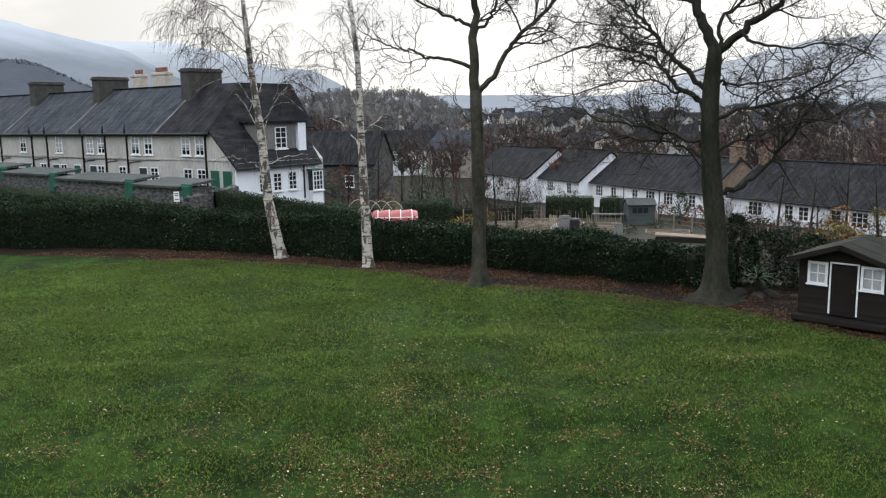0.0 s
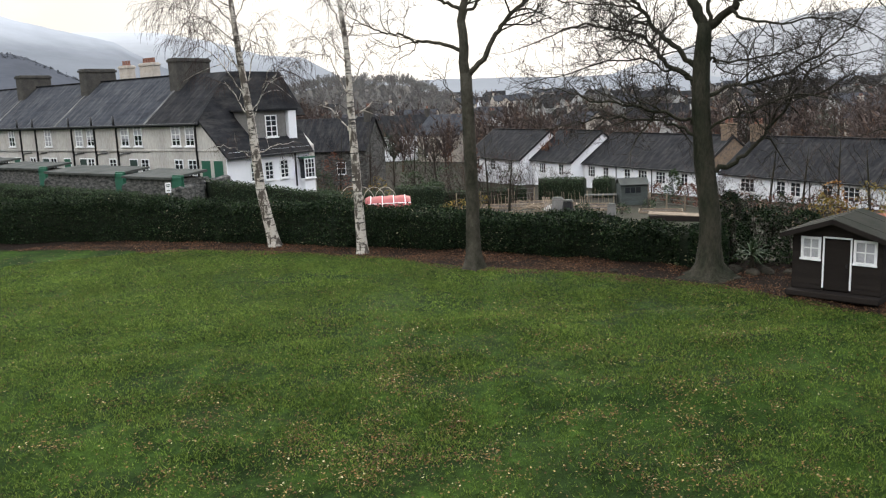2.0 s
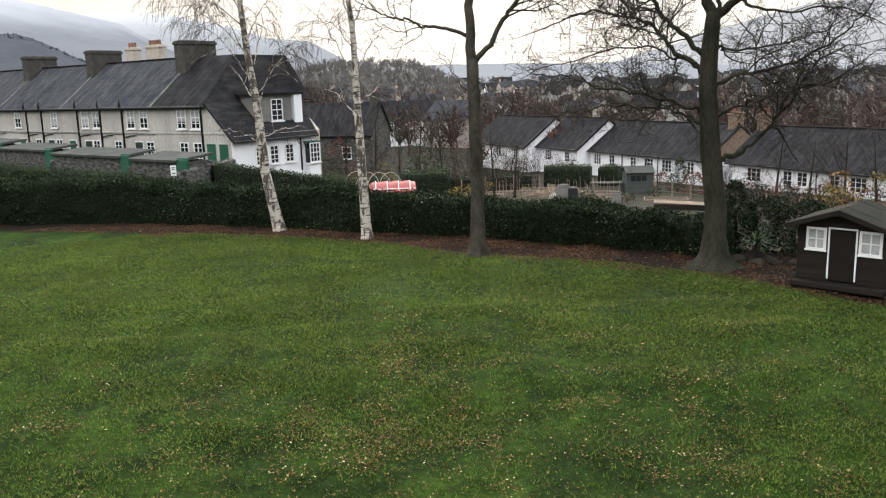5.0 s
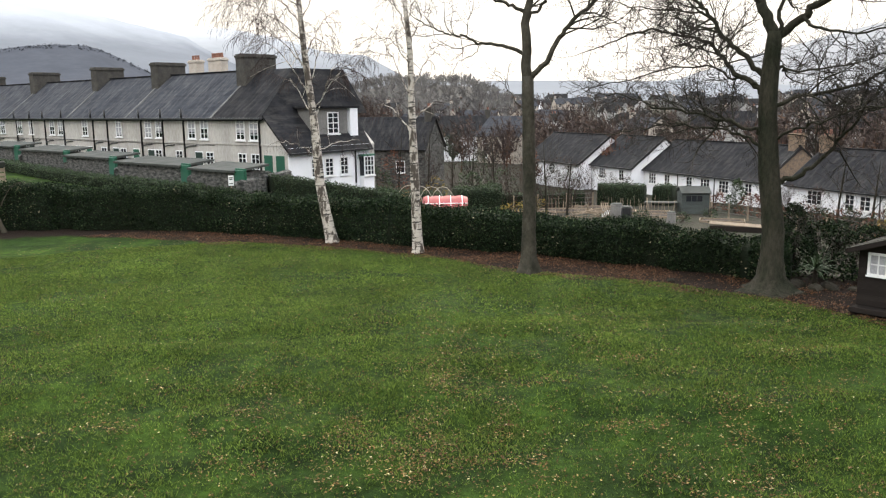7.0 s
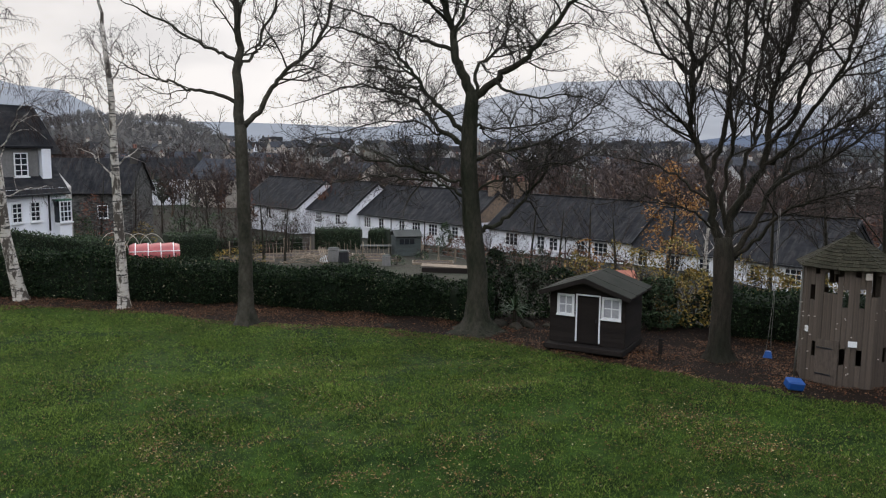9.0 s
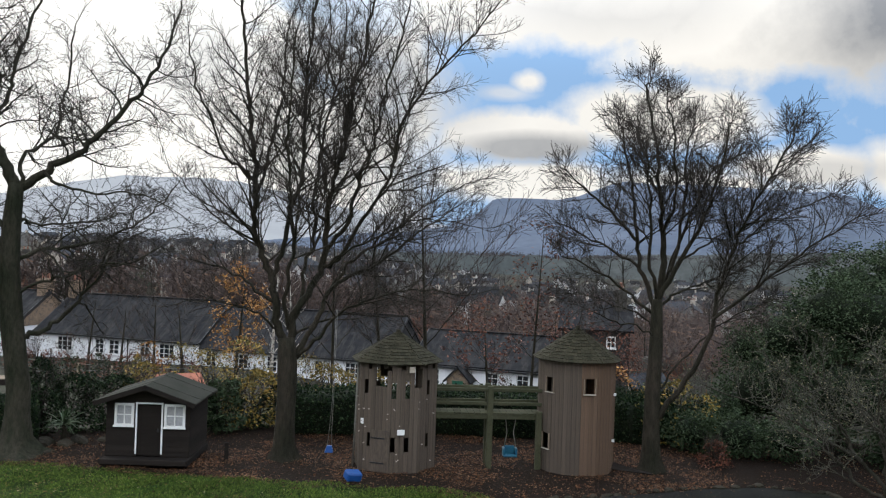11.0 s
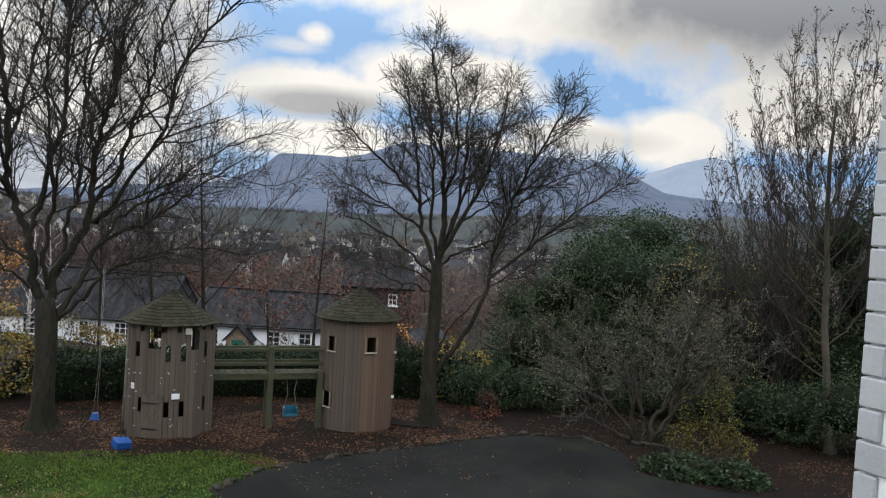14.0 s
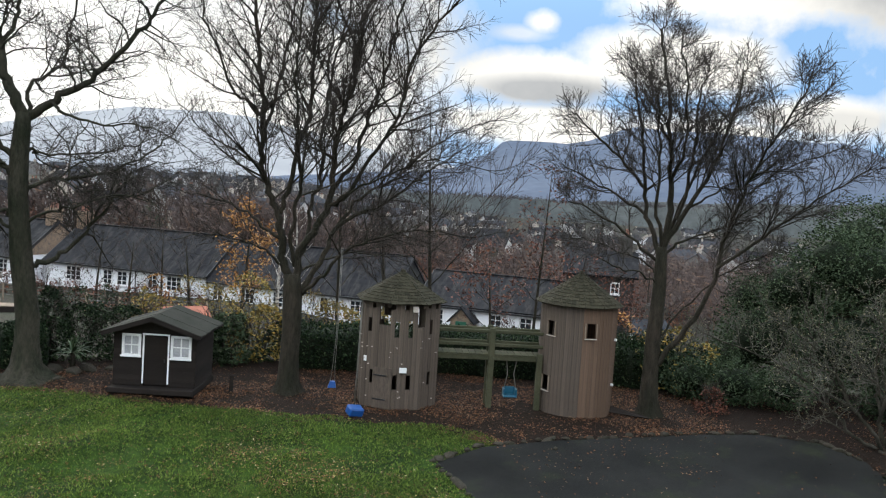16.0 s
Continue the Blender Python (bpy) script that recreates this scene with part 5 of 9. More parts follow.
def terrace_end():
    h = thing("end_house", TERRACE, "end terrace house with white ground floor, steep slate roof and dormer", "house", "terrace row")
    x0 = -8.2
    e, k = 2.6, 0.05
    # beige front with a sloping top, back and party walls
    v = [(x0, 0, -1.2), (0, 0, -1.2), (0, 0, e - k), (-2.27, 0, 4.70 - k), (x0, 0, EAVE),
         (x0, 8, -1.2), (0, 8, -1.2), (0, 8, e - k), (-2.27, 8, 4.70 - k), (x0, 8, EAVE)]
    part("wall", solid(v, [(0, 1, 2, 3, 4), (9, 8, 7, 6, 5), (0, 5, 6, 1), (1, 6, 7, 2), (2, 7, 8, 3), (3, 8, 9, 4), (4, 9, 5, 0)]), BEIGE_WALL, h)
    part("white_wall", boxed(0.004, 0.09, -0.06, 7.4, -1.2, e - 0.04), WHITE_WALL, h, "white rendered end wall")
    part("string_course", boxed(x0, -0.1, -0.05, 0.0, 2.68, 2.80, 0.01), BEIGE_WALL, h)
    for corners in ([(x0, -0.32, EAVE - 0.26), (-2.3, -0.32, EAVE - 0.26), (-4.0, 4.0, RIDGE), (x0, 4.0, RIDGE)],
                    [(0.38, -0.22, 2.28), (0.38, 7.5, 2.28), (-2.25, 8.3, 4.74), (-2.25, -0.22, 4.74)],
                    [(-2.25, -0.24, 4.74), (-2.25, 9.6, 4.74), (-4.0, 8.9, RIDGE), (-4.0, 4.0, RIDGE)],
                    [(-2.25, 9.6, 4.74), (x0, 9.6, 4.74), (x0, 8.9, RIDGE), (-4.0, 8.9, RIDGE)],
                    [(-4.0, 4.0, RIDGE), (-4.0, 8.9, RIDGE), (x0, 8.9, RIDGE), (x0, 4.0, RIDGE)]):
        part("roof_slope", slab(corners, 0.14), SLATE_DARK, h)
    part("gutter", boxed(0.36, 0.48, -0.2, 7.5, 2.12, 2.26, 0.02), BLACK_PAINT, h)
    part("front_gutter", boxed(x0, -2.4, -0.42, -0.30, EAVE - 0.30, EAVE - 0.16, 0.02), BLACK_PAINT, h)
    d = part("dormer", boxed(-3.4, -0.75, 2.9, 6.1, 2.9, 5.15), GREY_WALL, h, "slate-hung dormer")
    part("dormer_roof", boxed(-3.6, -0.45, 2.6, 7.1, 5.15, 5.30, 0.02), SLATE_DARK, d)
    window(h, -0.74, 3.35, 1.05, 1.5, 2, 4, 4.7, 90)
    part("white_dormer", boxed(-3.2, -0.55, 6.2, 6.95, 2.7, 5.1), WHITE_WALL, h, "white rendered dormer")
    for y in (2.2, 3.45, 4.85):
        window(h, 0.092, 0.5, 0.78, 1.25, 2, 4, y, 90)
    for x in (-5.07, -3.54):
        window(h, x, 3.02, 0.98, 1.56, 2, 4, blind=(0.95, 0.5, 0.7)[int(abs(x) * 10) % 3])
    for x in (-5.0, -3.5):
        window(h, x, 0.72, 0.95, 1.4, 2, 4)
    for x in (-2.1, -0.83):
        d = part("door", boxed(x - 0.45, x + 0.45, -0.05, 0.0, 0.05, 2.05, 0.01), GREEN_PAINT, h)
        part("door_frame", boxed(x - 0.52, x + 0.52, -0.03, 0.0, 0.05, 2.12, 0.01), BEIGE_WALL, d)
    downpipe(h, -2.92)
    bar("end_downpipe", [(0.15, 5.94, 2.2), (0.15, 5.94, -0.2)], 0.06, BLACK_PAINT, h, 6)
    lamp = part("wall_lamp", boxed(0.09, 0.34, 6.2, 6.3, 1.75, 1.8), BLACK_PAINT, h)
    v, f = tube([(0.32, 6.25, 1.35), (0.32, 6.25, 1.45), (0.32, 6.25, 1.66), (0.32, 6.25, 1.8)], [0.05, 0.07, 0.12, 0.02], 6)
    part("lantern", mesh_of("lantern", v, f, BLACK_PAINT), BLACK_PAINT, lamp)
    bay = part("bay_window", boxed(0.1, 0.55, 6.35, 7.35, -1.0, 0.30), WHITE_WALL, h, "white bay window")
    part("bay_roof", boxed(0.08, 0.62, 6.25, 7.45, 1.70, 1.82, 0.02), GREEN_PAINT, bay)
    part("bay_core", boxed(0.1, 0.52, 6.38, 7.32, 0.30, 1.70), GLASS, bay)
    window(h, 0.56, 0.32, 0.98, 1.38, 3, 4, 6.85, 90)
    chimney(h, -8.2, DEPTH / 2, 1.1, 2.9, RIDGE - 2.2, 9.15, CHIMNEY)
    flashing(h, -8.3)


terrace_end()


def cream_stack(x, y, sx, sy, pots):
    t = thing("chimney_stack", TERRACE @ pose(x, y, 0), "cream rendered chimney stack with clay pots", "chimney", "stacks behind the terrace")
    part("slope", gable_roof(-4.0, 4.0, -3.5, 3.5, 4.6, 7.55, 0.2), SLATE_DARK, t, "slate roof behind the ridge")
    part("house_wall", gable_walls(-3.8, 3.8, -3.4, 3.4, 4.6, 7.5, -1.2), GREY_WALL, t)
    chimney(t, 0, 0, sx, sy, 6.6, 9.95, CREAM, pots)


cream_stack(-29.7, 13.0, 1.5, 0.8, 3)
cream_stack(-25.3, 12.5, 2.1, 0.8, 5)

# ---------------------------------------------------------------- yards of the terrace
YARD = -7.0


def yard_wall(name, a, b, height, label):
    """A rubble wall with an uneven cope between two points of the terrace's own plan."""
    a, b = Vector((*a, 0)), Vector((*b, 0))
    n = max(2, int((b - a).length / 0.6))
    d = (b - a).normalized()
    s = Vector((-d.y, d.x, 0)) * 0.22
    bm = bmesh.new()
    rows = []
    rng = random.Random(len(name) + n)
    for i in range(n + 1):
        q = a.lerp(b, i / n)
        z = height + rng.uniform(-0.05, 0.05)
        rows.append([bm.verts.new(q + o) for o in (s + Vector((0, 0, -1.2)), s + Vector((0, 0, z - 0.1)), Vector((0, 0, z)), -s + Vector((0, 0, z - 0.1)), -s + Vector((0, 0, -1.2)))])
    for r0, r1 in zip(rows, rows[1:]):
        for k in range(4):
            bm.faces.new((r0[k], r0[k + 1], r1[k + 1], r1[k]))
    bm.faces.new(rows[0])
    bm.faces.new(rows[-1][::-1])
    bmesh.ops.recalc_face_normals(bm, faces=bm.faces)
    w = part("yard_wall", bm, STONE_WALL)
    w.matrix_world = TERRACE
    tagged(w, label, "wall")


def outhouse(x0, x1, y, up_):
    t = thing("outhouse", TERRACE @ pose(0, y, up_), "low slate-stone outhouse with flat felt roof and green door", "outhouse", "terrace outhouses")
    part("wall", boxed(x0, x1, 0.0, 2.2, -1.2, 1.55), STONE_WALL, t)
    bm = slab([(x0 - 0.15, -0.2, 1.72), (x1 + 0.15, -0.2, 1.72), (x1 + 0.15, 2.4, 1.96), (x0 - 0.15, 2.4, 1.96)], 0.14)
    part("roof", bm, FELT_PALE, t)
    d = part("door", boxed(x1 + 0.05, x1 + 0.95, -0.05, 0.05, -0.3, 1.75, 0.015), GREEN_PAINT, t, "green plank door")
    part("door_frame", boxed(x1 + 0.02, x1 + 1.0, 0.05, 0.12, -0.3, 1.85, 0.01), GREEN_PAINT, d)


yard_wall("return", (0.4, -0.4), (4.3, YARD), 1.25, "grey slate rubble wall beside the white end house")
YARDS = ((-1.2, 3.2, -6.6, 0.0), (-10.8, -3.0, -6.2, 0.05), (-20.0, -13.5, -5.4, 0.15), (-29.5, -22.0, -4.7, 0.35), (-39.0, -32.0, -4.3, 0.5))
yard_wall("front", (4.3, YARD), (3.2, -6.5), 1.15, "grey slate rubble wall before a terrace yard")
for (x0, x1, y, up_), nxt in zip(YARDS, YARDS[1:] + ((-50, -48, -4.2, 0.5),)):
    outhouse(x0, x1, y, up_)
    yard_wall("front", (x0 - 0.3, y + 0.1), (nxt[1] + 1.0, nxt[2] + 0.1), 1.2 + up_, "grey slate rubble wall before a terrace yard")
    yard_wall("side", (x0 - 0.4, y + 0.3), (x0 - 0.4, -0.4), 1.1, "grey slate rubble wall between two yards")

# ---------------------------------------------------------------- white cottages
ROW = Matrix.Rotation(radians(-61.3), 4, "Z")


def cottage(x, y, z, length, windows, label, roof=SLATE_DARK, depth=8.0, eave=2.85, ridge=5.6, stacks=(), pipes=(), base=-1.6, stone_end=False):
    t = thing("cottage", Matrix.Translation((x, y, z)) @ ROW, label, "cottage", "white cottage row")
    part("wall", gable_walls(0.02, length - 0.02, 0, depth, eave, ridge, base), WHITE_WALL, t)
    part("roof", gable_roof(-0.12, length + 0.12, 0, depth, eave, ridge, 0.28), roof, t)
    if stone_end:
        part("stone_gable", solid([(length, -0.02, eave - 0.1), (length, depth + 0.02, eave - 0.1), (length, depth / 2, ridge - 0.05), (length + 0.05, -0.02, eave - 0.1), (length + 0.05, depth + 0.02, eave - 0.1), (length + 0.05, depth / 2, ridge - 0.05)], [(0, 1, 2), (5, 4, 3), (0, 3, 4, 1), (1, 4, 5, 2), (2, 5, 3, 0)]), STONE_GABLE, t, "brown rubble gable")
    part("gutter", boxed(-0.1, length + 0.1, -0.40, -0.28, eave - 0.36, eave - 0.22, 0.02), BLACK_PAINT, t)
    k = (ridge - eave) / (depth / 2)
    for xx in (-0.17, length + 0.13):
        part("barge_board", slab([(xx, -0.30, eave - 0.30 * k + 0.02), (xx + 0.05, -0.30, eave - 0.30 * k + 0.02), (xx + 0.05, depth / 2, ridge + 0.02), (xx, depth / 2, ridge + 0.02)], 0.26), BLACK_PAINT, t)
    part("ridge_tiles", boxed(0, length, depth / 2 - 0.12, depth / 2 + 0.12, ridge - 0.02, ridge + 0.08, 0.02), roof, t)
    for wx, w, n in windows:
        window(t, wx, 1.22, w, 1.15, n, 3)
    for wx in pipes:
        bar("downpipe", [(wx, -0.06, eave - 0.4), (wx, -0.06, -0.4)], 0.05, BLACK_PAINT, t, 6)
    for sx, mat_ in stacks:
        chimney(t, sx, depth / 2, 0.7, 1.3, ridge - 1.0, ridge + 1.1, mat_, 2)
    return t


D = Vector((0.4802, -0.8771))
N = Vector((0.8771, 0.4802))
cottage(12.9, 87.0, -4.9, 16.6, [(1.43, 1.2, 3), (3.78, 0.9, 2), (7.09, 0.9, 2), (9.32, 1.3, 3), (11.81, 1.3, 3), (14.9, 0.9, 2)], "long white cottage with dark slate roof and white windows", stone_end=True, stacks=((16.2, STONE_GABLE),), pipes=(5.4, 10.6))
c = Vector((11.5, 86.2)) - D * 7.5
cottage(c.x, c.y, -4.75, 7.5, [(2.19, 1.2, 3), (5.74, 0.9, 2)], "white gabled cottage with black barge boards", ridge=5.75)
c = Vector((6.5, 92.0)) - D * 12.0
cottage(c.x, c.y, -4.7, 12.0, [(10.0, 0.9, 2), (6.2, 1.1, 2), (2.5, 1.1, 2)], "white gabled cottage partly behind bare shrubs", ridge=5.75)
c = Vector((12.9, 87.0)) + D * 18.4 + N * 0.9
cottage(c.x, c.y, -5.0, 15.5, [(2.9, 1.5, 3), (6.3, 0.9, 2), (7.7, 1.0, 2), (10.6, 0.9, 2), (12.6, 1.4, 3)], "long white cottage under a patched slate roof", stacks=((0.3, STONE_GABLE),), pipes=(9.0,))
c = Vector((12.9, 87.0)) + D * 34.2 + N * 0.9
ends = cottage(c.x, c.y, -5.3, 15.0, [(0.8, 0.9, 2), (3.4, 1.2, 3), (6.0, 0.9, 2), (9.8, 0.7, 2), (12.5, 1.2, 3)], "white cottage half hidden by autumn trees", pipes=(7.6,))
part("slate_hanging", solid([(15.0, 0.0, 2.75), (15.0, 8.0, 2.75), (15.0, 4.0, 5.55), (15.05, 0.0, 2.75), (15.05, 8.0, 2.75), (15.05, 4.0, 5.55)], [(0, 1, 2), (5, 4, 3), (0, 3, 4, 1), (1, 4, 5, 2), (2, 5, 3, 0)]), SLATE_DARK, ends, "slate-hung gable")
c = Vector((12.9, 87.0)) + D * 50.5 + N * 3.0
low_cottage = cottage(c.x, c.y, -5.55, 14.0, [(1.6, 1.0, 2), (6.0, 0.9, 2), (8.2, 0.9, 2), (11.5, 1.2, 3)], "low white cottage with a gabled porch beyond the hedge", ridge=4.8, base=-3.5)
porch = part("porch", solid([(3.0, -1.2, -2.5), (4.6, -1.2, -2.5), (4.6, -1.2, 1.9), (3.8, -1.2, 2.75), (3.0, -1.2, 1.9), (3.0, 0.5, -2.5), (4.6, 0.5, -2.5), (4.6, 0.5, 1.9), (3.8, 0.5, 2.75), (3.0, 0.5, 1.9)],
                            [(0, 1, 2, 3, 4), (9, 8, 7, 6, 5), (1, 6, 7, 2), (2, 7, 8, 3), (3, 8, 9, 4), (4, 9, 5, 0), (0, 5, 6, 1)]), STONE_GABLE, low_cottage, "small gabled porch")
part("porch_roof", slab([(2.75, -1.4, 1.72), (3.8, -1.4, 2.84), (3.8, 0.6, 2.84), (2.75, 0.6, 1.72)], 0.1), SLATE_DARK, porch)
part("porch_roof", slab([(3.8, -1.4, 2.84), (4.85, -1.4, 1.72), (4.85, 0.6, 1.72), (3.8, 0.6, 2.84)], 0.1), SLATE_DARK, porch)
part("porch_door", boxed(3.4, 4.2, -1.25, -1.2, 0.0, 1.8, 0.01), GREEN_PAINT, porch)

# ---------------------------------------------------------------- town, woods and hills
def town_house(rng, walls, roof, w, d, eave, ridge, two):
    t = thing("town_house", Matrix.Identity(4), "distant town house with pitched slate roof", "house", "houses of the town")
    part("wall", gable_walls(-w / 2, w / 2, -d / 2, d / 2, eave, ridge, -3), walls, t)
    part("roof", gable_roof(-w / 2 - 0.2, w / 2 + 0.2, -d / 2, d / 2, eave, ridge, 0.35), roof, t)
    chimney(t, rng.choice((-1, 1)) * (w / 2 - 0.5), 0, 0.7, 1.2, ridge - 1.0, ridge + 1.0, rng.choice((CHIMNEY, CREAM, GREY_WALL)), 2)
    for z in ((1.0, 3.6) if two else (1.0,)):
        for i in range(max(2, int(w / 3))):
            window(t, -w / 2 + w * (i + 0.5) / max(2, int(w / 3)), z, 1.1, 1.3, 1, 2, -d / 2, 0.0, False)
    window(t, w / 2, 1.0 if not two else 3.6, 1.1, 1.3, 1, 2, 0, 90, False)
    if rng.random() < 0.5:
        g = part("front_gable", solid([(-1.6, -d / 2 - 0.6, 0), (1.6, -d / 2 - 0.6, 0), (1.6, -d / 2 - 0.6, eave), (0, -d / 2 - 0.6, eave + 1.5), (-1.6, -d / 2 - 0.6, eave),
                                       (-1.6, 0, 0), (1.6, 0, 0), (1.6, 0, eave), (0, 0, eave + 1.5), (-1.6, 0, eave)],
                                      [(0, 1, 2, 3, 4), (9, 8, 7, 6, 5), (1, 6, 7, 2), (2, 7, 8, 3), (3, 8, 9, 4), (4, 9, 5, 0), (0, 5, 6, 1)]), walls, t)
        bm = bmesh.new()
        slab([(-1.9, -d / 2 - 0.9, eave - 0.2), (0, -d / 2 - 0.9, eave + 1.62), (0, 0, eave + 1.62), (-1.9, 0, eave - 0.2)], 0.1, bm)
        slab([(1.9, -d / 2 - 0.9, eave - 0.2), (1.9, 0, eave - 0.2), (0, 0, eave + 1.62), (0, -d / 2 - 0.9, eave + 1.62)], 0.1, bm)
        part("gable_roof", bm, roof, g)
    return t


def build_town():
    rng = random.Random(5)
    kinds = []
    for i in range(9):
        # some white walls take the dulled colour in place of haze
        kinds.append(town_house(rng, (WHITE_WALL, GREY_WALL, GREY_WALL, CREAM, STONE_WALL, DULL_WHITE, GREY_WALL, CREAM, DULL_WHITE)[i], (SLATE_DARK, SLATE)[i % 2], rng.uniform(8, 17), rng.uniform(7.5, 9),
                                5.2 if i % 3 else 2.7, rng.uniform(7.8, 8.8) if i % 3 else 5.8, bool(i % 3)))
    made, spots = 0, []
    for i in range(2500):
        if made >= 210:
            break
        b = rng.uniform(-9, 70)
        r = 146 * math.exp(rng.random() ** 0.85 * math.log(950 / 146))
        if b > 30:
            r = 185 + (r - 146) * 0.95
        x, y = r * math.sin(radians(b)), r * math.cos(radians(b))
        if any(math.hypot(x - p, y - q) < 15 + r * 0.02 for p, q in spots):
            continue
        spots.append((x, y))
        m = Matrix.LocRotScale((x, y, land(x, y)), Euler((0, 0, radians(rng.choice((-61, -61, 29, -10, 80, 15)) + rng.uniform(-12, 12)))), None)
        k = kinds[made % 9]
        if made < 9:
            k.matrix_world = m
        else:
            copy_thing(k, m)
        made += 1
    return spots


def twig_tree(verts, faces, x, y, z, h, rng, count, stout=1.0):
    """A far bare tree: a trunk, some limbs and a haze of fine twigs that fill an uneven dome."""
    lean = rng.uniform(-0.1, 0.1) * h
    w = h * 0.016
    i = len(verts)
    verts += [(x - w, y, z - 1), (x + w, y, z - 1), (x + lean, y, z + h * 0.75)]
    faces.append((i, i + 1, i + 2))
    wide = rng.uniform(0.30, 0.46)
    n = max(5, count // 12)
    limbs = []
    for k in range(n):
        a, u = rng.uniform(0, 6.283), rng.random()
        out = h * wide * rng.uniform(0.5, 1.0) * math.sin(math.pi * (0.22 + 0.70 * u)) ** 0.7
        q = (x + lean * 0.4, y, z + h * rng.uniform(0.18, 0.35 + 0.3 * u))
        p = (x + lean + math.cos(a) * out, y + math.sin(a) * out, z + h * (0.36 + 0.58 * u))
        limbs.append((q, p))
        s = h * 0.008
        i = len(verts)
        verts += [(q[0] - s, q[1], q[2]), (q[0] + s, q[1], q[2]), p]
        faces.append((i, i + 1, i + 2))
    for k in range(count):
        q, p = limbs[k % n]
        t = rng.uniform(0.35, 1.0)
        bx, by, bz = (q[m_] + (p[m_] - q[m_]) * t for m_ in range(3))
        ln = h * rng.uniform(0.07, 0.20) * (1.15 - 0.4 * t)
        a, e = rng.uniform(0, 6.283), rng.uniform(-0.2, 1.3)
        dx, dy, dz = math.cos(a) * math.cos(e) * ln, math.sin(a) * math.cos(e) * ln, math.sin(e) * ln
        s = h * rng.uniform(0.005, 0.011) * stout
        i = len(verts)
        verts += [(bx - s, by, bz), (bx + s, by, bz + s), (bx + dx, by + dy, bz + dz)]
        faces.append((i, i + 1, i + 2))


def woods(name, label, seed, spots, size, count, material, kind="stuff", stout=1.0):
    rng = random.Random(seed)
    verts, faces = [], []
    for x, y in spots:
        more = min(max(190 / math.hypot(x, y), 0.45), 2.0)
        twig_tree(verts, faces, x, y, land(x, y) if name != "wooded_hill_trees" else knoll(x, y), rng.uniform(*size), rng, int(count * more), stout)
    tagged(new(name, mesh_of(name, verts, faces, material)), label, "trees", kind=kind)


def knoll(x, y):
    """The low wooded hill beyond the terrace."""
    r, b = math.hypot(x, y), math.degrees(math.atan2(x, y))
    k = smooth_step(-15, -8.5, b) * (1 - smooth_step(-4.5, 0.8, b)) * smooth_step(330, 520, r) * (1 - smooth_step(560, 800, r))
    return land(x, y) + k * 15.5 + 1.5 * noise.noise(Vector((x * 0.02, y * 0.02, 0))) * k


# far woods in pale greys: the haze before them is mixed into their colour
HILL_TREE = island_mat("hill_woods", [(0.0, (0.12, 0.118, 0.12)), (0.6, (0.165, 0.158, 0.155)), (1.0, (0.21, 0.19, 0.17))], 0.95, 0.02, 0.0)
VALLEY_TREE = island_mat("hazy_trees", [(0.0, (0.050, 0.050, 0.054)), (0.6, (0.075, 0.070, 0.072)), (1.0, (0.11, 0.094, 0.085))], 0.95, 0.02, 0.0)


def build_far():
    build_town()
    rng = random.Random(8)

    def ring(n, b0, b1, r0, r1, p=1.0):
        out = []
        for _ in range(n):
            b, r = radians(rng.uniform(b0, b1)), r0 * math.exp(rng.random() ** p * math.log(r1 / r0))
            out.append((r * math.sin(b), r * math.cos(b)))
        return out

    woods("town_trees", "bare brown trees among the houses of the town", 1, ring(1250, -14, 90, 106, 900), (6, 11), 190, FAR_TREE)
    woods("hedgerow_trees", "bare brown trees in the gardens below the towers", 9, ring(230, 26, 72, 78, 185), (6, 10), 120, FAR_TREE)
    woods("russet_trees", "russet autumn trees in the gardens below the towers", 10, ring(22, 40, 62, 80, 170), (4.5, 7.5), 120, FAR_RED, stout=1.3)
    woods("autumn_trees", "russet autumn trees in the town", 2, ring(220, -4, 90, 90, 600), (3.5, 7), 230, FAR_RED)
    woods("conifers", "dark evergreen trees in the town", 3, ring(90, -10, 88, 120, 800), (4, 8), 260, FAR_GREEN)
    woods("valley_woods", "hazy woods and hedgerows on the valley floor", 7, ring(2600, 20, 92, 300, 1500), (7, 13), 70, VALLEY_TREE, stout=1.8)
    woods("terrace_trees", "bare trees behind the terrace", 4, ring(40, -60, -36, 90, 220), (6, 10), 200, FAR_TREE)
    verts, faces = [], []
    n, rings = 60, [320 + 20 * i for i in range(25)]
    for r in rings:
        for k in range(n + 1):
            b = radians(-18 + 24 * k / n)
            x, y = r * math.sin(b), r * math.cos(b)
            verts.append((x, y, knoll(x, y) + (0.3 if 340 < r < 790 else -2)))
    for i in range(len(rings) - 1):
        for k in range(n):
            a = i * (n + 1) + k
            faces.append((a, a + 1, a + n + 2, a + n + 1))
    FLOOR = rough_mat("woodland_floor", (0.05, 0.048, 0.046), (0.07, 0.064, 0.058), 0.02, 0.4, 0.95, 0.2)
    tagged(new("wooded_hill", mesh_of("wooded_hill", verts, faces, FLOOR, True)), "low hill covered in bare woodland", "hill", kind="structure")
    woods("wooded_hill_trees", "bare woodland on the low hill", 6, ring(700, -15.5, 0.0, 350, 620), (6.5, 10), 230, HILL_TREE, stout=2.2)


build_far()


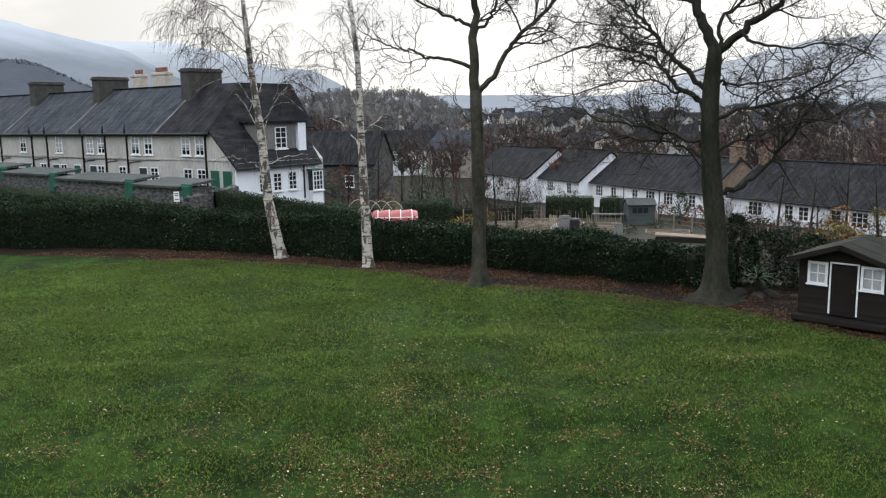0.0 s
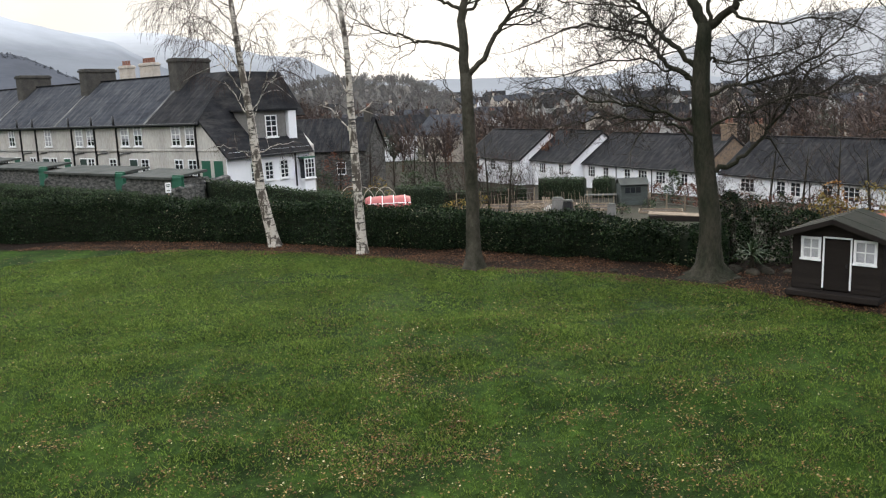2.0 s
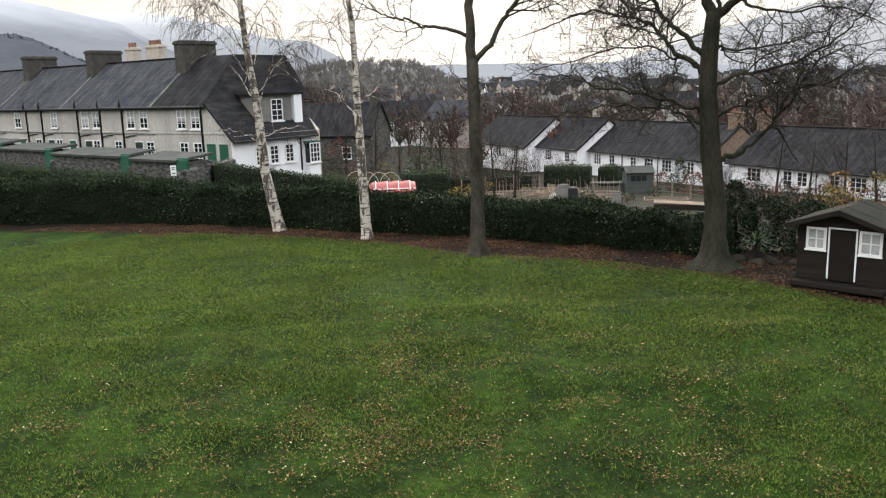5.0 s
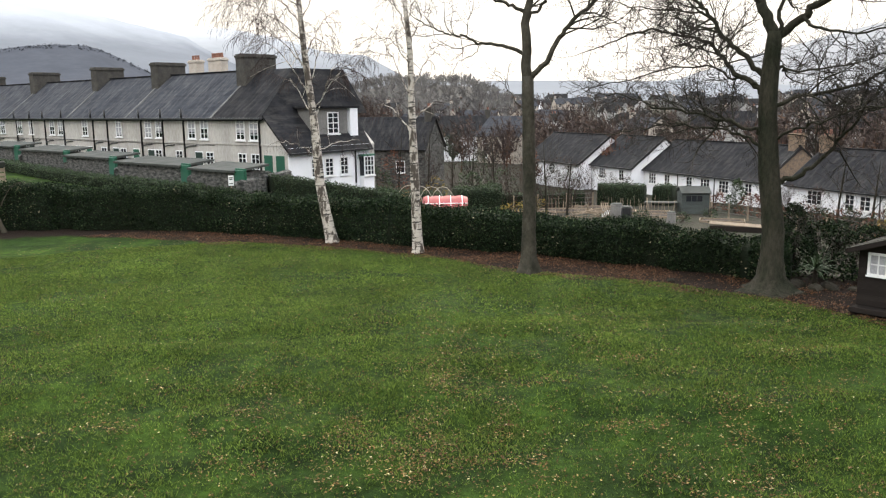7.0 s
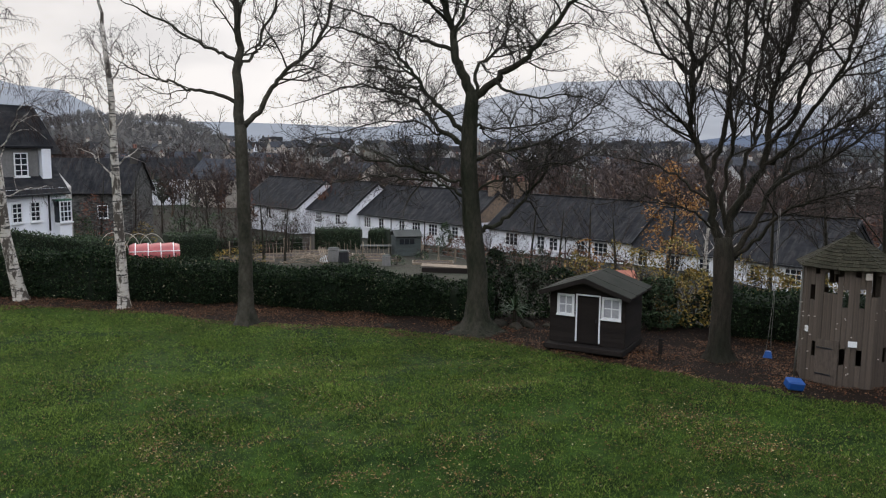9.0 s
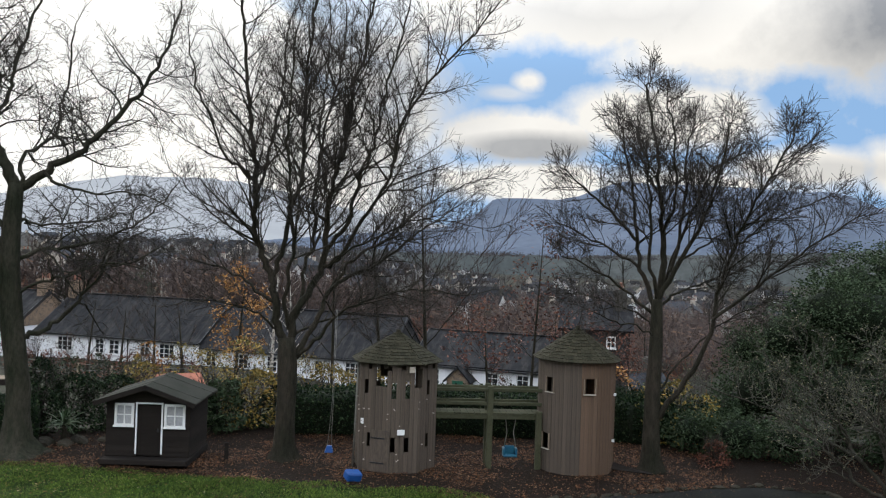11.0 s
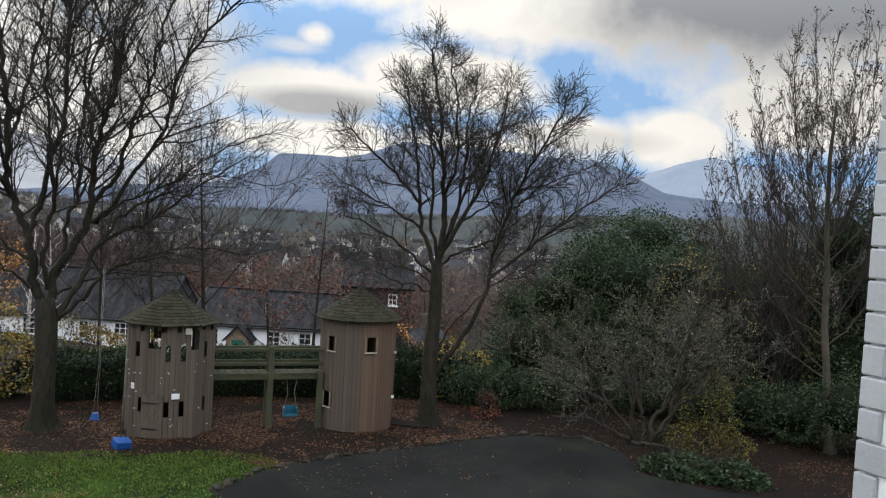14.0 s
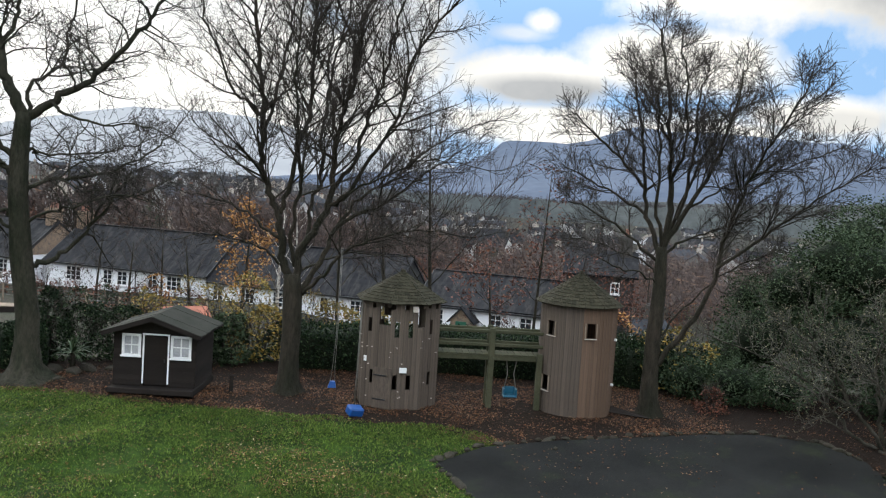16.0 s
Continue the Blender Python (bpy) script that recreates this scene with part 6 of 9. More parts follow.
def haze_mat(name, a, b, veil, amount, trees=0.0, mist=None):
    """Far slopes, haze painted as emission; mist: heights between which it whitens to cloud."""
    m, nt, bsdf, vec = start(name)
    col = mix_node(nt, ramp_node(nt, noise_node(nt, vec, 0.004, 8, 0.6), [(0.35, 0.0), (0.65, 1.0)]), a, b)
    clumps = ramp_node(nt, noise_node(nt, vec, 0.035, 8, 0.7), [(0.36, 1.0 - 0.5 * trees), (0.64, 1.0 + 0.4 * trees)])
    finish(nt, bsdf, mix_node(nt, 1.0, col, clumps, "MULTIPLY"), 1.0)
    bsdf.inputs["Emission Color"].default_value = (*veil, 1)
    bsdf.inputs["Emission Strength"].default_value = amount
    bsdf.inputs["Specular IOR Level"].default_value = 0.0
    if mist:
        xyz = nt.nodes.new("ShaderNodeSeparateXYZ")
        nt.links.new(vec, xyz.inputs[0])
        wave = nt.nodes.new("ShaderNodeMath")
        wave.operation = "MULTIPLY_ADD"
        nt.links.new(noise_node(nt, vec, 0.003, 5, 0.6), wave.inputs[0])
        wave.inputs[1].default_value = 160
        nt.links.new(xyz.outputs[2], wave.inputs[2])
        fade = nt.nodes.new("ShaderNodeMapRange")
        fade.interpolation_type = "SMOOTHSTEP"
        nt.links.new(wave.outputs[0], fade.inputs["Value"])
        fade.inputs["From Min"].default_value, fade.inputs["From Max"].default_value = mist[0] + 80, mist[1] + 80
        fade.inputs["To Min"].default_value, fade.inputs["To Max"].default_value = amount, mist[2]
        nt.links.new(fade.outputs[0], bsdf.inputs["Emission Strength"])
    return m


def ridge(name, label, profile, r0, r1, material, seed, rough=1.0):
    """A range of hills far off: bearing and height in degrees along its crest."""
    verts, faces = [], []
    b0, b1 = profile[0][0], profile[-1][0]
    n = int((b1 - b0) * 2.5)
    steps = 10
    for k in range(n + 1):
        b = b0 + (b1 - b0) * k / n
        top = along(profile, b)
        for s in range(steps + 1):
            u = s / steps
            r = r0 + (r1 - r0) * u
            fade = min(1.0, u * 3)
            z = 5 + (r1 * math.tan(radians(top)) - 5) * (u ** 1.15)
            z += rough * fade * r1 * 0.0035 * (noise.noise(Vector((b * 0.35, u * 3, seed))) + 0.5 * noise.noise(Vector((b * 1.1, u * 7, seed))) + 0.25 * noise.noise(Vector((b * 3.1, u * 9, seed))))
            a = radians(b)
            verts.append((r * math.sin(a), r * math.cos(a), z if s else -60))
        if k:
            for s in range(steps):
                i = (k - 1) * (steps + 1) + s
                faces.append((i, i + 1, i + steps + 2, i + steps + 1))
    tagged(new(name, mesh_of(name, verts, faces, material, True)), label, "hills", kind="structure")


# last colour and strength are the painted haze, stronger on the mistier fells
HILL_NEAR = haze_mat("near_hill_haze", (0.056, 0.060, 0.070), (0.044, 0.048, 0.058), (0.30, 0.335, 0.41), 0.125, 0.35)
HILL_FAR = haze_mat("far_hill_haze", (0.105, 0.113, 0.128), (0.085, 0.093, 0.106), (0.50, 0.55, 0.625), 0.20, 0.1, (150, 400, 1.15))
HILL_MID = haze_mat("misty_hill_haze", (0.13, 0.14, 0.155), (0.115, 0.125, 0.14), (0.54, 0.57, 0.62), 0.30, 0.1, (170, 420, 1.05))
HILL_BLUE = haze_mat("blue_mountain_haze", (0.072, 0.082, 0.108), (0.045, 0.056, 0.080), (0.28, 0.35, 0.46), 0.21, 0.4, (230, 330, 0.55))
# lighter base colour and veil give this one its sunlit paleness
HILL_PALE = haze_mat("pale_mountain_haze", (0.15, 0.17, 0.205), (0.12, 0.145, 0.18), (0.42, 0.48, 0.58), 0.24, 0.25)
NEAR_CREST = [(-70, 3.2), (-48, 3.4), (-38, 3.4), (-33.8, 3.7), (-32.5, 3.95), (-31.4, 4.1), (-29.6, 4.15), (-28.4, 4.1), (-27.5, 3.85), (-26.6, 3.4), (-25.9, 3.05), (-25.0, 2.6), (-24.2, 2.1), (-22, 1.2), (-18, 0.5), (-14, 0.2)]
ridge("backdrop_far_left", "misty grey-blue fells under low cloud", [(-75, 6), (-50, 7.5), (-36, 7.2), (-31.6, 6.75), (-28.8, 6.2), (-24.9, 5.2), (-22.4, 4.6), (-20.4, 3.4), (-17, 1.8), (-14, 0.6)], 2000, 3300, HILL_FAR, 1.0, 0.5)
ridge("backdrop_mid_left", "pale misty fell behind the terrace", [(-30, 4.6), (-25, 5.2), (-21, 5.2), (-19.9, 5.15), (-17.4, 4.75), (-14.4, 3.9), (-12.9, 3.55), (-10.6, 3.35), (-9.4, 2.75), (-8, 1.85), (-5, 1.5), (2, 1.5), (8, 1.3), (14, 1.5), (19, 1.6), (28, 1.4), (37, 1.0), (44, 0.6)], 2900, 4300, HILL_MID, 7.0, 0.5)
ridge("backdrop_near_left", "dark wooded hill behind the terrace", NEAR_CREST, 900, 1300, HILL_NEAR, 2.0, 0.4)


CREST_TREE = island_mat("crest_trees", [(0.0, (0.060, 0.063, 0.072)), (0.6, (0.068, 0.071, 0.080)), (1.0, (0.078, 0.080, 0.088))], 0.95, 0.02, 0.0)


def crest_woods():
    """Bare trees along the crest of the dark hill, uneven against the mist."""
    rng = random.Random(17)
    verts, faces = [], []
    for _ in range(620):
        b = rng.uniform(-40, -23)
        u = 0.93 + 0.07 * rng.random()
        r = 900 + 400 * u
        z = 5 + (1300 * math.tan(radians(along(NEAR_CREST, b))) - 5) * u ** 1.15
        twig_tree(verts, faces, r * math.sin(radians(b)), r * math.cos(radians(b)), z - 6, rng.uniform(6, 10), rng, 60, 4.5)
    tagged(new("crest_woods", mesh_of("crest_woods", verts, faces, CREST_TREE)), "bare woodland along the crest of the dark hill", "trees", kind="stuff")


crest_woods()
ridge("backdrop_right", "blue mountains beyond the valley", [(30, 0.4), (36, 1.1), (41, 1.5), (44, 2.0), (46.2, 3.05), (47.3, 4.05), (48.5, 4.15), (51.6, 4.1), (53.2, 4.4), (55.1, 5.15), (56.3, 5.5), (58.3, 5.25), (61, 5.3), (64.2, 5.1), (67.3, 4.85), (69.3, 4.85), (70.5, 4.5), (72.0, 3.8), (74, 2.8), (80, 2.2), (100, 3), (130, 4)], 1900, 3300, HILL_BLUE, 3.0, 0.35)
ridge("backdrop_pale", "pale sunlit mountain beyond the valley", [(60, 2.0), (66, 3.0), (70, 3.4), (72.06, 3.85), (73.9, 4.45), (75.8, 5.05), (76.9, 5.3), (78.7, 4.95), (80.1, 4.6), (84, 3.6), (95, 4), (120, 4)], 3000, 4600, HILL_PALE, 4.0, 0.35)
# the mist on these fells is emission in the material as well
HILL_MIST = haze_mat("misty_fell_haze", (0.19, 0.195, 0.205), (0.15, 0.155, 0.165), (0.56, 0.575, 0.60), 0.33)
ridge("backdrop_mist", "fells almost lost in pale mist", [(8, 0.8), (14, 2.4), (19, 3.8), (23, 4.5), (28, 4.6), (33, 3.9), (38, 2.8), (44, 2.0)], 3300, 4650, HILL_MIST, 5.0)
# a weaker glow paints the haze on the nearer slopes
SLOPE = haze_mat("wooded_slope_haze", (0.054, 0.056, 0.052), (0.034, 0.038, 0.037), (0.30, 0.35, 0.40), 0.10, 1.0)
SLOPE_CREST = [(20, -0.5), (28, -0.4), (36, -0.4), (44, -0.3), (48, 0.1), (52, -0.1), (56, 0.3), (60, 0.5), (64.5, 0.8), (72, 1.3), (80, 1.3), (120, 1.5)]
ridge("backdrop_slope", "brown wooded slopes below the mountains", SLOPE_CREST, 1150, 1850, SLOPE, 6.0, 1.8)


# greyed browns, with the haze over the slopes put into the colour
SLOPE_TREE = island_mat("slope_trees", [(0.0, (0.045, 0.046, 0.050)), (0.6, (0.062, 0.058, 0.060)), (1.0, (0.088, 0.074, 0.068))], 0.95, 0.02, 0.0)


def slope_woods():
    """Bare woods on the brown slopes below the mountains."""
    rng = random.Random(18)
    verts, faces = [], []
    while len(verts) < 260000:
        b = rng.uniform(26, 82)
        u = rng.uniform(0.06, 0.75)
        r = 1150 + 700 * u
        if noise.noise(Vector((b * 0.5, u * 6, 4.0))) < rng.uniform(-0.5, 0.2):
            continue
        z = 5 + (1850 * math.tan(radians(along(SLOPE_CREST, b))) - 5) * u ** 1.15
        twig_tree(verts, faces, r * math.sin(radians(b)), r * math.cos(radians(b)), z - 5, rng.uniform(8, 15), rng, 30, 5.5)
    tagged(new("slope_woods", mesh_of("slope_woods", verts, faces, SLOPE_TREE)), "hazy bare woods on the slopes below the mountains", "trees", kind="stuff")


slope_woods()

# ---------------------------------------------------------------- hedges and shrubs
def leafy_hedge(name, label, line, half, top, seed, per, leaf, leaf_mat, body_mat, m=None, z_of=land, wob=0.12, flecks=0):
    """A clipped hedge along a line of (x, y): a core coloured as inner shade under many leaves."""
    rng = random.Random(seed)
    pts = [Vector(p) for p in line]
    t = thing(name, Matrix.Identity(4), label, "hedge")
    lens = [(pts[i + 1] - pts[i]).length for i in range(len(pts) - 1)]
    total = sum(lens)

    def spot(s):
        for i, l in enumerate(lens):
            if s <= l or i == len(lens) - 1:
                d = (pts[i + 1] - pts[i]).normalized()
                return pts[i] + d * s, Vector((-d.y, d.x))
            s -= l

    def skin(s, v):
        """Point of the surface: v runs from the foot up the front, over the top, down the back."""
        q, n = spot(s)
        h = top(q.x, q.y) if callable(top) else top
        k = 1 + wob * 1.8 * noise.noise(Vector((q.x * 0.8, q.y * 0.8, v * 1.5 + seed)))
        arc = [(-1, 0), (-1.06, h * 0.35), (-1.0, h * 0.8), (-0.8, h * 0.97), (0, h), (0.8, h * 0.97), (1, h * 0.8), (1.05, h * 0.35), (1, 0)]
        u = v * 8
        i = min(int(u), 7)
        a = arc[i][0] + (arc[i + 1][0] - arc[i][0]) * (u - i)
        z = arc[i][1] + (arc[i + 1][1] - arc[i][1]) * (u - i)
        z += wob * noise.noise(Vector((q.x * 0.9, q.y * 0.9, seed + 5))) * min(1, z)
        c = q + n * (-a) * half * k * -1
        return Vector((c.x, c.y, z_of(q.x, q.y) + z))

    n = max(4, int(total / 0.5))
    verts, faces = [], []
    for i in range(n + 1):
        q, nn = spot(total * i / n)
        for k in range(9):
            p = skin(total * i / n, k / 8)
            c = Vector((q.x, q.y, p.z))
            f = c + (p - c) * 0.93
            verts.append((f.x, f.y, p.z - (0.07 if 0 < k < 8 else 0.2)))
    for i in range(n):
        for k in range(8):
            a = i * 9 + k
            faces.append((a, a + 9, a + 10, a + 1))
    faces += [tuple(range(9)), tuple(range(n * 9 + 8, n * 9 - 1, -1))]
    # solid fill whose near-black colour stands for the shade inside the hedge
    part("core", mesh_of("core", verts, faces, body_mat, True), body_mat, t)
    lv, lf = [], []
    hh = top(pts[0].x, pts[0].y) if callable(top) else top
    count = int(total * (hh * 2 + half * 2) * per)
    for _ in range(count):
        s, v = rng.uniform(0, total), rng.random()
        p = skin(s, v)
        q, nn = spot(s)
        out = (p - Vector((q.x, q.y, p.z - 0.5))).normalized()
        p = p + out * rng.gauss(0.01, 0.07)
        a = (out * rng.uniform(-0.2, 0.9) + Vector((rng.uniform(-1, 1), rng.uniform(-1, 1), rng.uniform(-0.6, 0.9)))).normalized()
        b = (Matrix.Rotation(rng.uniform(0, 6.28), 3, a) @ a.orthogonal().normalized())
        ln = leaf * rng.uniform(0.7, 1.3)
        b = b * ln * 0.42
        a = a * ln
        i = len(lv)
        lv += [p - a * 0.3, p + a * 0.25 - b, p + a, p + a * 0.25 + b]
        lf += [(i, i + 1, i + 2), (i, i + 2, i + 3)]
    tagged(part("leaves", mesh_of("leaves", lv, lf, leaf_mat), leaf_mat, t), kind="stuff")
    if flecks:
        spots = []
        while len(spots) < flecks:
            s = rng.uniform(0, total)
            p = skin(s, rng.uniform(0.02, 0.62))
            if noise.noise(p * 0.55 + Vector((3, 0, 0))) > rng.uniform(0.0, 0.5):
                spots.append(p)
        tagged(part("pale_leaves", leaf_cloud(spots, leaf * 0.7, rng, GREY_LEAF, "pale_leaves", 0.07), GREY_LEAF, t, "scattered dull yellowing leaves"), kind="stuff")
    return t


def polar(b, r):
    return (r * math.sin(radians(b)), r * math.cos(radians(b)))


def hedge_top(x, y):
    b = math.degrees(math.atan2(x, y))
    return along([(-45, 1.85), (-33, 1.74), (-29.8, 1.64), (-24.6, 1.54), (-20, 1.42), (-13, 1.37), (-9.4, 1.32), (-5.4, 1.26), (2.5, 1.14), (10, 1.02), (16, 1.05), (30, 1.2)], b)


HEDGE_LINE = [polar(b, along(EDGE, b) + 0.75) for b in (-46, -42, -38, -34, -30.7, -26, -21, -16, -12, -8.7, -4, 0, 4, 8, 12, 15.5, 18)]
leafy_hedge("laurel_hedge", "long clipped dark green laurel hedge along the lawn", HEDGE_LINE, 0.7, hedge_top, 3, 540, 0.062, HEDGE_LEAF, HEDGE_BODY, wob=0.30, flecks=1500)
BACK_LINE = [polar(b, along(EDGE, b) + 1.1) for b in (33, 37, 41, 45, 49, 53, 57, 60)]
leafy_hedge("dark_hedge", "dark green hedge behind the play towers", BACK_LINE, 0.8, 1.12, 4, 480, 0.062, HEDGE_LEAF, HEDGE_BODY)


def shrub(name, label, x, y, w, d, h, seed, mats, leaf, count, stems=14, twig=TWIG, z0=0.0, category="shrub", shape=0.6, group="", leaf_name="leaves"):
    """A loose bush: stems that fork and an uneven crown of leaves."""
    rng = random.Random(seed)
    m = turned(x, y)
    m.translation.z += z0
    t = thing(name, m, label, category, group)
    w_ = Wood(seed)
    p = dict(levels=2, wiggle=0.3, lift=0.1, droop=0.3, tip=0.005, fine=2, dense=(2.3, 3.2), angle=(20, 60), up=0.2, shrink=0.45, cap=0.9)
    tips = []
    for i in range(stems):
        a, o = rng.uniform(0, 6.283), rng.uniform(0.2, 1.0)
        tx, ty = math.cos(a) * o * w / 2, math.sin(a) * o * d / 2
        tz = h * (1 - 0.45 * o * o) * rng.uniform(0.8, 1.05)
        b = Vector((tx * 0.15, ty * 0.15, -0.1))
        w_.limb([b, (tx * 0.5, ty * 0.5, tz * 0.5), (tx * 0.9, ty * 0.9, tz * 0.92)], 0.012 + 0.012 * h / 2, 0.006, p, 0)
    tagged(part("branching", mesh_of("branching", *w_.stout, twig, True), twig, t), kind="stuff")
    if w_.fine[0]:
        tagged(part("twig_mass", mesh_of("twig_mass", *w_.fine, twig, True), twig, t), kind="stuff")
    if count:
        spots = []
        while len(spots) < count:
            a, u = rng.uniform(0, 6.283), rng.uniform(-0.1, 1)
            rr = rng.uniform(0.55, 1.0) ** 0.5
            k = math.sqrt(max(0, 1 - max(u, 0) ** 2)) * rr
            q = Vector((math.cos(a) * k * w / 2, math.sin(a) * k * d / 2, (0.08 + 0.92 * max(u, 0.0)) * h * (0.85 + 0.15 * rr)))
            g = noise.noise(q * (2.4 / max(h, 1)) * 1.6 + Vector((seed, 0, 0)))
            if g > rng.uniform(-0.55, 0.25) * shape:
                spots.append(q * (1 + 0.18 * g))
        tagged(part(leaf_name, leaf_cloud(spots, leaf, rng, mats, leaf_name, leaf * 0.8), mats, t), kind="stuff")
    return t


# ---------------------------------------------------------------- playhouse
def playhouse():
    m = pose(7.62, 18.93, 0.0, 0, 0, -42.5) @ Matrix.Diagonal((1.03, 1, 1, 1))
    t = thing("playhouse", m, "dark brown wooden playhouse with white windows and felt roof", "playhouse")
    W, DP, E, A = 1.87, 1.5, 1.53, 1.86
    part("base", boxed(-0.02, W + 0.04, -0.28, DP + 0.04, 0.02, 0.17, 0.01), BROWN_WOOD, t)
    part("porch_board", boxed(-0.03, W + 0.05, -0.34, -0.282, 0.06, 0.18, 0.01), BROWN_WOOD, t)
    # walls with real openings, front in pieces round door and windows
    for x0, x1, z0, z1 in ((0, 0.23, 0.17, E), (0.23, 0.58, 0.17, 0.92), (0.58, 0.68, 0.17, E), (1.25, 1.34, 0.17, E), (1.34, 1.73, 0.17, 0.90), (1.73, W, 0.17, E), (0.23, 0.58, 1.37, E), (1.34, 1.73, 1.37, E), (0.68, 1.25, 1.44, E)):
        part("front_panel", boxed(x0, x1, 0, 0.04, z0, z1), BROWN_WOOD, t)
    part("side_wall", boxed(0, 0.04, 0.04, DP, 0.17, E), BROWN_WOOD, t)
    part("side_wall", boxed(W - 0.04, W, 0.04, DP, 0.17, E), BROWN_WOOD, t)
    part("back_wall", boxed(0, W, DP, DP + 0.04, 0.17, E), BROWN_WOOD, t)
    for y in (-0.001, DP + 0.005):
        part("gable", solid([(0, y, E), (W, y, E), (W / 2, y, A - 0.04), (0, y + 0.035, E), (W, y + 0.035, E), (W / 2, y + 0.035, A - 0.04)],
                            [(0, 1, 2), (5, 4, 3), (0, 3, 4, 1), (1, 4, 5, 2), (2, 5, 3, 0)]), BROWN_WOOD, t)
    # weatherboards as thin lapped strips
    for i in range(10):
        z = 0.19 + i * 0.122
        for x0, x1 in ((0, 0.17), (1.79, W)) if 0.82 < z < 1.36 else ((0, 0.64), (1.29, W)):
            b = part("weatherboard", slab([(x0, -0.016, z), (x1, -0.016, z), (x1, -0.004, z + 0.115), (x0, -0.004, z + 0.115)], 0.008), BROWN_WOOD, t)
        b = part("weatherboard", slab([(W + 0.016, 0.0, z), (W + 0.016, DP, z), (W + 0.004, DP, z + 0.115), (W + 0.004, 0.0, z + 0.115)], 0.008), BROWN_WOOD, t)
    for x0, x1, z0, z1 in ((0.19, 0.62, 0.88, 1.41), (1.30, 1.77, 0.86, 1.41)):
        bm = bmesh.new()
        f = 0.055
        box(bm, x0, x1, -0.035, 0.0, z0, z0 + f, 0.004)
        box(bm, x0, x1, -0.035, 0.0, z1 - f, z1, 0.004)
        box(bm, x0, x0 + f, -0.034, 0.0, z0 + f, z1 - f)
        box(bm, x1 - f, x1, -0.034, 0.0, z0 + f, z1 - f)
        box(bm, (x0 + x1) / 2 - 0.012, (x0 + x1) / 2 + 0.012, -0.025, 0.0, z0 + f, z1 - f)
        box(bm, x0 + f, x1 - f, -0.023, -0.002, (z0 + z1) / 2 - 0.012, (z0 + z1) / 2 + 0.012)
        w = part("window", bm, WHITE_PAINT, t, "white four-pane window")
        part("pane", boxed(x0 + f, x1 - f, 0.004, 0.010, z0 + f, z1 - f), NET, w, "netted pane")
        part("sill", boxed(x0 - 0.02, x1 + 0.02, -0.06, -0.036, z0 - 0.02, z0 + 0.02, 0.004), WHITE_PAINT, w)
    d = part("door", boxed(0.70, 1.23, 0.006, 0.035, 0.2, 1.36, 0.004), BROWN_WOOD, t, "dark brown plank door")
    part("door_trim", boxed(0.66, 0.695, -0.03, 0.0, 0.24, 1.40, 0.003), WHITE_PAINT, d)
    part("door_trim", boxed(1.235, 1.27, -0.03, 0.0, 0.24, 1.40, 0.003), WHITE_PAINT, d)
    part("door_head", boxed(0.66, 1.27, -0.032, 0.0, 1.40, 1.435, 0.003), WHITE_PAINT, d)
    part("handle", boxed(1.15, 1.18, -0.02, 0.005, 0.75, 0.83, 0.004), BLACK_PAINT, d)
    k = (A - E) / (W / 2)
    for s in (-1, 1):
        xo = W / 2 + s * (W / 2 + 0.2)
        zo = A - k * (W / 2 + 0.2)
        y0, y1 = -0.30, DP + 0.2
        steps = 4
        for i in range(steps):
            ya, yb = y0 + (y1 - y0) * i / steps, y0 + (y1 - y0) * (i + 1) / steps + (0.03 if i < steps - 1 else 0)
            up_ = 0.006 * (i % 2)
            part("felt_strip", slab([(W / 2, ya, A + 0.03 + up_), (xo, ya, zo + 0.03 + up_), (xo, yb, zo + 0.03 + up_), (W / 2, yb, A + 0.03 + up_)], 0.02), FELT, t)
        part("roof_board", slab([(W / 2, y0, A), (xo, y0, zo), (xo, y1, zo), (W / 2, y1, A)], 0.025), BROWN_WOOD, t)
        part("barge_board", slab([(W / 2, y0 - 0.03, A + 0.02), (xo, y0 - 0.03, zo + 0.02), (xo, y0 - 0.004, zo + 0.02), (W / 2, y0 - 0.004, A + 0.02)], 0.10), BROWN_WOOD, t)


playhouse()

# ---------------------------------------------------------------- play towers
BOARD = {}


def board_mesh(material):
    if material.name not in BOARD:
        bm = boxed(-0.5, 0.5, 0.0, 1.0, 0.0, 1.0, 0.0)
        me = bpy.data.meshes.new("board")
        bm.to_mesh(me)
        bm.free()
        me.materials.append(material)
        BOARD[material.name] = me
    return BOARD[material.name]


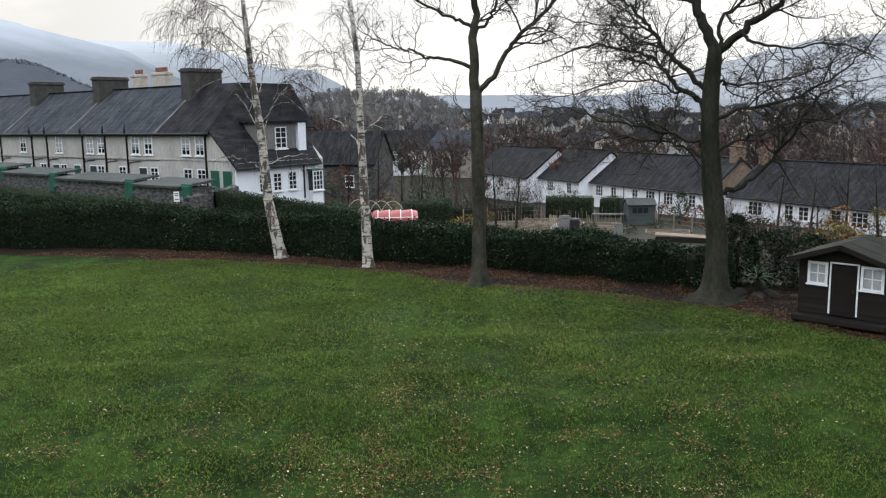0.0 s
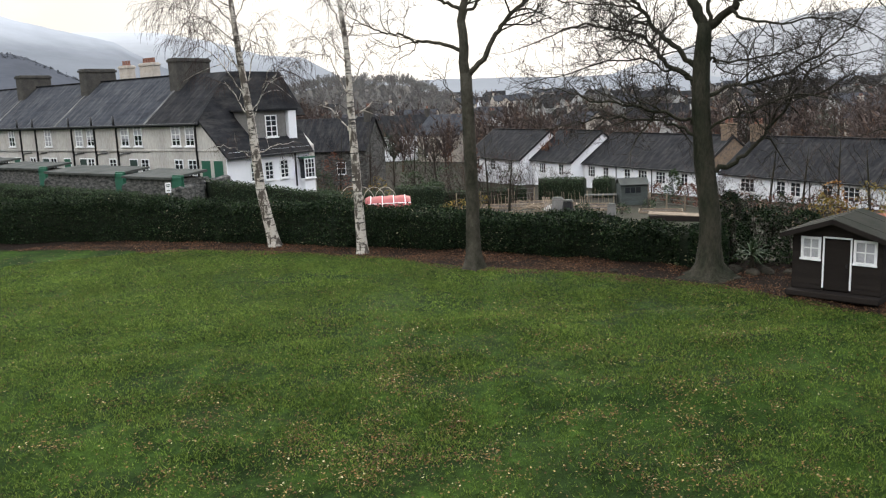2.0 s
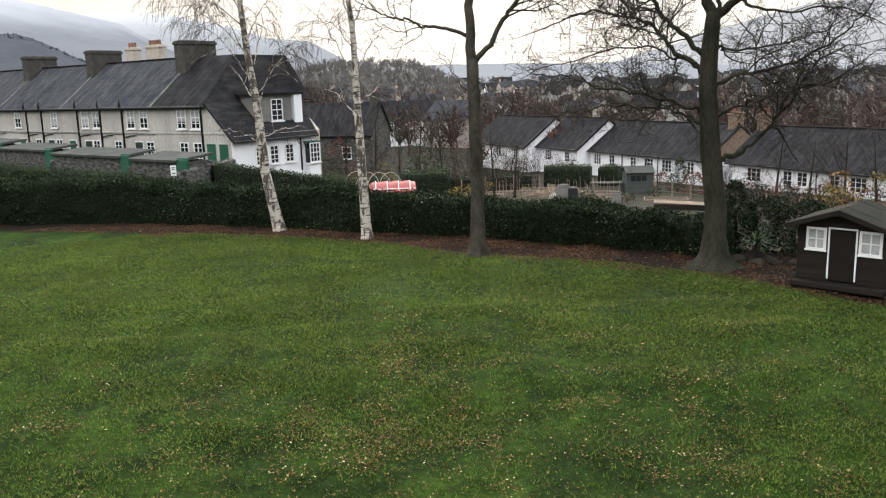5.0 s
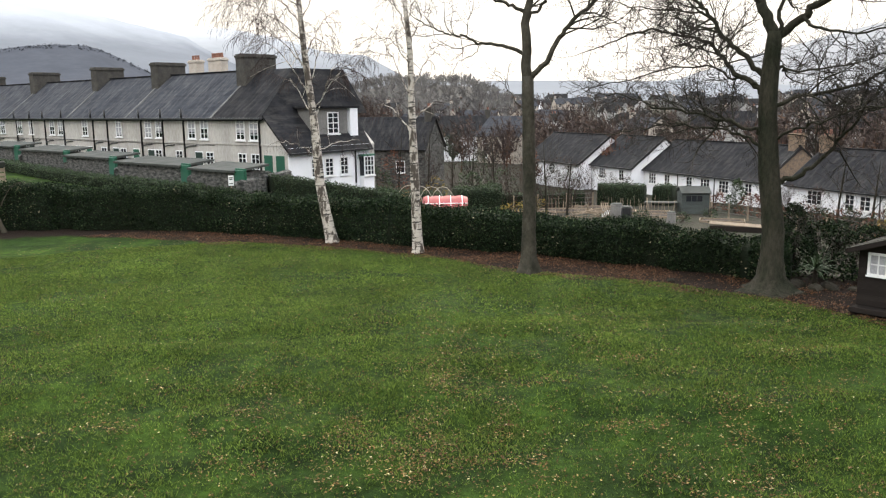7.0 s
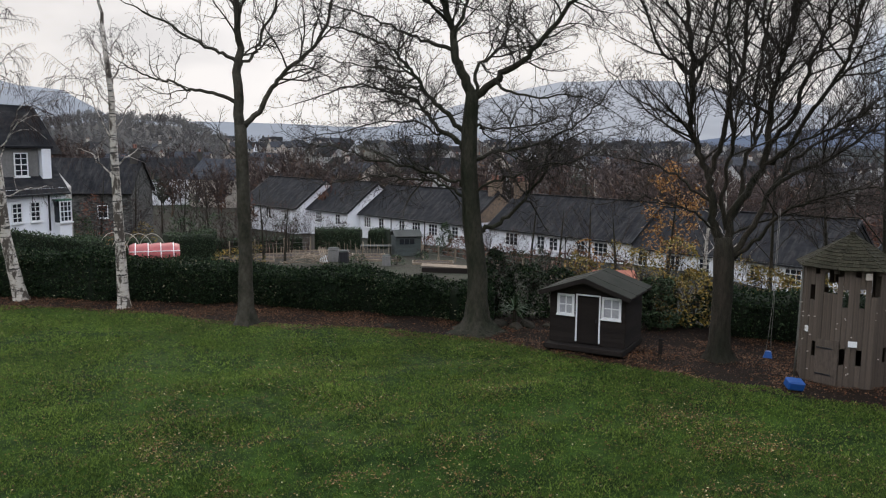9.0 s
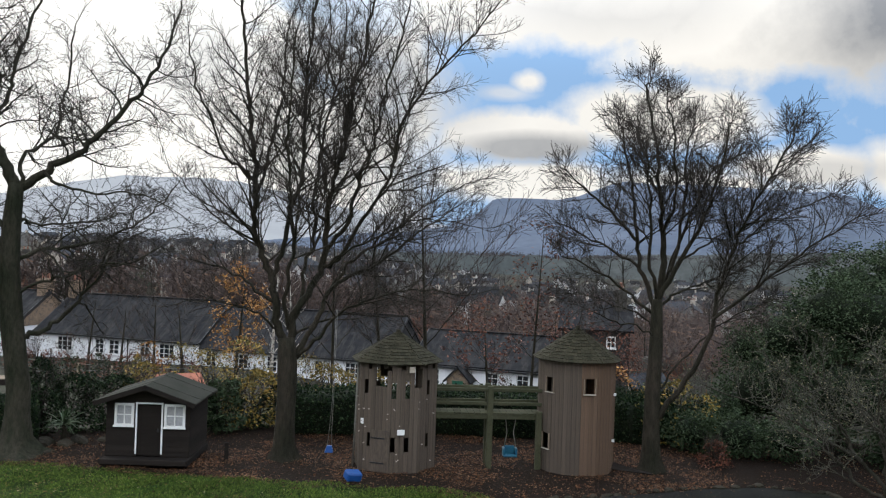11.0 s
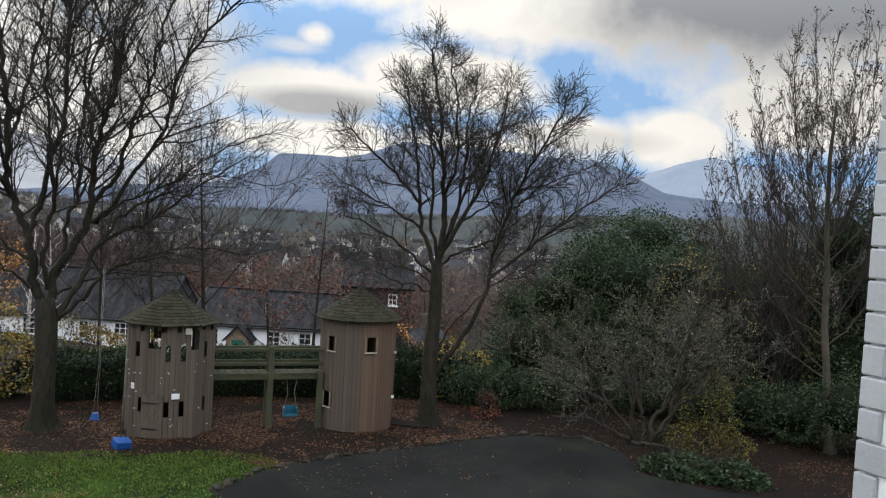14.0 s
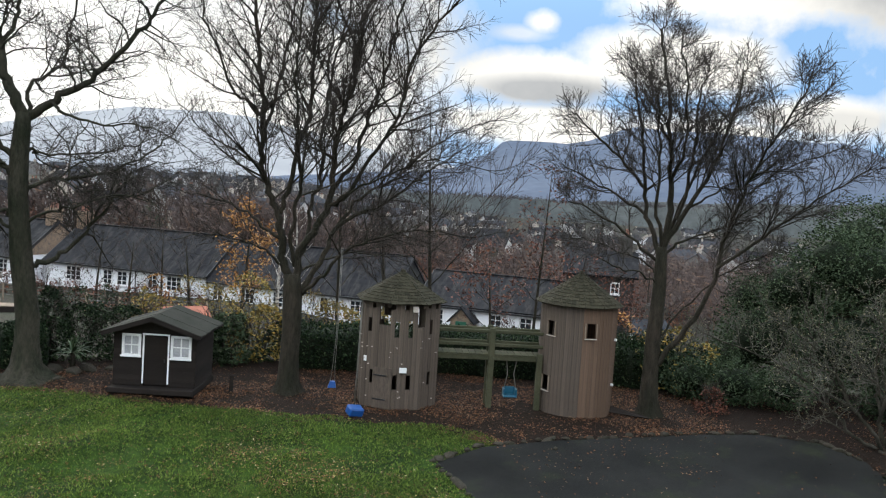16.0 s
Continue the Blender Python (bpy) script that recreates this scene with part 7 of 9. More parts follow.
def tower(x, y, radius, eave, peak, over, seed, holes, mats, crenel, label, turn, sides):
    """A many-sided tower of upright boards under a shingled cone.
    holes: angle, half width, foot, head of each opening (angle 0 faces the house)."""
    rng = random.Random(seed)
    t = thing("play_tower", turned(x, y), label, "play tower", "play towers")
    apo = radius * math.cos(math.pi / sides)
    for s in range(sides):
        a = turn + 360 / sides * s
        mid = Matrix.Rotation(radians(a), 4, "Z")
        half = radius * math.sin(math.pi / sides)
        n = 56 // sides
        wide = 2 * half / n
        # faces turned right take mats[1]: facet shading put into the board colour
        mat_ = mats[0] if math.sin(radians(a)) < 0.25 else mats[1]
        for i in range(n):
            u = -half + wide * (i + 0.5)
            ang = a + math.degrees(math.atan2(u, apo))
            spans = [(0.0, eave - 0.02)]
            if crenel:
                spans = [(0.0, eave - 0.12 + (0.10 if (i + s) % 3 else -0.02) + rng.uniform(-0.03, 0.03))]
            for ha, hw, z0, z1 in holes:
                da = (ang - ha + 180) % 360 - 180
                if abs(math.sin(radians(da))) * radius < hw and abs(da) < 90:
                    cut = []
                    for p, q in spans:
                        if z0 > p and z1 < q:
                            cut += [(p, z0), (z1, q)]
                        elif z0 > p and z0 < q:
                            cut.append((p, z0))
                        else:
                            cut.append((p, q))
                    spans = cut
            for p, q in spans:
                ob = part("board", board_mesh(mat_), None, t)
                ob.matrix_local = mid @ pose(u + rng.uniform(-0.002, 0.002), -apo - rng.uniform(0.0, 0.012), p) @ Matrix.Diagonal((wide * 0.965, 0.03, q - p, 1))
    # dark inner shell, floor and roof posts
    part("floor_deck", prism([(apo * 0.95 * math.cos(k * math.pi / 4), apo * 0.95 * math.sin(k * math.pi / 4)) for k in range(8)], 1.12, 1.2), GREY_WOOD, t)
    for k in range(4):
        a = math.pi / 4 + k * math.pi / 2
        part("corner_post", boxed(-0.045, 0.045, -0.045, 0.045, 0, eave, 0.005, Matrix.Translation((apo * 0.84 * math.cos(a), apo * 0.84 * math.sin(a), 0))), GREY_WOOD, t)
    # shingles in courses, each a wedge of its own
    R = radius + over
    core = solid([(0, 0, peak)] + [((R - 0.03) * math.sin(math.pi / sides * (2 * k + 1)), -(R - 0.03) * math.cos(math.pi / sides * (2 * k + 1)), eave - 0.02) for k in range(sides)],
                 [(0, 1 + k, 1 + (k + 1) % sides) for k in range(sides)] + [tuple(range(sides, 0, -1))])
    roof = part("roof", core, BROWN_WOOD, t)
    roof.matrix_local = Matrix.Rotation(radians(turn), 4, "Z")
    courses = 11
    me = bpy.data.meshes.new("shingle")
    bm = solid([(-0.5, 0, 0), (0.5, 0, 0), (0.5, 1, 0), (-0.5, 1, 0), (-0.5, 0, 0.020), (0.5, 0, 0.020), (0.5, 1, 0.004), (-0.5, 1, 0.004)],
               [(0, 3, 2, 1), (4, 5, 6, 7), (0, 1, 5, 4), (1, 2, 6, 5), (2, 3, 7, 6), (3, 0, 4, 7)])
    bm.to_mesh(me)
    bm.free()
    me.materials.append(mats[2])
    Ra = R * math.cos(math.pi / sides)
    slope = math.atan2(peak - eave, Ra)
    run = math.hypot(peak - eave, Ra)
    for s in range(sides):
        a = turn + 360 / sides * s
        face = Matrix.Rotation(radians(a), 4, "Z")
        for c in range(courses):
            d0 = run * c / courses
            halfw = (1 - (c + 0.3) / courses) * R * math.sin(math.pi / sides)
            n = max(1, round(2 * halfw / 0.115))
            for i in range(n):
                u = -halfw + 2 * halfw * (i + 0.5) / n
                ob = part("shingle", me, None, t)
                ob.matrix_local = face @ pose(u, -Ra, eave) @ pose(0, 0, 0, math.degrees(slope)) @ pose(0, d0 - 0.02 - rng.uniform(0, 0.02), 0.010 + rng.uniform(0, 0.006)) @ Matrix.Diagonal((2 * halfw / n * 0.96, run / courses * 1.25, 1, 1))
    v, f = tube([(0, 0, peak - 0.06), (0, 0, peak + 0.05)], [0.09, 0.05], 8)
    part("finial", mesh_of("finial", v, f, mats[2]), mats[2], t)
    return t


def trim(t, ang, radius, w, z0, z1, name="window_trim"):
    """A pale frame round an opening of a tower."""
    bm = bmesh.new()
    b = 0.02
    box(bm, -w - b, w + b, -0.05, -0.005, z0 - b, z0)
    o = part(name, bm, CREAM, t)
    for x0 in (-w - b * 0.8, w):
        part("jamb_lining", boxed(x0, x0 + b * 0.8, -0.04, -0.005, z0, z1), PALE_WOOD, o)
    o.matrix_local = Matrix.Rotation(radians(ang), 4, "Z") @ pose(0, -radius * 0.955, 0)


# middles of the two towers
T1X, T1Y, T2X, T2Y = 12.95, 14.85, 16.38, 12.08
T1_HOLES = [(-47, 0.055, 1.82, 2.15), (-22, 0.13, 2.02, 2.45), (-3, 0.055, 1.75, 2.12), (16, 0.055, 1.75, 2.15), (34, 0.13, 2.0, 2.45), (54, 0.055, 1.8, 2.15),
            (-44, 0.055, 0.60, 0.92), (-2, 0.055, 0.52, 0.86), (17, 0.055, 0.52, 0.86), (55, 0.055, 0.58, 0.9), (180, 0.4, 1.3, 2.0), (150, 0.06, 1.8, 2.2), (210, 0.15, 1.9, 2.4)]
t1 = tower(T1X, T1Y, 0.98, 2.55, 3.22, 0.12, 51, T1_HOLES, (GREY_WOOD, GREY_WOOD, MOSS_SHINGLE), True, "weathered grey board play tower with slits and mossy roof", 10, 8)
d = part("door", boxed(-0.24, 0.24, -0.035, 0.0, 0.06, 1.02, 0.006), GREY_WOOD, t1, "small ledged plank door")
d.matrix_local = Matrix.Rotation(radians(-21), 4, "Z") @ pose(0, -0.945, 0)
for z in (0.25, 0.82):
    part("hinge", boxed(-0.22, 0.12, -0.045, -0.03, z, z + 0.035, 0.003), BLACK_PAINT, d)
sgn = part("sign_board", boxed(-0.085, 0.085, -0.03, 0.0, 0.93, 1.05, 0.004), WHITE_PAINT, t1, "small white board")
sgn.matrix_local = Matrix.Rotation(radians(8), 4, "Z") @ pose(0, -0.95, 0)
sgn = part("small_board", boxed(-0.05, 0.05, -0.03, 0.0, 1.10, 1.23, 0.004), WHITE_PAINT, t1, "small white board")
sgn.matrix_local = Matrix.Rotation(radians(-54), 4, "Z") @ pose(0, -0.95, 0)
scrap = part("eave_board", boxed(-0.07, 0.07, -0.03, 0.0, 2.36, 2.50, 0.01), CREAM, t1, "pale notched board under the eave")
scrap.matrix_local = Matrix.Rotation(radians(21), 4, "Z") @ pose(0, -0.97, 0)
pole = part("climbing_pole", mesh_of("climbing_pole", *tube([(-0.98, -0.30, 0.0), (-0.95, -0.28, 1.2), (-0.93, -0.25, 2.55)], [0.022, 0.022, 0.022], 7), ROPE, True), ROPE, t1, "pale pole beside the tower")
rng = random.Random(77)
for i in range(26):
    ang, z = rng.uniform(-75, 70), rng.uniform(0.15, 1.75)
    hold = part("climbing_hold", boxed(-0.013, 0.013, -0.04, 0.0, z, z + 0.020, 0.005), CREAM, t1, "pale climbing hold")
    hold.matrix_local = Matrix.Rotation(radians(ang), 4, "Z") @ pose(0, -0.95, 0)
T2_HOLES = [(-41, 0.11, 1.93, 2.28), (20, 0.13, 1.95, 2.31), (-47, 0.11, 0.57, 0.94), (100, 0.13, 1.9, 2.3), (190, 0.3, 1.3, 2.2)]
# grey boards left, warmer ones right: the shading round this tower is coloured in
t2 = tower(T2X, T2Y, 0.935, 2.69, 3.43, 0.11, 52, T2_HOLES, (GREY_WOOD, WARM_SIDE_WOOD, MOSS_SHINGLE), False, "cedar board play tower with small windows and shingle roof", -5, 14)
trim(t2, -41, 0.96, 0.115, 1.93, 2.28)
trim(t2, 20, 0.96, 0.135, 1.95, 2.31)
trim(t2, -47, 0.96, 0.115, 0.57, 0.94)
for ang, z in ((75, 1.85), (72, 0.75)):
    hold = part("bracket", boxed(-0.02, 0.02, -0.06, 0.0, z, z + 0.06, 0.005), WHITE_PAINT, t2)
    hold.matrix_local = Matrix.Rotation(radians(ang), 4, "Z") @ pose(0, -0.93, 0)

# ---------------------------------------------------------------- bridge and swings
bx = math.degrees(math.atan2(T2Y - T1Y, T2X - T1X))
bridge = thing("bridge", pose(T1X, T1Y, 0, 0, 0, bx), "green-stained timber bridge between the two play towers", "bridge")
L = math.hypot(T2X - T1X, T2Y - T1Y)
for y in (-0.21, 0.21):
    part("beam", boxed(0.9, L - 0.88, y - 0.05, y + 0.05, 1.19, 1.31, 0.01), GREEN_WOOD, bridge)
    part("rail", boxed(0.9, L - 0.88, y - 0.03, y + 0.03, 1.52, 1.60, 0.01), GREEN_WOOD, bridge)
    part("top_rail", boxed(0.9, L - 0.88, y - 0.035, y + 0.035, 1.85, 1.93, 0.01), GREEN_WOOD, bridge)
    part("post", boxed(2.19, 2.33, y - 0.06, y + 0.06, 0.0, 1.98, 0.012), GREEN_WOOD, bridge)
for i in range(16):
    x0 = 0.92 + (L - 1.82) * i / 16
    part("deck_board", boxed(x0, x0 + (L - 1.82) / 16 - 0.012, -0.27, 0.27, 1.315, 1.345, 0.004), GREEN_WOOD, bridge)
part("end_post", boxed(L - 1.04, L - 0.90, -0.36, -0.25, 0.0, 1.40, 0.012), GREEN_WOOD, bridge)


def bucket_swing(name, label, m, top, material, spread):
    t = thing(name, m, label, "swing")
    bm = boxed(-0.17, 0.17, -0.12, 0.12, 0.0, 0.05, 0.015)
    part("seat", bm, material, t)
    bm = bmesh.new()
    box(bm, -0.17, -0.13, -0.12, 0.12, 0.05, 0.22, 0.012)
    box(bm, 0.13, 0.17, -0.12, 0.12, 0.05, 0.22, 0.012)
    box(bm, -0.13, 0.13, 0.09, 0.12, 0.05, 0.24, 0.012)
    part("guard", bm, material, t)
    for s in (-1, 1):
        bar("rope", [(0.15 * s, 0, 0.2), (spread * s * 0.6, 0.02, top * 0.6), (spread * s, 0, top)], 0.012, ROPE, t, 5)
    return t


bucket_swing("bucket_swing", "teal plastic bucket swing hanging under the bridge", pose(T1X, T1Y, 0, 0, 0, bx) @ pose(2.80, -0.05, 0.26), 0.95, TEAL_PLASTIC, 0.13)
s1 = thing("rope_swing", turned(11.70, 15.80, 0.30), "small blue swing seat on long ropes from a tree", "swing")
part("seat", solid([(-0.10, -0.07, 0.0), (0.10, -0.07, 0.0), (0.10, 0.07, 0.0), (-0.10, 0.07, 0.0), (-0.05, -0.05, 0.15), (0.07, -0.05, 0.15), (0.07, 0.05, 0.15), (-0.05, 0.05, 0.15)], [(0, 3, 2, 1), (4, 5, 6, 7), (0, 1, 5, 4), (1, 2, 6, 5), (2, 3, 7, 6), (3, 0, 4, 7)]), BLUE_PLASTIC, s1)
bar("rope", [(-0.05, 0, 0.1), (-0.01, 0.02, 0.45), (0.04, 0.05, 1.2), (0.06, 0.15, 3.4)], 0.006, ROPE, s1, 5)
bar("rope", [(0.07, 0, 0.1), (0.05, 0.02, 0.45), (0.07, 0.05, 1.2), (0.09, 0.15, 3.4)], 0.006, ROPE, s1, 5)
bb = part("toy_box", boxed(-0.18, 0.18, -0.13, 0.13, 0.0, 0.20, 0.03, Matrix.Rotation(radians(8), 4, "Y")), BLUE_PLASTIC)
bb.matrix_world = turned(11.25, 14.3, 0.05) @ pose(0, 0, 0.0, 14, 0, 25)
tagged(bb, "blue plastic toy box tipped on the ground", "toy box")

# ---------------------------------------------------------------- evergreen masses and shrubs on the right
def lump_tree(name, label, x, y, lumps, seed, per, leaf, leaf_mat, category="evergreen tree", stem=0.16, core=True):
    """A leafy evergreen: a trunk with limbs into overlapping uneven lumps of leaves.
    lumps: sideways, away, height of centre, radius, height factor."""
    rng = random.Random(seed)
    t = thing(name, turned(x, y), label, category)
    w = Wood(seed)
    p = dict(levels=1, wiggle=0.2, lift=0.05, droop=0.2, tip=0.01, dense=(1.2,), angle=(25, 60), up=0.1, shrink=0.4, cap=1.2)
    top = max(l[2] for l in lumps)
    bole(w, [(0, 0, 0), (0.05, 0, top * 0.4), (0.0, 0.05, top)], [stem, stem * 0.8, stem * 0.35], 1.3, 8)
    spots = []
    for sx, sy, z, r, k in lumps:
        w.limb([(0, 0, min(z * 0.35, top * 0.5)), (sx * 0.5, sy * 0.5, z * 0.75), (sx, sy, z)], stem * 0.5, 0.02, p, 0)
        n = int(per * r * r * 4)
        while n > 0:
            d = Vector((rng.gauss(0, 1), rng.gauss(0, 1), rng.gauss(0, 1))).normalized()
            q = Vector((sx, sy, z)) + Vector((d.x * r, d.y * r, d.z * r * k)) * (1 + 0.28 * noise.noise(d * 2.3 + Vector((sx, z, seed)))) * rng.uniform(0.72, 1.04)
            if q.z < 0.05:
                q.z = rng.uniform(0.05, 0.4)
            if noise.noise(q * 1.3 + Vector((seed, 0, 0))) > -0.28:
                spots.append(q)
            n -= 1
    part("trunk", mesh_of("trunk", *w.stout, BARK_DARK, True), BARK_DARK, t)
    tagged(part("leaves", leaf_cloud(spots, leaf, rng, leaf_mat, "leaves", 0.05), leaf_mat, t), kind="stuff")
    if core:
        # added dark lumps that paint the shade inside the crown
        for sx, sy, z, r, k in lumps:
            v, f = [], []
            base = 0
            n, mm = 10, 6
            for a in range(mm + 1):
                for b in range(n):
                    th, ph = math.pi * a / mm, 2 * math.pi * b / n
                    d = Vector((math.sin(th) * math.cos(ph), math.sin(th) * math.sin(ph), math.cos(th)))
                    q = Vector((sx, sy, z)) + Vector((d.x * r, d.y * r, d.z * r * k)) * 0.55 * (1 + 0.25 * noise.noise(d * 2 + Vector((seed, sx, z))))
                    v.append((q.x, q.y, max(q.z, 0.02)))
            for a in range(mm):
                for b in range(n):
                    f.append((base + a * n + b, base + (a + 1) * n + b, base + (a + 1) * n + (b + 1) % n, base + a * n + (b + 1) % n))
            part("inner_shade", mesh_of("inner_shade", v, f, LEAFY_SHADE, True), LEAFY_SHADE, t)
    return t


x, y = polar(70.3, 26.0)
lump_tree("rhododendron", "broad dark evergreen shrub beyond the drive", x, y, [(-2.2, 0, 1.5, 1.35, 1.1), (-1.5, 0.4, 3.0, 1.25, 1.0), (-0.4, 0.2, 3.9, 1.2, 0.9), (0.6, 0, 3.6, 1.6, 0.95), (0.2, -0.8, 1.6, 1.7, 0.9), (1.8, 0, 2.4, 1.7, 1.0), (2.4, 0.6, 3.8, 1.4, 0.9), (-2.9, 0.2, 0.8, 0.9, 0.9), (-2.7, 0.4, 2.6, 0.7, 1.1)], 61, 620, 0.048, DARK_LEAF)
x, y = polar(72.3, 30.0)
lump_tree("holly", "tall dark green holly above the shrubs", x, y, [(-0.9, 0, 5.1, 1.5, 0.95), (0.5, 0.2, 5.7, 1.3, 0.9), (2.1, 0, 4.9, 1.5, 1.0), (3.6, 0.2, 4.0, 1.4, 1.1), (0.2, 0, 2.0, 2.2, 0.9), (-2.0, 0, 2.8, 1.6, 1.0), (2.6, 0, 1.6, 1.6, 1)], 62, 520, 0.052, DARK_LEAF)
x, y = polar(85.5, 27.0)
lump_tree("yew", "dark shaded yew at the edge of the drive", x, y, [(0, 0, 1.5, 1.7, 1.1), (-1.0, 0.5, 2.8, 1.4, 1.1), (0.6, 0.3, 3.8, 1.4, 1.2), (1.8, 0, 2.4, 1.7, 1.2), (-0.2, 0.3, 5.2, 1.3, 1.1), (2.2, 0.2, 4.8, 1.6, 1.2), (3.6, 0, 2.0, 1.7, 1.2), (1.2, 0.4, 6.0, 1.3, 1.2), (-1.8, 0.4, 1.4, 1.4, 1.1), (-2.0, 0.6, 3.4, 1.2, 1.2), (3.4, 0.3, 5.6, 1.6, 1.3)], 63, 460, 0.05, DARK_LEAF)
x, y = polar(79.5, 33.0)
lump_tree("laurel", "dark laurel thicket behind the shrubs", x, y, [(-1.8, 0, 1.4, 1.8, 1), (0.2, 0, 1.8, 1.9, 1), (2.0, 0, 1.5, 1.8, 1), (4.2, 0, 1.6, 1.8, 1.1)], 64, 260, 0.06, DARK_LEAF)
x, y = polar(60.2, 24.2)
shrub("gold_shrub", "green and gold shrub behind the round-crowned tree", x, y, 3.0, 1.8, 1.75, 65, YELLOW_LEAF, 0.06, 1100, 14)
x, y = polar(57.5, 24.6)
lump_tree("cherry_laurel", "dark glossy laurel bush under the tree", x, y, [(-0.6, 0, 0.7, 0.85, 0.9), (0.5, 0, 0.75, 0.9, 0.9), (1.5, -0.1, 0.65, 0.8, 0.85)], 66, 900, 0.05, HEDGE_LEAF, "shrub", 0.05)
x, y = polar(63.5, 23.2)
lump_tree("low_laurel", "low dark evergreen bush at the edge of the drive", x, y, [(-0.9, 0, 0.55, 0.75, 0.8), (0.3, 0, 0.6, 0.85, 0.8), (1.5, 0.1, 0.55, 0.8, 0.8)], 67, 800, 0.05, DARK_LEAF, "shrub", 0.05)


for b, r, lumps, seed in ((79.5, 23.4, [(-0.9, 0, 0.6, 0.8, 0.8), (0.4, 0, 0.7, 0.9, 0.85), (1.5, 0, 0.6, 0.8, 0.8)], 68), (85.0, 22.6, [(-0.8, 0, 0.8, 0.9, 0.9), (0.4, 0, 1.1, 1.1, 0.95), (1.5, 0, 0.8, 0.9, 0.9)], 69), (74.5, 23.8, [(-0.6, 0, 0.45, 0.6, 0.8), (0.5, 0, 0.5, 0.7, 0.8)], 70)):
    x, y = polar(b, r)
    lump_tree("low_laurel", "low dark evergreen bush in deep shade", x, y, lumps, seed, 560, 0.05, DARK_LEAF, "shrub", 0.05)


def grey_shrub():
    """The large twiggy magnolia that leans over the drive."""
    w = Wood(71)
    p = dict(levels=3, wiggle=0.34, lift=0.06, droop=0.2, tip=0.006, dense=(3.2, 5.2, 5.6), angle=(25, 75), up=0.12, shrink=0.44, cap=1.2)
    rng = random.Random(70)
    for i in range(6):
        a = 6.283 * i / 6 + rng.uniform(-0.3, 0.3)
        o = rng.uniform(0.55, 1.0)
        sx, sy = math.cos(a) * o * 2.9, math.sin(a) * o * 1.6
        z = 4.2 - 1.5 * o * o + rng.uniform(-0.3, 0.4)
        b = Vector((0.3 + math.cos(a) * 0.22, math.sin(a) * 0.2, -0.05))
        k = b + Vector((sx * 0.28 + rng.uniform(-0.2, 0.2), sy * 0.3, z * 0.30))
        w.limb([b, b.lerp(k, 0.5) + Vector((rng.uniform(-0.15, 0.15), 0, 0)), k], 0.055, 0.045, p, 0, False)
        for j in range(3):
            f = Vector((0.3 + sx * (0.75 + 0.3 * j) + rng.uniform(-0.5, 0.5), sy * (1.1 - 0.3 * j), z * (1.12 - 0.22 * j)))
            m_ = k.lerp(f, 0.5) + Vector((rng.uniform(-0.25, 0.25), rng.uniform(-0.2, 0.2), 0.25))
            w.limb([k, k.lerp(m_, 0.5), m_, f], 0.045, 0.012, p, 0, True, 0.15)
    w.limb([(-0.1, -0.2, 0.05), (-0.55, -0.5, 0.35), (-1.1, -0.8, 0.95), (-1.9, -1.0, 1.5)], 0.055, 0.015, p)
    w.limb([(0.0, -0.3, 0.02), (0.5, -0.7, 0.12), (0.95, -1.0, 0.10)], 0.05, 0.03, p, 0, False)
    t = plant(w, turned(20.0, 6.1), "magnolia", "large twiggy grey magnolia with pale buds leaning over the drive", BARK_MOTTLED, TWIG_GREY, "shrub")
    for ob in t.children:
        tagged(ob, kind="stuff")
    rng = random.Random(72)
    spots = [q for q, d in w.tips if rng.random() < 0.95]
    tagged(part("bud_mass", leaf_cloud(spots, 0.03, rng, GREY_LEAF, "bud_mass", 0.03), GREY_LEAF, t, "small pale buds"), kind="stuff")


grey_shrub()
lump_tree("forsythia", "ragged yellow-green bush at the foot of the magnolia", 19.4, 4.2, [(0, 0, 0.5, 0.5, 0.9), (-0.3, 0.1, 1.1, 0.36, 1.3), (0.35, 0, 0.95, 0.4, 1.2), (0.12, 0, 1.7, 0.26, 1.6), (-0.55, 0, 0.45, 0.38, 0.9), (0.7, 0, 0.4, 0.36, 0.9), (0.42, 0.1, 1.55, 0.2, 1.5)], 73, 900, 0.034, OLIVE_LEAF, "shrub", 0.04, False)
shrub("hebe", "low leafy green bush beside the drive", 17.9, 4.3, 1.9, 1.0, 0.42, 74, BOX_LEAF, 0.06, 1500, 12)
shrub("periwinkle", "low leafy green bush beside the drive", 18.0, 3.3, 1.5, 0.9, 0.42, 75, BOX_LEAF, 0.06, 1100, 10)
shrub("barberry", "small dull red bush at the edge of the drive", 19.35, 9.95, 0.9, 0.7, 0.6, 78, RED_LEAF, 0.04, 500, 10)
x, y = polar(79.6, 24.0)
t = thing("white_board", turned(x, y), "two small white boards on a low stake among the shrubs", "board")
part("stake", boxed(-0.025, 0.025, 0.0, 0.05, -0.1, 0.75, 0.006), PALE_WOOD, t)
part("plate", boxed(-0.26, -0.03, -0.02, 0.0, 0.50, 0.56, 0.008), WHITE_PAINT, t)
part("plate", boxed(0.06, 0.20, -0.02, 0.0, 0.62, 0.74, 0.008), WHITE_PAINT, t)
part("crossbar", boxed(-0.26, 0.20, 0.0, 0.02, 0.57, 0.61, 0.005), PALE_WOOD, t)
x, y = polar(77, 24.5)
shrub("viburnum", "thin shrub with a few yellow leaves", x, y, 3.6, 1.8, 5.0, 76, YELLOW_LEAF, 0.040, 1100, 30, shape=1.2)
x, y = polar(80.5, 25.5)
shrub("hazel", "leggy brown bush under the tall tree", x, y, 4.4, 2.0, 5.4, 77, OLIVE_LEAF, 0.045, 1500, 24, shape=1.2)


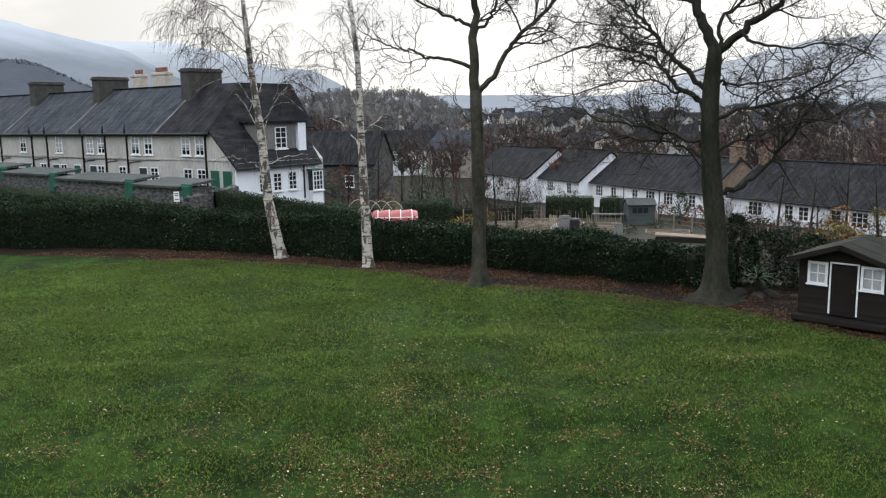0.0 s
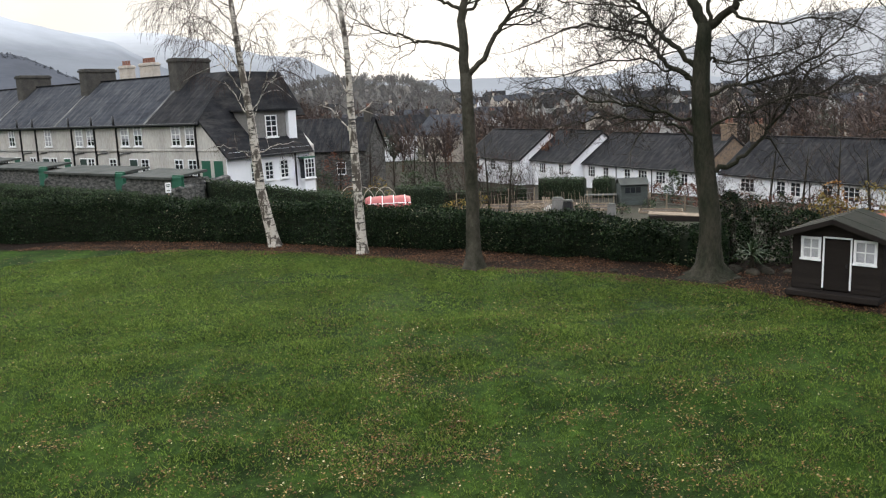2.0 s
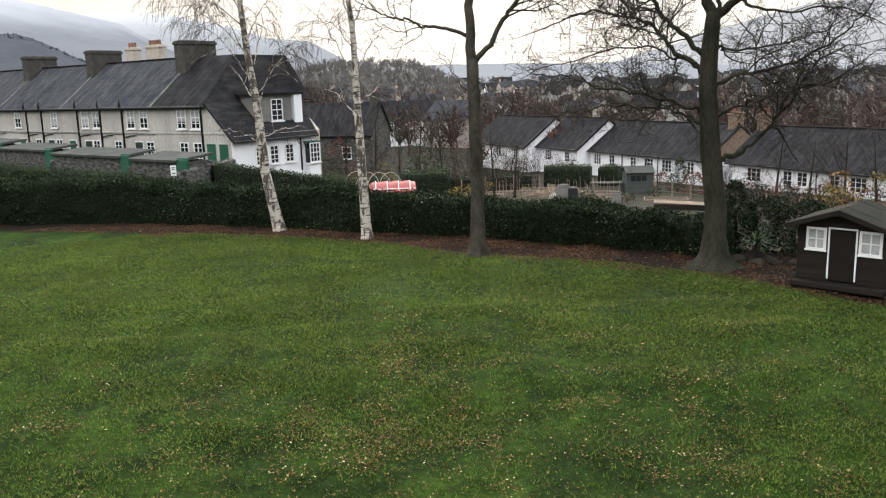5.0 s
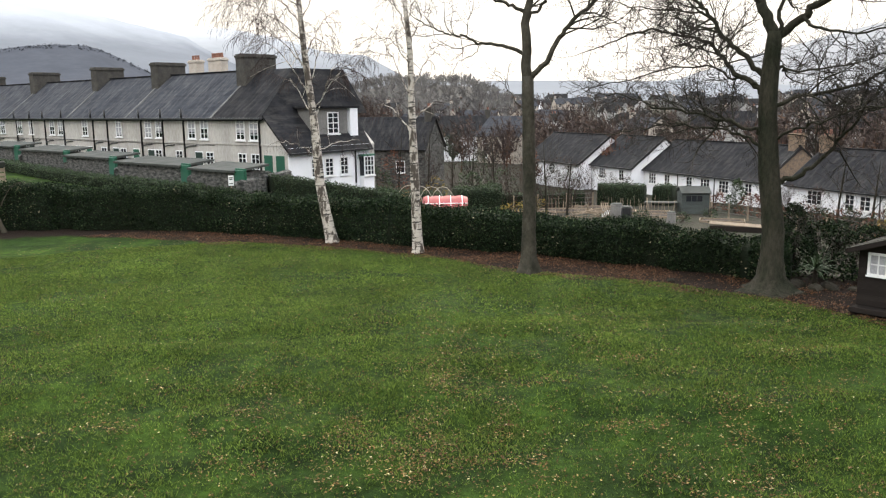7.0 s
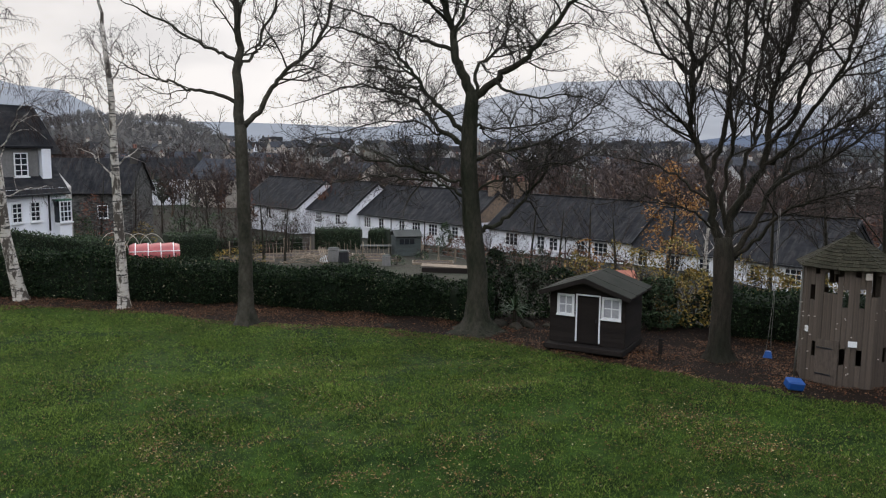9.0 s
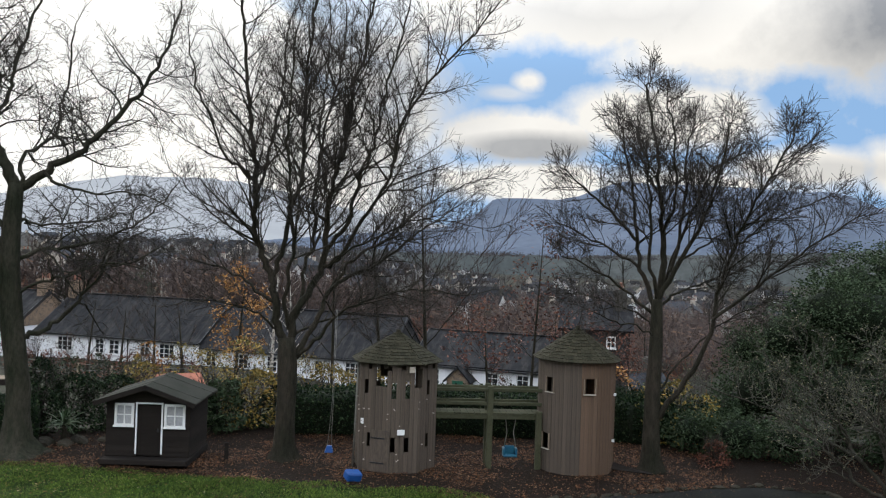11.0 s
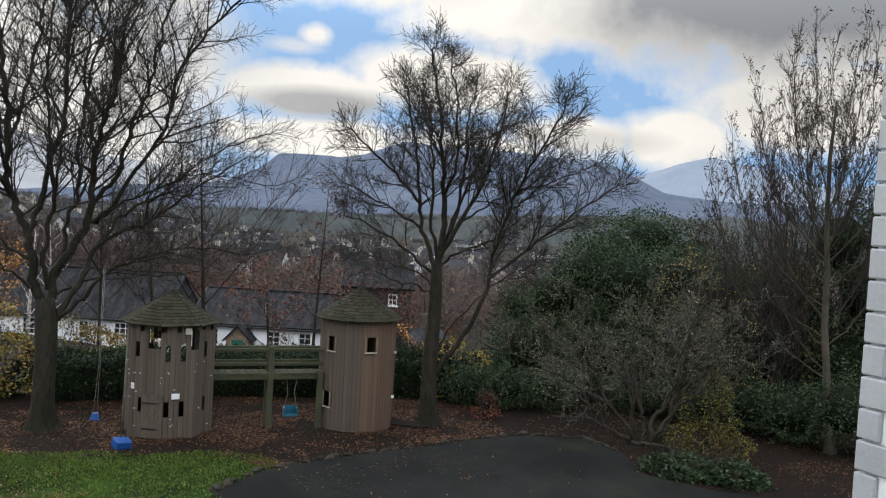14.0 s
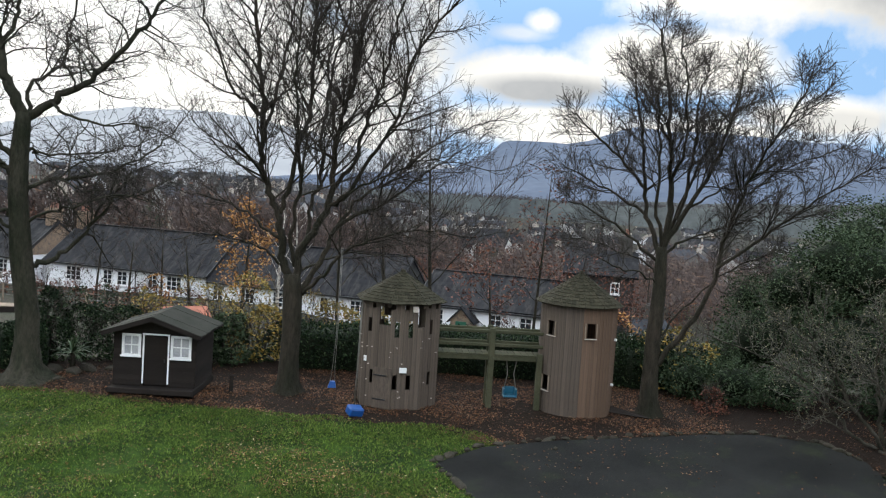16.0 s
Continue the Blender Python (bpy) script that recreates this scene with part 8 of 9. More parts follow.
def seed_tree(x, y, seed, label, name):
    """A tall tree of rising stems hung with dark seed clusters, clothed low down on the open side."""
    w = Wood(seed)
    p = dict(UPRIGHT, fine=2, dense=(4.6, 6.6, 6.4), angle=(14, 44), cap=1.1, shrink=0.32, up=0.22, fade=0.85)
    rng = random.Random(seed)
    bole(w, [(0.05, 0, 0), (-0.11, 0, 1.64), (-0.26, 0, 3.04), (-0.30, 0, 4.46), (-0.39, 0, 5.88), (-0.42, 0, 7.3), (-0.36, 0, 8.7)], [0.11, 0.09, 0.08, 0.072, 0.06, 0.048, 0.03], 1.3, 9)
    # sideways, away, foot and head of each stem
    for sx, sy, z0, z1, r in ((-0.1, 0.1, 7.6, 9.7, 0.03), (-1.0, 0.3, 5.6, 9.5, 0.045), (0.6, -0.2, 5.6, 9.7, 0.045), (-1.7, -0.2, 4.8, 8.5, 0.045), (1.3, 0.3, 5.0, 9.6, 0.045), (-0.9, -0.8, 5.2, 9.1, 0.04), (0.9, 0.9, 5.0, 9.5, 0.04),
                              (-2.4, 0.2, 3.6, 7.2, 0.04), (2.0, 0.0, 4.6, 9.5, 0.04), (-1.8, 0.9, 4.2, 7.6, 0.035), (2.5, 0.3, 4.0, 9.2, 0.035), (-2.8, -0.3, 2.8, 6.2, 0.035), (-2.2, 0.8, 2.6, 6.0, 0.03), (-1.4, -0.7, 3.2, 7.0, 0.035),
                              (-0.7, 0.9, 4.4, 8.4, 0.03), (0.3, -0.8, 4.4, 8.8, 0.03), (-2.6, 0.5, 1.8, 4.9, 0.03), (-1.5, -0.6, 2.0, 5.2, 0.03), (1.2, -0.6, 3.0, 7.0, 0.03), (1.9, 0.5, 2.6, 7.4, 0.03), (-0.5, 0.2, 6.4, 9.8, 0.035)):
        a = Vector((-0.40 * min(1, z0 / 5), 0, z0))
        w.limb([a, a + Vector((sx * 0.42, sy * 0.42, (z1 - z0) * 0.22)), a + Vector((sx * 0.85, sy * 0.85, (z1 - z0) * 0.60)), a + Vector((sx, sy, z1 - z0))], r * 0.72, 0.011, p, 0, True, 0.15)
    t = plant(w, turned(x, y), name, label, BARK_GREY, TWIG)
    spots = []
    for q, d in w.tips:
        if q.z > 7.0 + 0.5 * q.x and rng.random() < 0.16:
            for k in range(4):
                spots.append(q + Vector((rng.gauss(0, 0.035), rng.gauss(0, 0.035), -0.03 * k + rng.gauss(0, 0.02))))
    tagged(part("seed_mass", leaf_cloud(spots, 0.036, rng, SEED_LEAF, "seed_clusters", 0.012), SEED_LEAF, t, "hanging brown seed clusters"), kind="stuff")


seed_tree(22.3, 1.9, 81, "tall slim tree with brown seed clusters on rising twigs", "ash_tree")

x, y = polar(82.5, 26.5)
shrub("tall_hazel", "tall bare brown thicket behind the slim tree", x, y, 4.2, 2.0, 7.4, 79, SEED_LEAF, 0.04, 1300, 30, shape=1.2)
x, y = polar(77.8, 28.5)
shrub("tall_hazel", "tall bare brown thicket beside the holly", x, y, 3.6, 2.0, 6.2, 80, OLIVE_LEAF, 0.04, 1200, 22, shape=1.2)

# slim trees behind the towers, in the gardens beyond the hedge
def slim_tree(name, label, x, y, h, r, seed, spread, bark=BARK_DARK, twig=TWIG, leaf=None, keep=0.3, leaf_size=0.06, lowest=0.25, dense=(2.0, 4.0)):
    w = Wood(seed)
    rng = w.rng
    p = dict(levels=2, wiggle=0.2, lift=0.08, droop=0.4, tip=0.006, fine=2, dense=dense, angle=(25, 55), up=0.2, shrink=0.45, cap=1.5)
    lean = rng.uniform(-0.09, 0.09) * h
    bole(w, [(0, 0, 0), (lean * 0.3, 0, h * 0.35), (lean * 0.7, 0, h * 0.7), (lean, 0, h)], [r, r * 0.72, r * 0.38, 0.008], 1.3, 8)
    n = int(h * 2.2)
    for i in range(n):
        u = lowest + (0.95 - lowest) * (i + rng.random()) / n
        a = rng.uniform(0, 6.283)
        o = spread * (1.1 - u) * rng.uniform(0.7, 1.1) + 0.2
        z0 = h * u
        w.limb([(lean * u, 0, z0), (lean * u + math.cos(a) * o * 0.5, math.sin(a) * o * 0.5, z0 + o * 0.5), (lean * u + math.cos(a) * o, math.sin(a) * o, z0 + o * 1.1)], r * 0.35 * (1.15 - u), 0.008, p, 0, True, 0.2)
    t = plant(w, turned(x, y), name, label, bark, twig)
    if leaf:
        spots = [q + Vector((rng.gauss(0, 0.12), rng.gauss(0, 0.12), rng.gauss(0, 0.12))) for q, d in w.tips for _ in range(3) if rng.random() < keep]
        tagged(part("leaves", leaf_cloud(spots, leaf_size, rng, leaf, "leaves", 0.08), leaf, t), kind="stuff")
    return t


for i, (b, r, h, s) in enumerate(((43.2, 28.0, 7.4, 3.4), (40.0, 34.0, 8.0, 2.0), (36.5, 36.0, 7.6, 2.2))):
    x, y = polar(b, r)
    slim_tree("alder_tree", "slim bare tree in the garden beyond the hedge", x, y, h + 1.8, 0.085, 90 + i, s * 1.25, BARK_DARK, TWIG_RED, dense=(2.4, 4.6))
x, y = polar(50.3, 30.0)
slim_tree("rowan_tree", "thin young tree with a few red leaves", x, y, 7.6, 0.07, 95, 1.2, BARK_DARK, TWIG_RED, RED_LEAF, 0.45, 0.07)
for i, (b, r) in enumerate(((47.5, 40.0), (53.5, 44.0), (56.0, 52.0))):
    x, y = polar(b, r)
    slim_tree("cherry_tree", "small autumn tree with russet leaves", x, y, 5.8, 0.09, 100 + i, 2.4, BARK_DARK, TWIG_RED, RED_LEAF, 0.45, 0.085, 0.2)
x, y = polar(29.8, 40.0)
slim_tree("beech_sapling", "young tree with orange autumn leaves", x, y, 6.2, 0.09, 105, 1.7, BARK_DARK, TWIG_RED, ORANGE_LEAF, 1.0, 0.085, 0.12)
x, y = polar(32.2, 37.0)
slim_tree("white_birch", "birch with pale trunk beyond the hedge", x, y, 6.4, 0.11, 106, 1.4, BARK_BIRCH, TWIG_RED)
x, y = polar(33.8, 35.0)
slim_tree("white_birch", "birch with pale trunk beyond the hedge", x, y, 6.0, 0.09, 107, 1.3, BARK_BIRCH, TWIG_RED)
for i, (b, r, h, s) in enumerate(((20.5, 58, 5.0, 2.3), (22.5, 57, 4.6, 2.2), (24.6, 54, 5.2, 2.6), (26.5, 50, 4.6, 2.2), (1.8, 62, 6.0, 2.6), (3.2, 60, 4.4, 2.0), (-3.5, 72, 7.0, 3.2), (-1.8, 78, 6.5, 3.4), (-6.5, 88, 7.5, 3.5), (-8.6, 84, 6.5, 3.0), (0.2, 84, 6.8, 3.2), (16.8, 62, 3.6, 1.6), (-4.8, 96, 8.0, 4.0), (2.5, 112, 7.5, 3.6), (6.5, 118, 8.0, 4.0), (12.5, 112, 8.2, 4.0), (19.0, 104, 8.0, 4.0), (24.5, 98, 8.6, 4.2), (29, 92, 8.6, 4.2), (34.5, 84, 8.0, 4.0), (39.5, 76, 8.0, 4.0), (46, 80, 8.5, 4.2), (52, 72, 8, 4), (58, 66, 8, 4))):
    x, y = polar(b, r)
    slim_tree("garden_tree", "small bare spreading tree in a garden", x, y, h, 0.10, 110 + i, s, BARK_DARK, TWIG_RED if i % 2 else TWIG, dense=(1.3, 2.8), lowest=0.15)

# bushes along the garden's edge behind the playhouse
EDGE_BUSHES = [(17.9, 24.0, 1.4, 1.2, 1.9, HEDGE_LEAF, 0.05, 2600, "dark green ivy-clad bush beside the hedge"), (20.0, 24.2, 1.8, 1.3, 1.45, HEDGE_LEAF, 0.05, 2400, "dark green bush behind the oak"),
               (22.4, 24.2, 2.2, 1.4, 1.35, HEDGE_LEAF, 0.05, 2400, "mixed green bush behind the playhouse"), (24.6, 24.6, 2.2, 1.6, 1.7, YELLOW_LEAF, 0.055, 900, "thin bush with yellow leaves behind the playhouse"),
               (27.0, 23.6, 2.0, 1.4, 1.35, HEDGE_LEAF, 0.07, 1500, "dark green bush beside the playhouse"), (29.2, 23.6, 1.6, 1.4, 1.45, DARK_LEAF, 0.07, 1600, "dark evergreen bush beside the playhouse"),
               (31.4, 24.0, 1.9, 1.5, 1.55, YELLOW_LEAF, 0.06, 1500, "yellow-green bush with pale stems"), (33.4, 24.2, 2.0, 1.4, 1.2, HEDGE_LEAF, 0.065, 1500, "yellowing hedge bush behind the fan tree"),
               (36.5, 25.2, 2.4, 1.4, 1.80, YELLOW_LEAF, 0.055, 1800, "yellow-leaved hedge top behind the towers"), (40.0, 25.2, 2.4, 1.4, 1.70, YELLOW_LEAF, 0.055, 1500, "yellow-leaved hedge top behind the towers")]
for i, (b, r, w_, d_, h, mt, lf, n, lab) in enumerate(EDGE_BUSHES):
    x, y = polar(b, r)
    shrub("hedge_bush", lab, x, y, w_, d_, h, 140 + i, mt, lf, n, 12, z0=0.0, group="bushes at the lawn's edge")

# low store with a red roof between the playhouse and the cottages
RED_ROOF = rough_mat("weathered_red_roof", (0.34, 0.13, 0.085), (0.22, 0.085, 0.06), 2.5, 30, 0.85, 0.4, 0.01)
STORE_X, STORE_Y = polar(26.4, 30.5)
t = thing("garden_store", turned(STORE_X, STORE_Y) @ pose(0, 0, 0, 0, 0, 8), "low garden store with a faded red roof behind the playhouse", "shed")
part("wall", boxed(-0.7, 0.7, -0.6, 0.6, -0.5, 1.02, 0.01), BROWN_WOOD, t)
part("roof", slab([(-0.8, -0.75, 1.10), (0.8, -0.75, 1.10), (0.8, 0.75, 1.45), (-0.8, 0.75, 1.45)], 0.06), RED_ROOF, t, "faded red roof sheet")
part("fascia", boxed(-0.8, 0.8, -0.79, -0.752, 0.96, 1.12, 0.005), PALE_WOOD, t)

# small bare tree at the far end of the lawn
def corner_tree():
    w = Wood(160)
    p = dict(levels=2, wiggle=0.3, lift=0.02, droop=0.5, tip=0.005, dense=(1.6, 3.0), angle=(30, 70), up=0.05, shrink=0.45, cap=1.2)
    bole(w, [(0, 0, 0), (-0.25, 0, 1.0), (-0.40, 0, 1.7), (-0.5, 0, 3.2)], [0.085, 0.065, 0.06, 0.04], 1.3, 8)
    w.limb([(-0.2, 0, 0.8), (0.1, 0.1, 1.25), (0.4, 0.1, 1.8), (0.9, 0.1, 2.0)], 0.035, 0.01, p)
    w.limb([(-0.35, 0, 1.5), (-0.8, 0.1, 2.0), (-1.6, 0.1, 2.6)], 0.035, 0.01, p)
    w.limb([(-0.5, 0, 3.0), (-0.3, 0.2, 4.0), (0.2, 0.3, 5.0)], 0.035, 0.01, p)
    plant(w, turned(-20.7, 30.5), "crab_apple", "small bare fruit tree with pale bark at the hedge", BARK_GREY, TWIG_GREY)


corner_tree()


def yucca():
    """A tuft of stiff narrow leaves."""
    t = thing("yucca", turned(*polar(YUCCA_B, YUCCA_R)), "spiky green yucca beside the dark bushes", "shrub")
    rng = random.Random(170)
    part("stem", mesh_of("stem", *tube([(0, 0, -0.1), (0.02, 0, 0.3), (0, 0.02, 0.55)], [0.07, 0.06, 0.05], 7), BARK_DARK, True), BARK_DARK, t)
    for i in range(46):
        a, e = rng.uniform(0, 6.283), radians(rng.uniform(-15, 80))
        l = rng.uniform(0.45, 0.75)
        d = Vector((math.cos(a) * math.cos(e), math.sin(a) * math.cos(e), math.sin(e)))
        s = Vector((-math.sin(a), math.cos(a), 0)) * 0.022
        o = Vector((0, 0, 0.5))
        mid = o + d * l * 0.55 + Vector((0, 0, 0.02))
        end = o + d * l - Vector((0, 0, 0.10 * math.cos(e)))
        n = d.cross(s).normalized() * 0.006
        v = [o - s * 0.6, o + s * 0.6, mid - s, mid + s, end, o + n, mid + n]
        part("leaf", mesh_of("leaf", v, [(0, 5, 6, 2), (5, 1, 3, 6), (2, 6, 4), (6, 3, 4)], BOX_LEAF), BOX_LEAF, t)


YUCCA_B, YUCCA_R = 19.4, 22.6
yucca()

# ---------------------------------------------------------------- allotments and gardens between hedge and cottages
def on_land(b, r, dz=0.0):
    x, y = polar(b, r)
    return turned(x, y) @ Matrix.Translation((0, 0, dz))


def clipped(name, label, line, half, h, seed, per=150, leaf=0.08, mat_=BOX_LEAF):
    leafy_hedge(name, label, [polar(b, r) for b, r in line], half, h, seed, per, leaf, mat_, HEDGE_BODY)


clipped("low_hedge", "low clipped hedge before the white house", [(-17.5, 50), (-14, 51), (-11, 53), (-8.9, 55)], 0.6, 1.75, 201)
clipped("box_hedge", "square clipped dark hedge in the allotments", [(-4.6, 62), (-3.1, 62.5), (-1.7, 63)], 1.0, 2.1, 202, 120)
clipped("box_hedge", "square clipped hedge behind another", [(-2.6, 72), (-1.3, 72)], 1.0, 2.0, 203, 120)
clipped("long_hedge", "long clipped hedge behind the covered trailer", [(-10.5, 64), (-8.0, 65), (-5.5, 66)], 0.7, 1.5, 208, 110)
clipped("cross_hedge", "low clipped hedge across the allotments", [(-1.4, 70), (1.4, 71.5), (4.2, 73)], 0.7, 1.3, 209, 110)
clipped("garden_hedge", "clipped hedge before the white cottages", [(5.3, 75), (6.9, 75), (8.5, 74.6)], 0.9, 1.9, 204, 120)
clipped("garden_hedge", "clipped hedge before the white cottages", [(9.2, 76), (10.4, 75.5)], 0.9, 1.8, 205, 120)
leafy_hedge("strip_hedge", "low brown-green hedge along the far lawn", [polar(b, r) for b, r in ((-38, 93), (-33.4, 77), (-31.4, 70), (-28.7, 62.5), (-25.7, 56), (-22.4, 51), (-18, 48))], 0.45,
            lambda x, y: along([(-38, 0.85), (-33.4, 0.8), (-28.7, 0.75), (-22.4, 0.75)], math.degrees(math.atan2(x, y))), 206, 150, 0.08, BOX_LEAF, HEDGE_BODY)
x, y = polar(-8.3, 56)
lump_tree("topiary_bush", "round clipped green bush", x, y, [(0, 0, 0.95, 1.0, 1.0)], 207, 500, 0.06, BOX_LEAF, "shrub", 0.08)


def covered_frame():
    t = thing("covered_trailer", on_land(-5.35, 57.5) @ pose(0, 0, 0.22, 13), "low trailer under a red cover with white straps", "trailer")
    rng = random.Random(4)
    # a padded cover with rounded shoulders, in sections between the straps
    rows = []
    prof = [(-0.9, 0.55), (-0.86, 1.0), (-0.6, 1.15), (0, 1.26), (0.6, 1.3), (0.86, 1.15), (0.9, 0.55)]
    v, f = [], []
    n = 12
    for i in range(n + 1):
        x = -1.6 + 3.2 * i / n
        end = 0.88 if i in (0, n) else 1.0
        sag = 0.04 * math.sin(i * 2.1)
        for py, pz in prof:
            v.append((x, py * end, pz * (1 if end == 1 else 0.94) + (sag if pz > 1 else 0)))
    k = len(prof)
    for i in range(n):
        for j in range(k - 1):
            a = i * k + j
            f.append((a, a + k, a + k + 1, a + 1))
    f += [tuple(range(k)), tuple(range(n * k + k - 1, n * k - 1, -1))]
    part("cover", mesh_of("cover", v, f, RED_COVER, True), RED_COVER, t, "red fabric cover")
    for x in (-1.2, -0.4, 0.4, 1.2):
        bar("strap", [(x, py * 1.02, pz + 0.03) for py, pz in prof], 0.03, WHITE_PAINT, t, 4)
    bar("seam", [(-1.6, -0.62, 1.17), (1.6, -0.62, 1.17)], 0.03, WHITE_PAINT, t, 4)
    part("chassis", boxed(-1.5, 1.5, -0.75, 0.75, 0.3, 0.6, 0.03), GREY_WALL, t)
    for x in (-0.7, 0.7):
        for y in (-0.78, 0.78):
            vv, ff = tube([(x, y - 0.08, 0.28), (x, y + 0.08, 0.28)], [0.28, 0.28], 14)
            part("wheel", mesh_of("wheel", vv, ff, BLACK_PAINT), BLACK_PAINT, t)


covered_frame()
for i, (b, r) in enumerate(((-7.9, 60.5), (-7.1, 61.0), (-6.3, 61.5), (-5.5, 62))):
    t = thing("cloche_hoop", on_land(b, r), "bare cream plastic hoop of a tunnel", "hoop", "tunnel hoops")
    bar("pipe", [(1.1 * math.cos(a), 0, 2.15 * math.sin(a)) for a in [math.pi * k / 10 for k in range(11)]], 0.026, CREAM, t, 5)


def allotment_shed():
    t = thing("garden_shed", on_land(11.7, 68.5) @ pose(0, 0, 0, 0, 0, 14), "small grey-green wooden garden shed with felt roof", "shed")
    part("wall", gable_walls(-1.1, 1.1, -0.8, 0.8, 1.75, 2.15, -0.3), SHED_WOOD, t)
    part("roof", gable_roof(-1.2, 1.2, -0.8, 0.8, 1.8, 2.22, 0.15, 0.06), FELT_PALE, t)
    w = part("window", boxed(-0.8, 0.5, -0.83, -0.80, 1.05, 1.5), GLASS, t)
    for x in (-0.82, -0.38, 0.06, 0.5):
        part("mullion", boxed(x, x + 0.05, -0.86, -0.83, 1.02, 1.53), SHED_WOOD, w)
    part("corner_trim", boxed(1.08, 1.14, -0.84, -0.78, 0, 1.75), PALE_WOOD, t)
    part("door", boxed(1.10, 1.13, -0.4, 0.4, 0.0, 1.7), SHED_WOOD, t)


allotment_shed()
t = thing("cold_frame", on_land(14.5, 53.0) @ pose(0, 0, 0, 0, 0, -6), "long low cold frame under a white sheet", "cold frame")
part("lid", slab([(-1.6, -0.3, 0.46), (1.6, -0.3, 0.36), (1.6, 0.35, 0.46), (-1.6, 0.35, 0.54)], 0.03), PALE_WOOD, t, "pale board lid")
part("box", boxed(-1.55, 1.55, -0.28, 0.33, -0.1, 0.33, 0.02), BROWN_WOOD, t)


def bed(b, r, w, d, seed, label="raised bed of bare soil edged with boards"):
    t = thing("raised_bed", on_land(b, r), label, "garden bed", "allotment beds")
    rng = random.Random(seed)
    n, m_ = 10, 6
    v = [(-w / 2 + w * i / n, -d / 2 + d * j / m_, 0.16 + 0.06 * noise.noise(Vector((i * 0.9, j * 0.9, seed))) if 0 < i < n and 0 < j < m_ else 0.0) for i in range(n + 1) for j in range(m_ + 1)]
    f = [(i * (m_ + 1) + j, (i + 1) * (m_ + 1) + j, (i + 1) * (m_ + 1) + j + 1, i * (m_ + 1) + j + 1) for i in range(n) for j in range(m_)]
    part("soil", mesh_of("soil", v, f, SOIL, True), SOIL, t)
    for y in (-d / 2, d / 2):
        part("edging_board", boxed(-w / 2, w / 2, y - 0.03, y + 0.03, -0.1, 0.2), PALE_WOOD, t)
    for x in (-w / 2, w / 2):
        part("edging_board", boxed(x - 0.03, x + 0.03, -d / 2, d / 2, -0.1, 0.2), PALE_WOOD, t)


for i, (b, r, w, d) in enumerate(((3.0, 66, 4.5, 2.2), (6.2, 66, 4.0, 2.0), (8.8, 66, 3.2, 1.6), (2.0, 73, 5, 2), (5.6, 70, 5, 1.8), (9.8, 62.5, 3.4, 1.4), (0.6, 62, 4, 2.2), (13.6, 60, 3.0, 1.4))):
    bed(b, r, w, d, 30 + i)


def stick_pile():
    t = thing("timber_pile", on_land(4.6, 57.5), "heap of pale sticks and old timber", "timber")
    rng = random.Random(12)
    for i in range(26):
        a = rng.uniform(0, 6.28)
        x, y = rng.uniform(-1.5, 1.2), rng.uniform(-0.4, 0.4)
        l = rng.uniform(0.5, 1.1)
        z = rng.uniform(0.05, 0.35) + 0.5 * max(0, 1 - abs(x))
        bar("stick", [(x - l * math.cos(a), y - l * 0.3 * math.sin(a), z - 0.05), (x + l * math.cos(a), y + l * 0.3 * math.sin(a), z + rng.uniform(-0.05, 0.5))], 0.03, PALE_WOOD, t, 4)
    for i in range(4):
        bar("leaning_plank", [(1.25 + 0.14 * i, 0.1, 0.0), (0.95 + 0.14 * i, 0.2, 1.25)], 0.05, PALE_WOOD, t, 4)


stick_pile()
for b, r, w, h, mt, lab in ((7.3, 60.0, 0.8, 0.9, BLACK_PAINT, "black plastic compost bin"), (10.3, 57.5, 0.62, 0.75, GREY_WALL, "grey water butt with pale rim"), (6.6, 61.5, 0.9, 1.0, GREY_WALL, "grey box standing on the allotment"), (5.9, 60.5, 0.6, 0.6, WHITE_PAINT, "small white crate on the allotment")):
    v, f = tube([(0, 0, -0.1), (0, 0, h * 0.9), (0, 0, h * 0.92), (0, 0, h)], [w * 0.55, w * 0.46, w * 0.52, w * 0.4], 12)
    t = thing("compost_bin", on_land(b, r), lab, "bin")
    part("body", mesh_of("body", v, f, mt), mt, t)
    v, f = tube([(0, 0, h), (0, 0, h + 0.05)], [w * 0.5, w * 0.42], 12)
    part("lid", mesh_of("lid", v, f, FELT_PALE), FELT_PALE, t)
t = thing("potting_table", on_land(9.6, 68.5), "dark potting table on the allotment", "table")
part("tabletop", boxed(-1.3, 1.3, -0.45, 0.45, 0.78, 0.86, 0.01), FELT_PALE, t)
for x in (-1.2, 1.15):
    for y in (-0.4, 0.35):
        part("leg", boxed(x, x + 0.07, y, y + 0.07, -0.1, 0.78), BROWN_WOOD, t)


def post_fence(pts, h, label):
    t = thing("wire_fence", Matrix.Identity(4), label, "fence")
    prev = None
    for b, r in pts:
        x, y = polar(b, r)
        z = land(x, y)
        part("post", boxed(x - 0.05, x + 0.05, y - 0.05, y + 0.05, z - 0.2, z + h), PALE_WOOD, t)
        if prev:
            for k in (0.35, 0.65, 0.95):
                bar("wire", [(prev[0], prev[1], prev[2] + h * k), (x, y, z + h * k)], 0.012, GREY_WALL, t, 3)
        prev = (x, y, z)


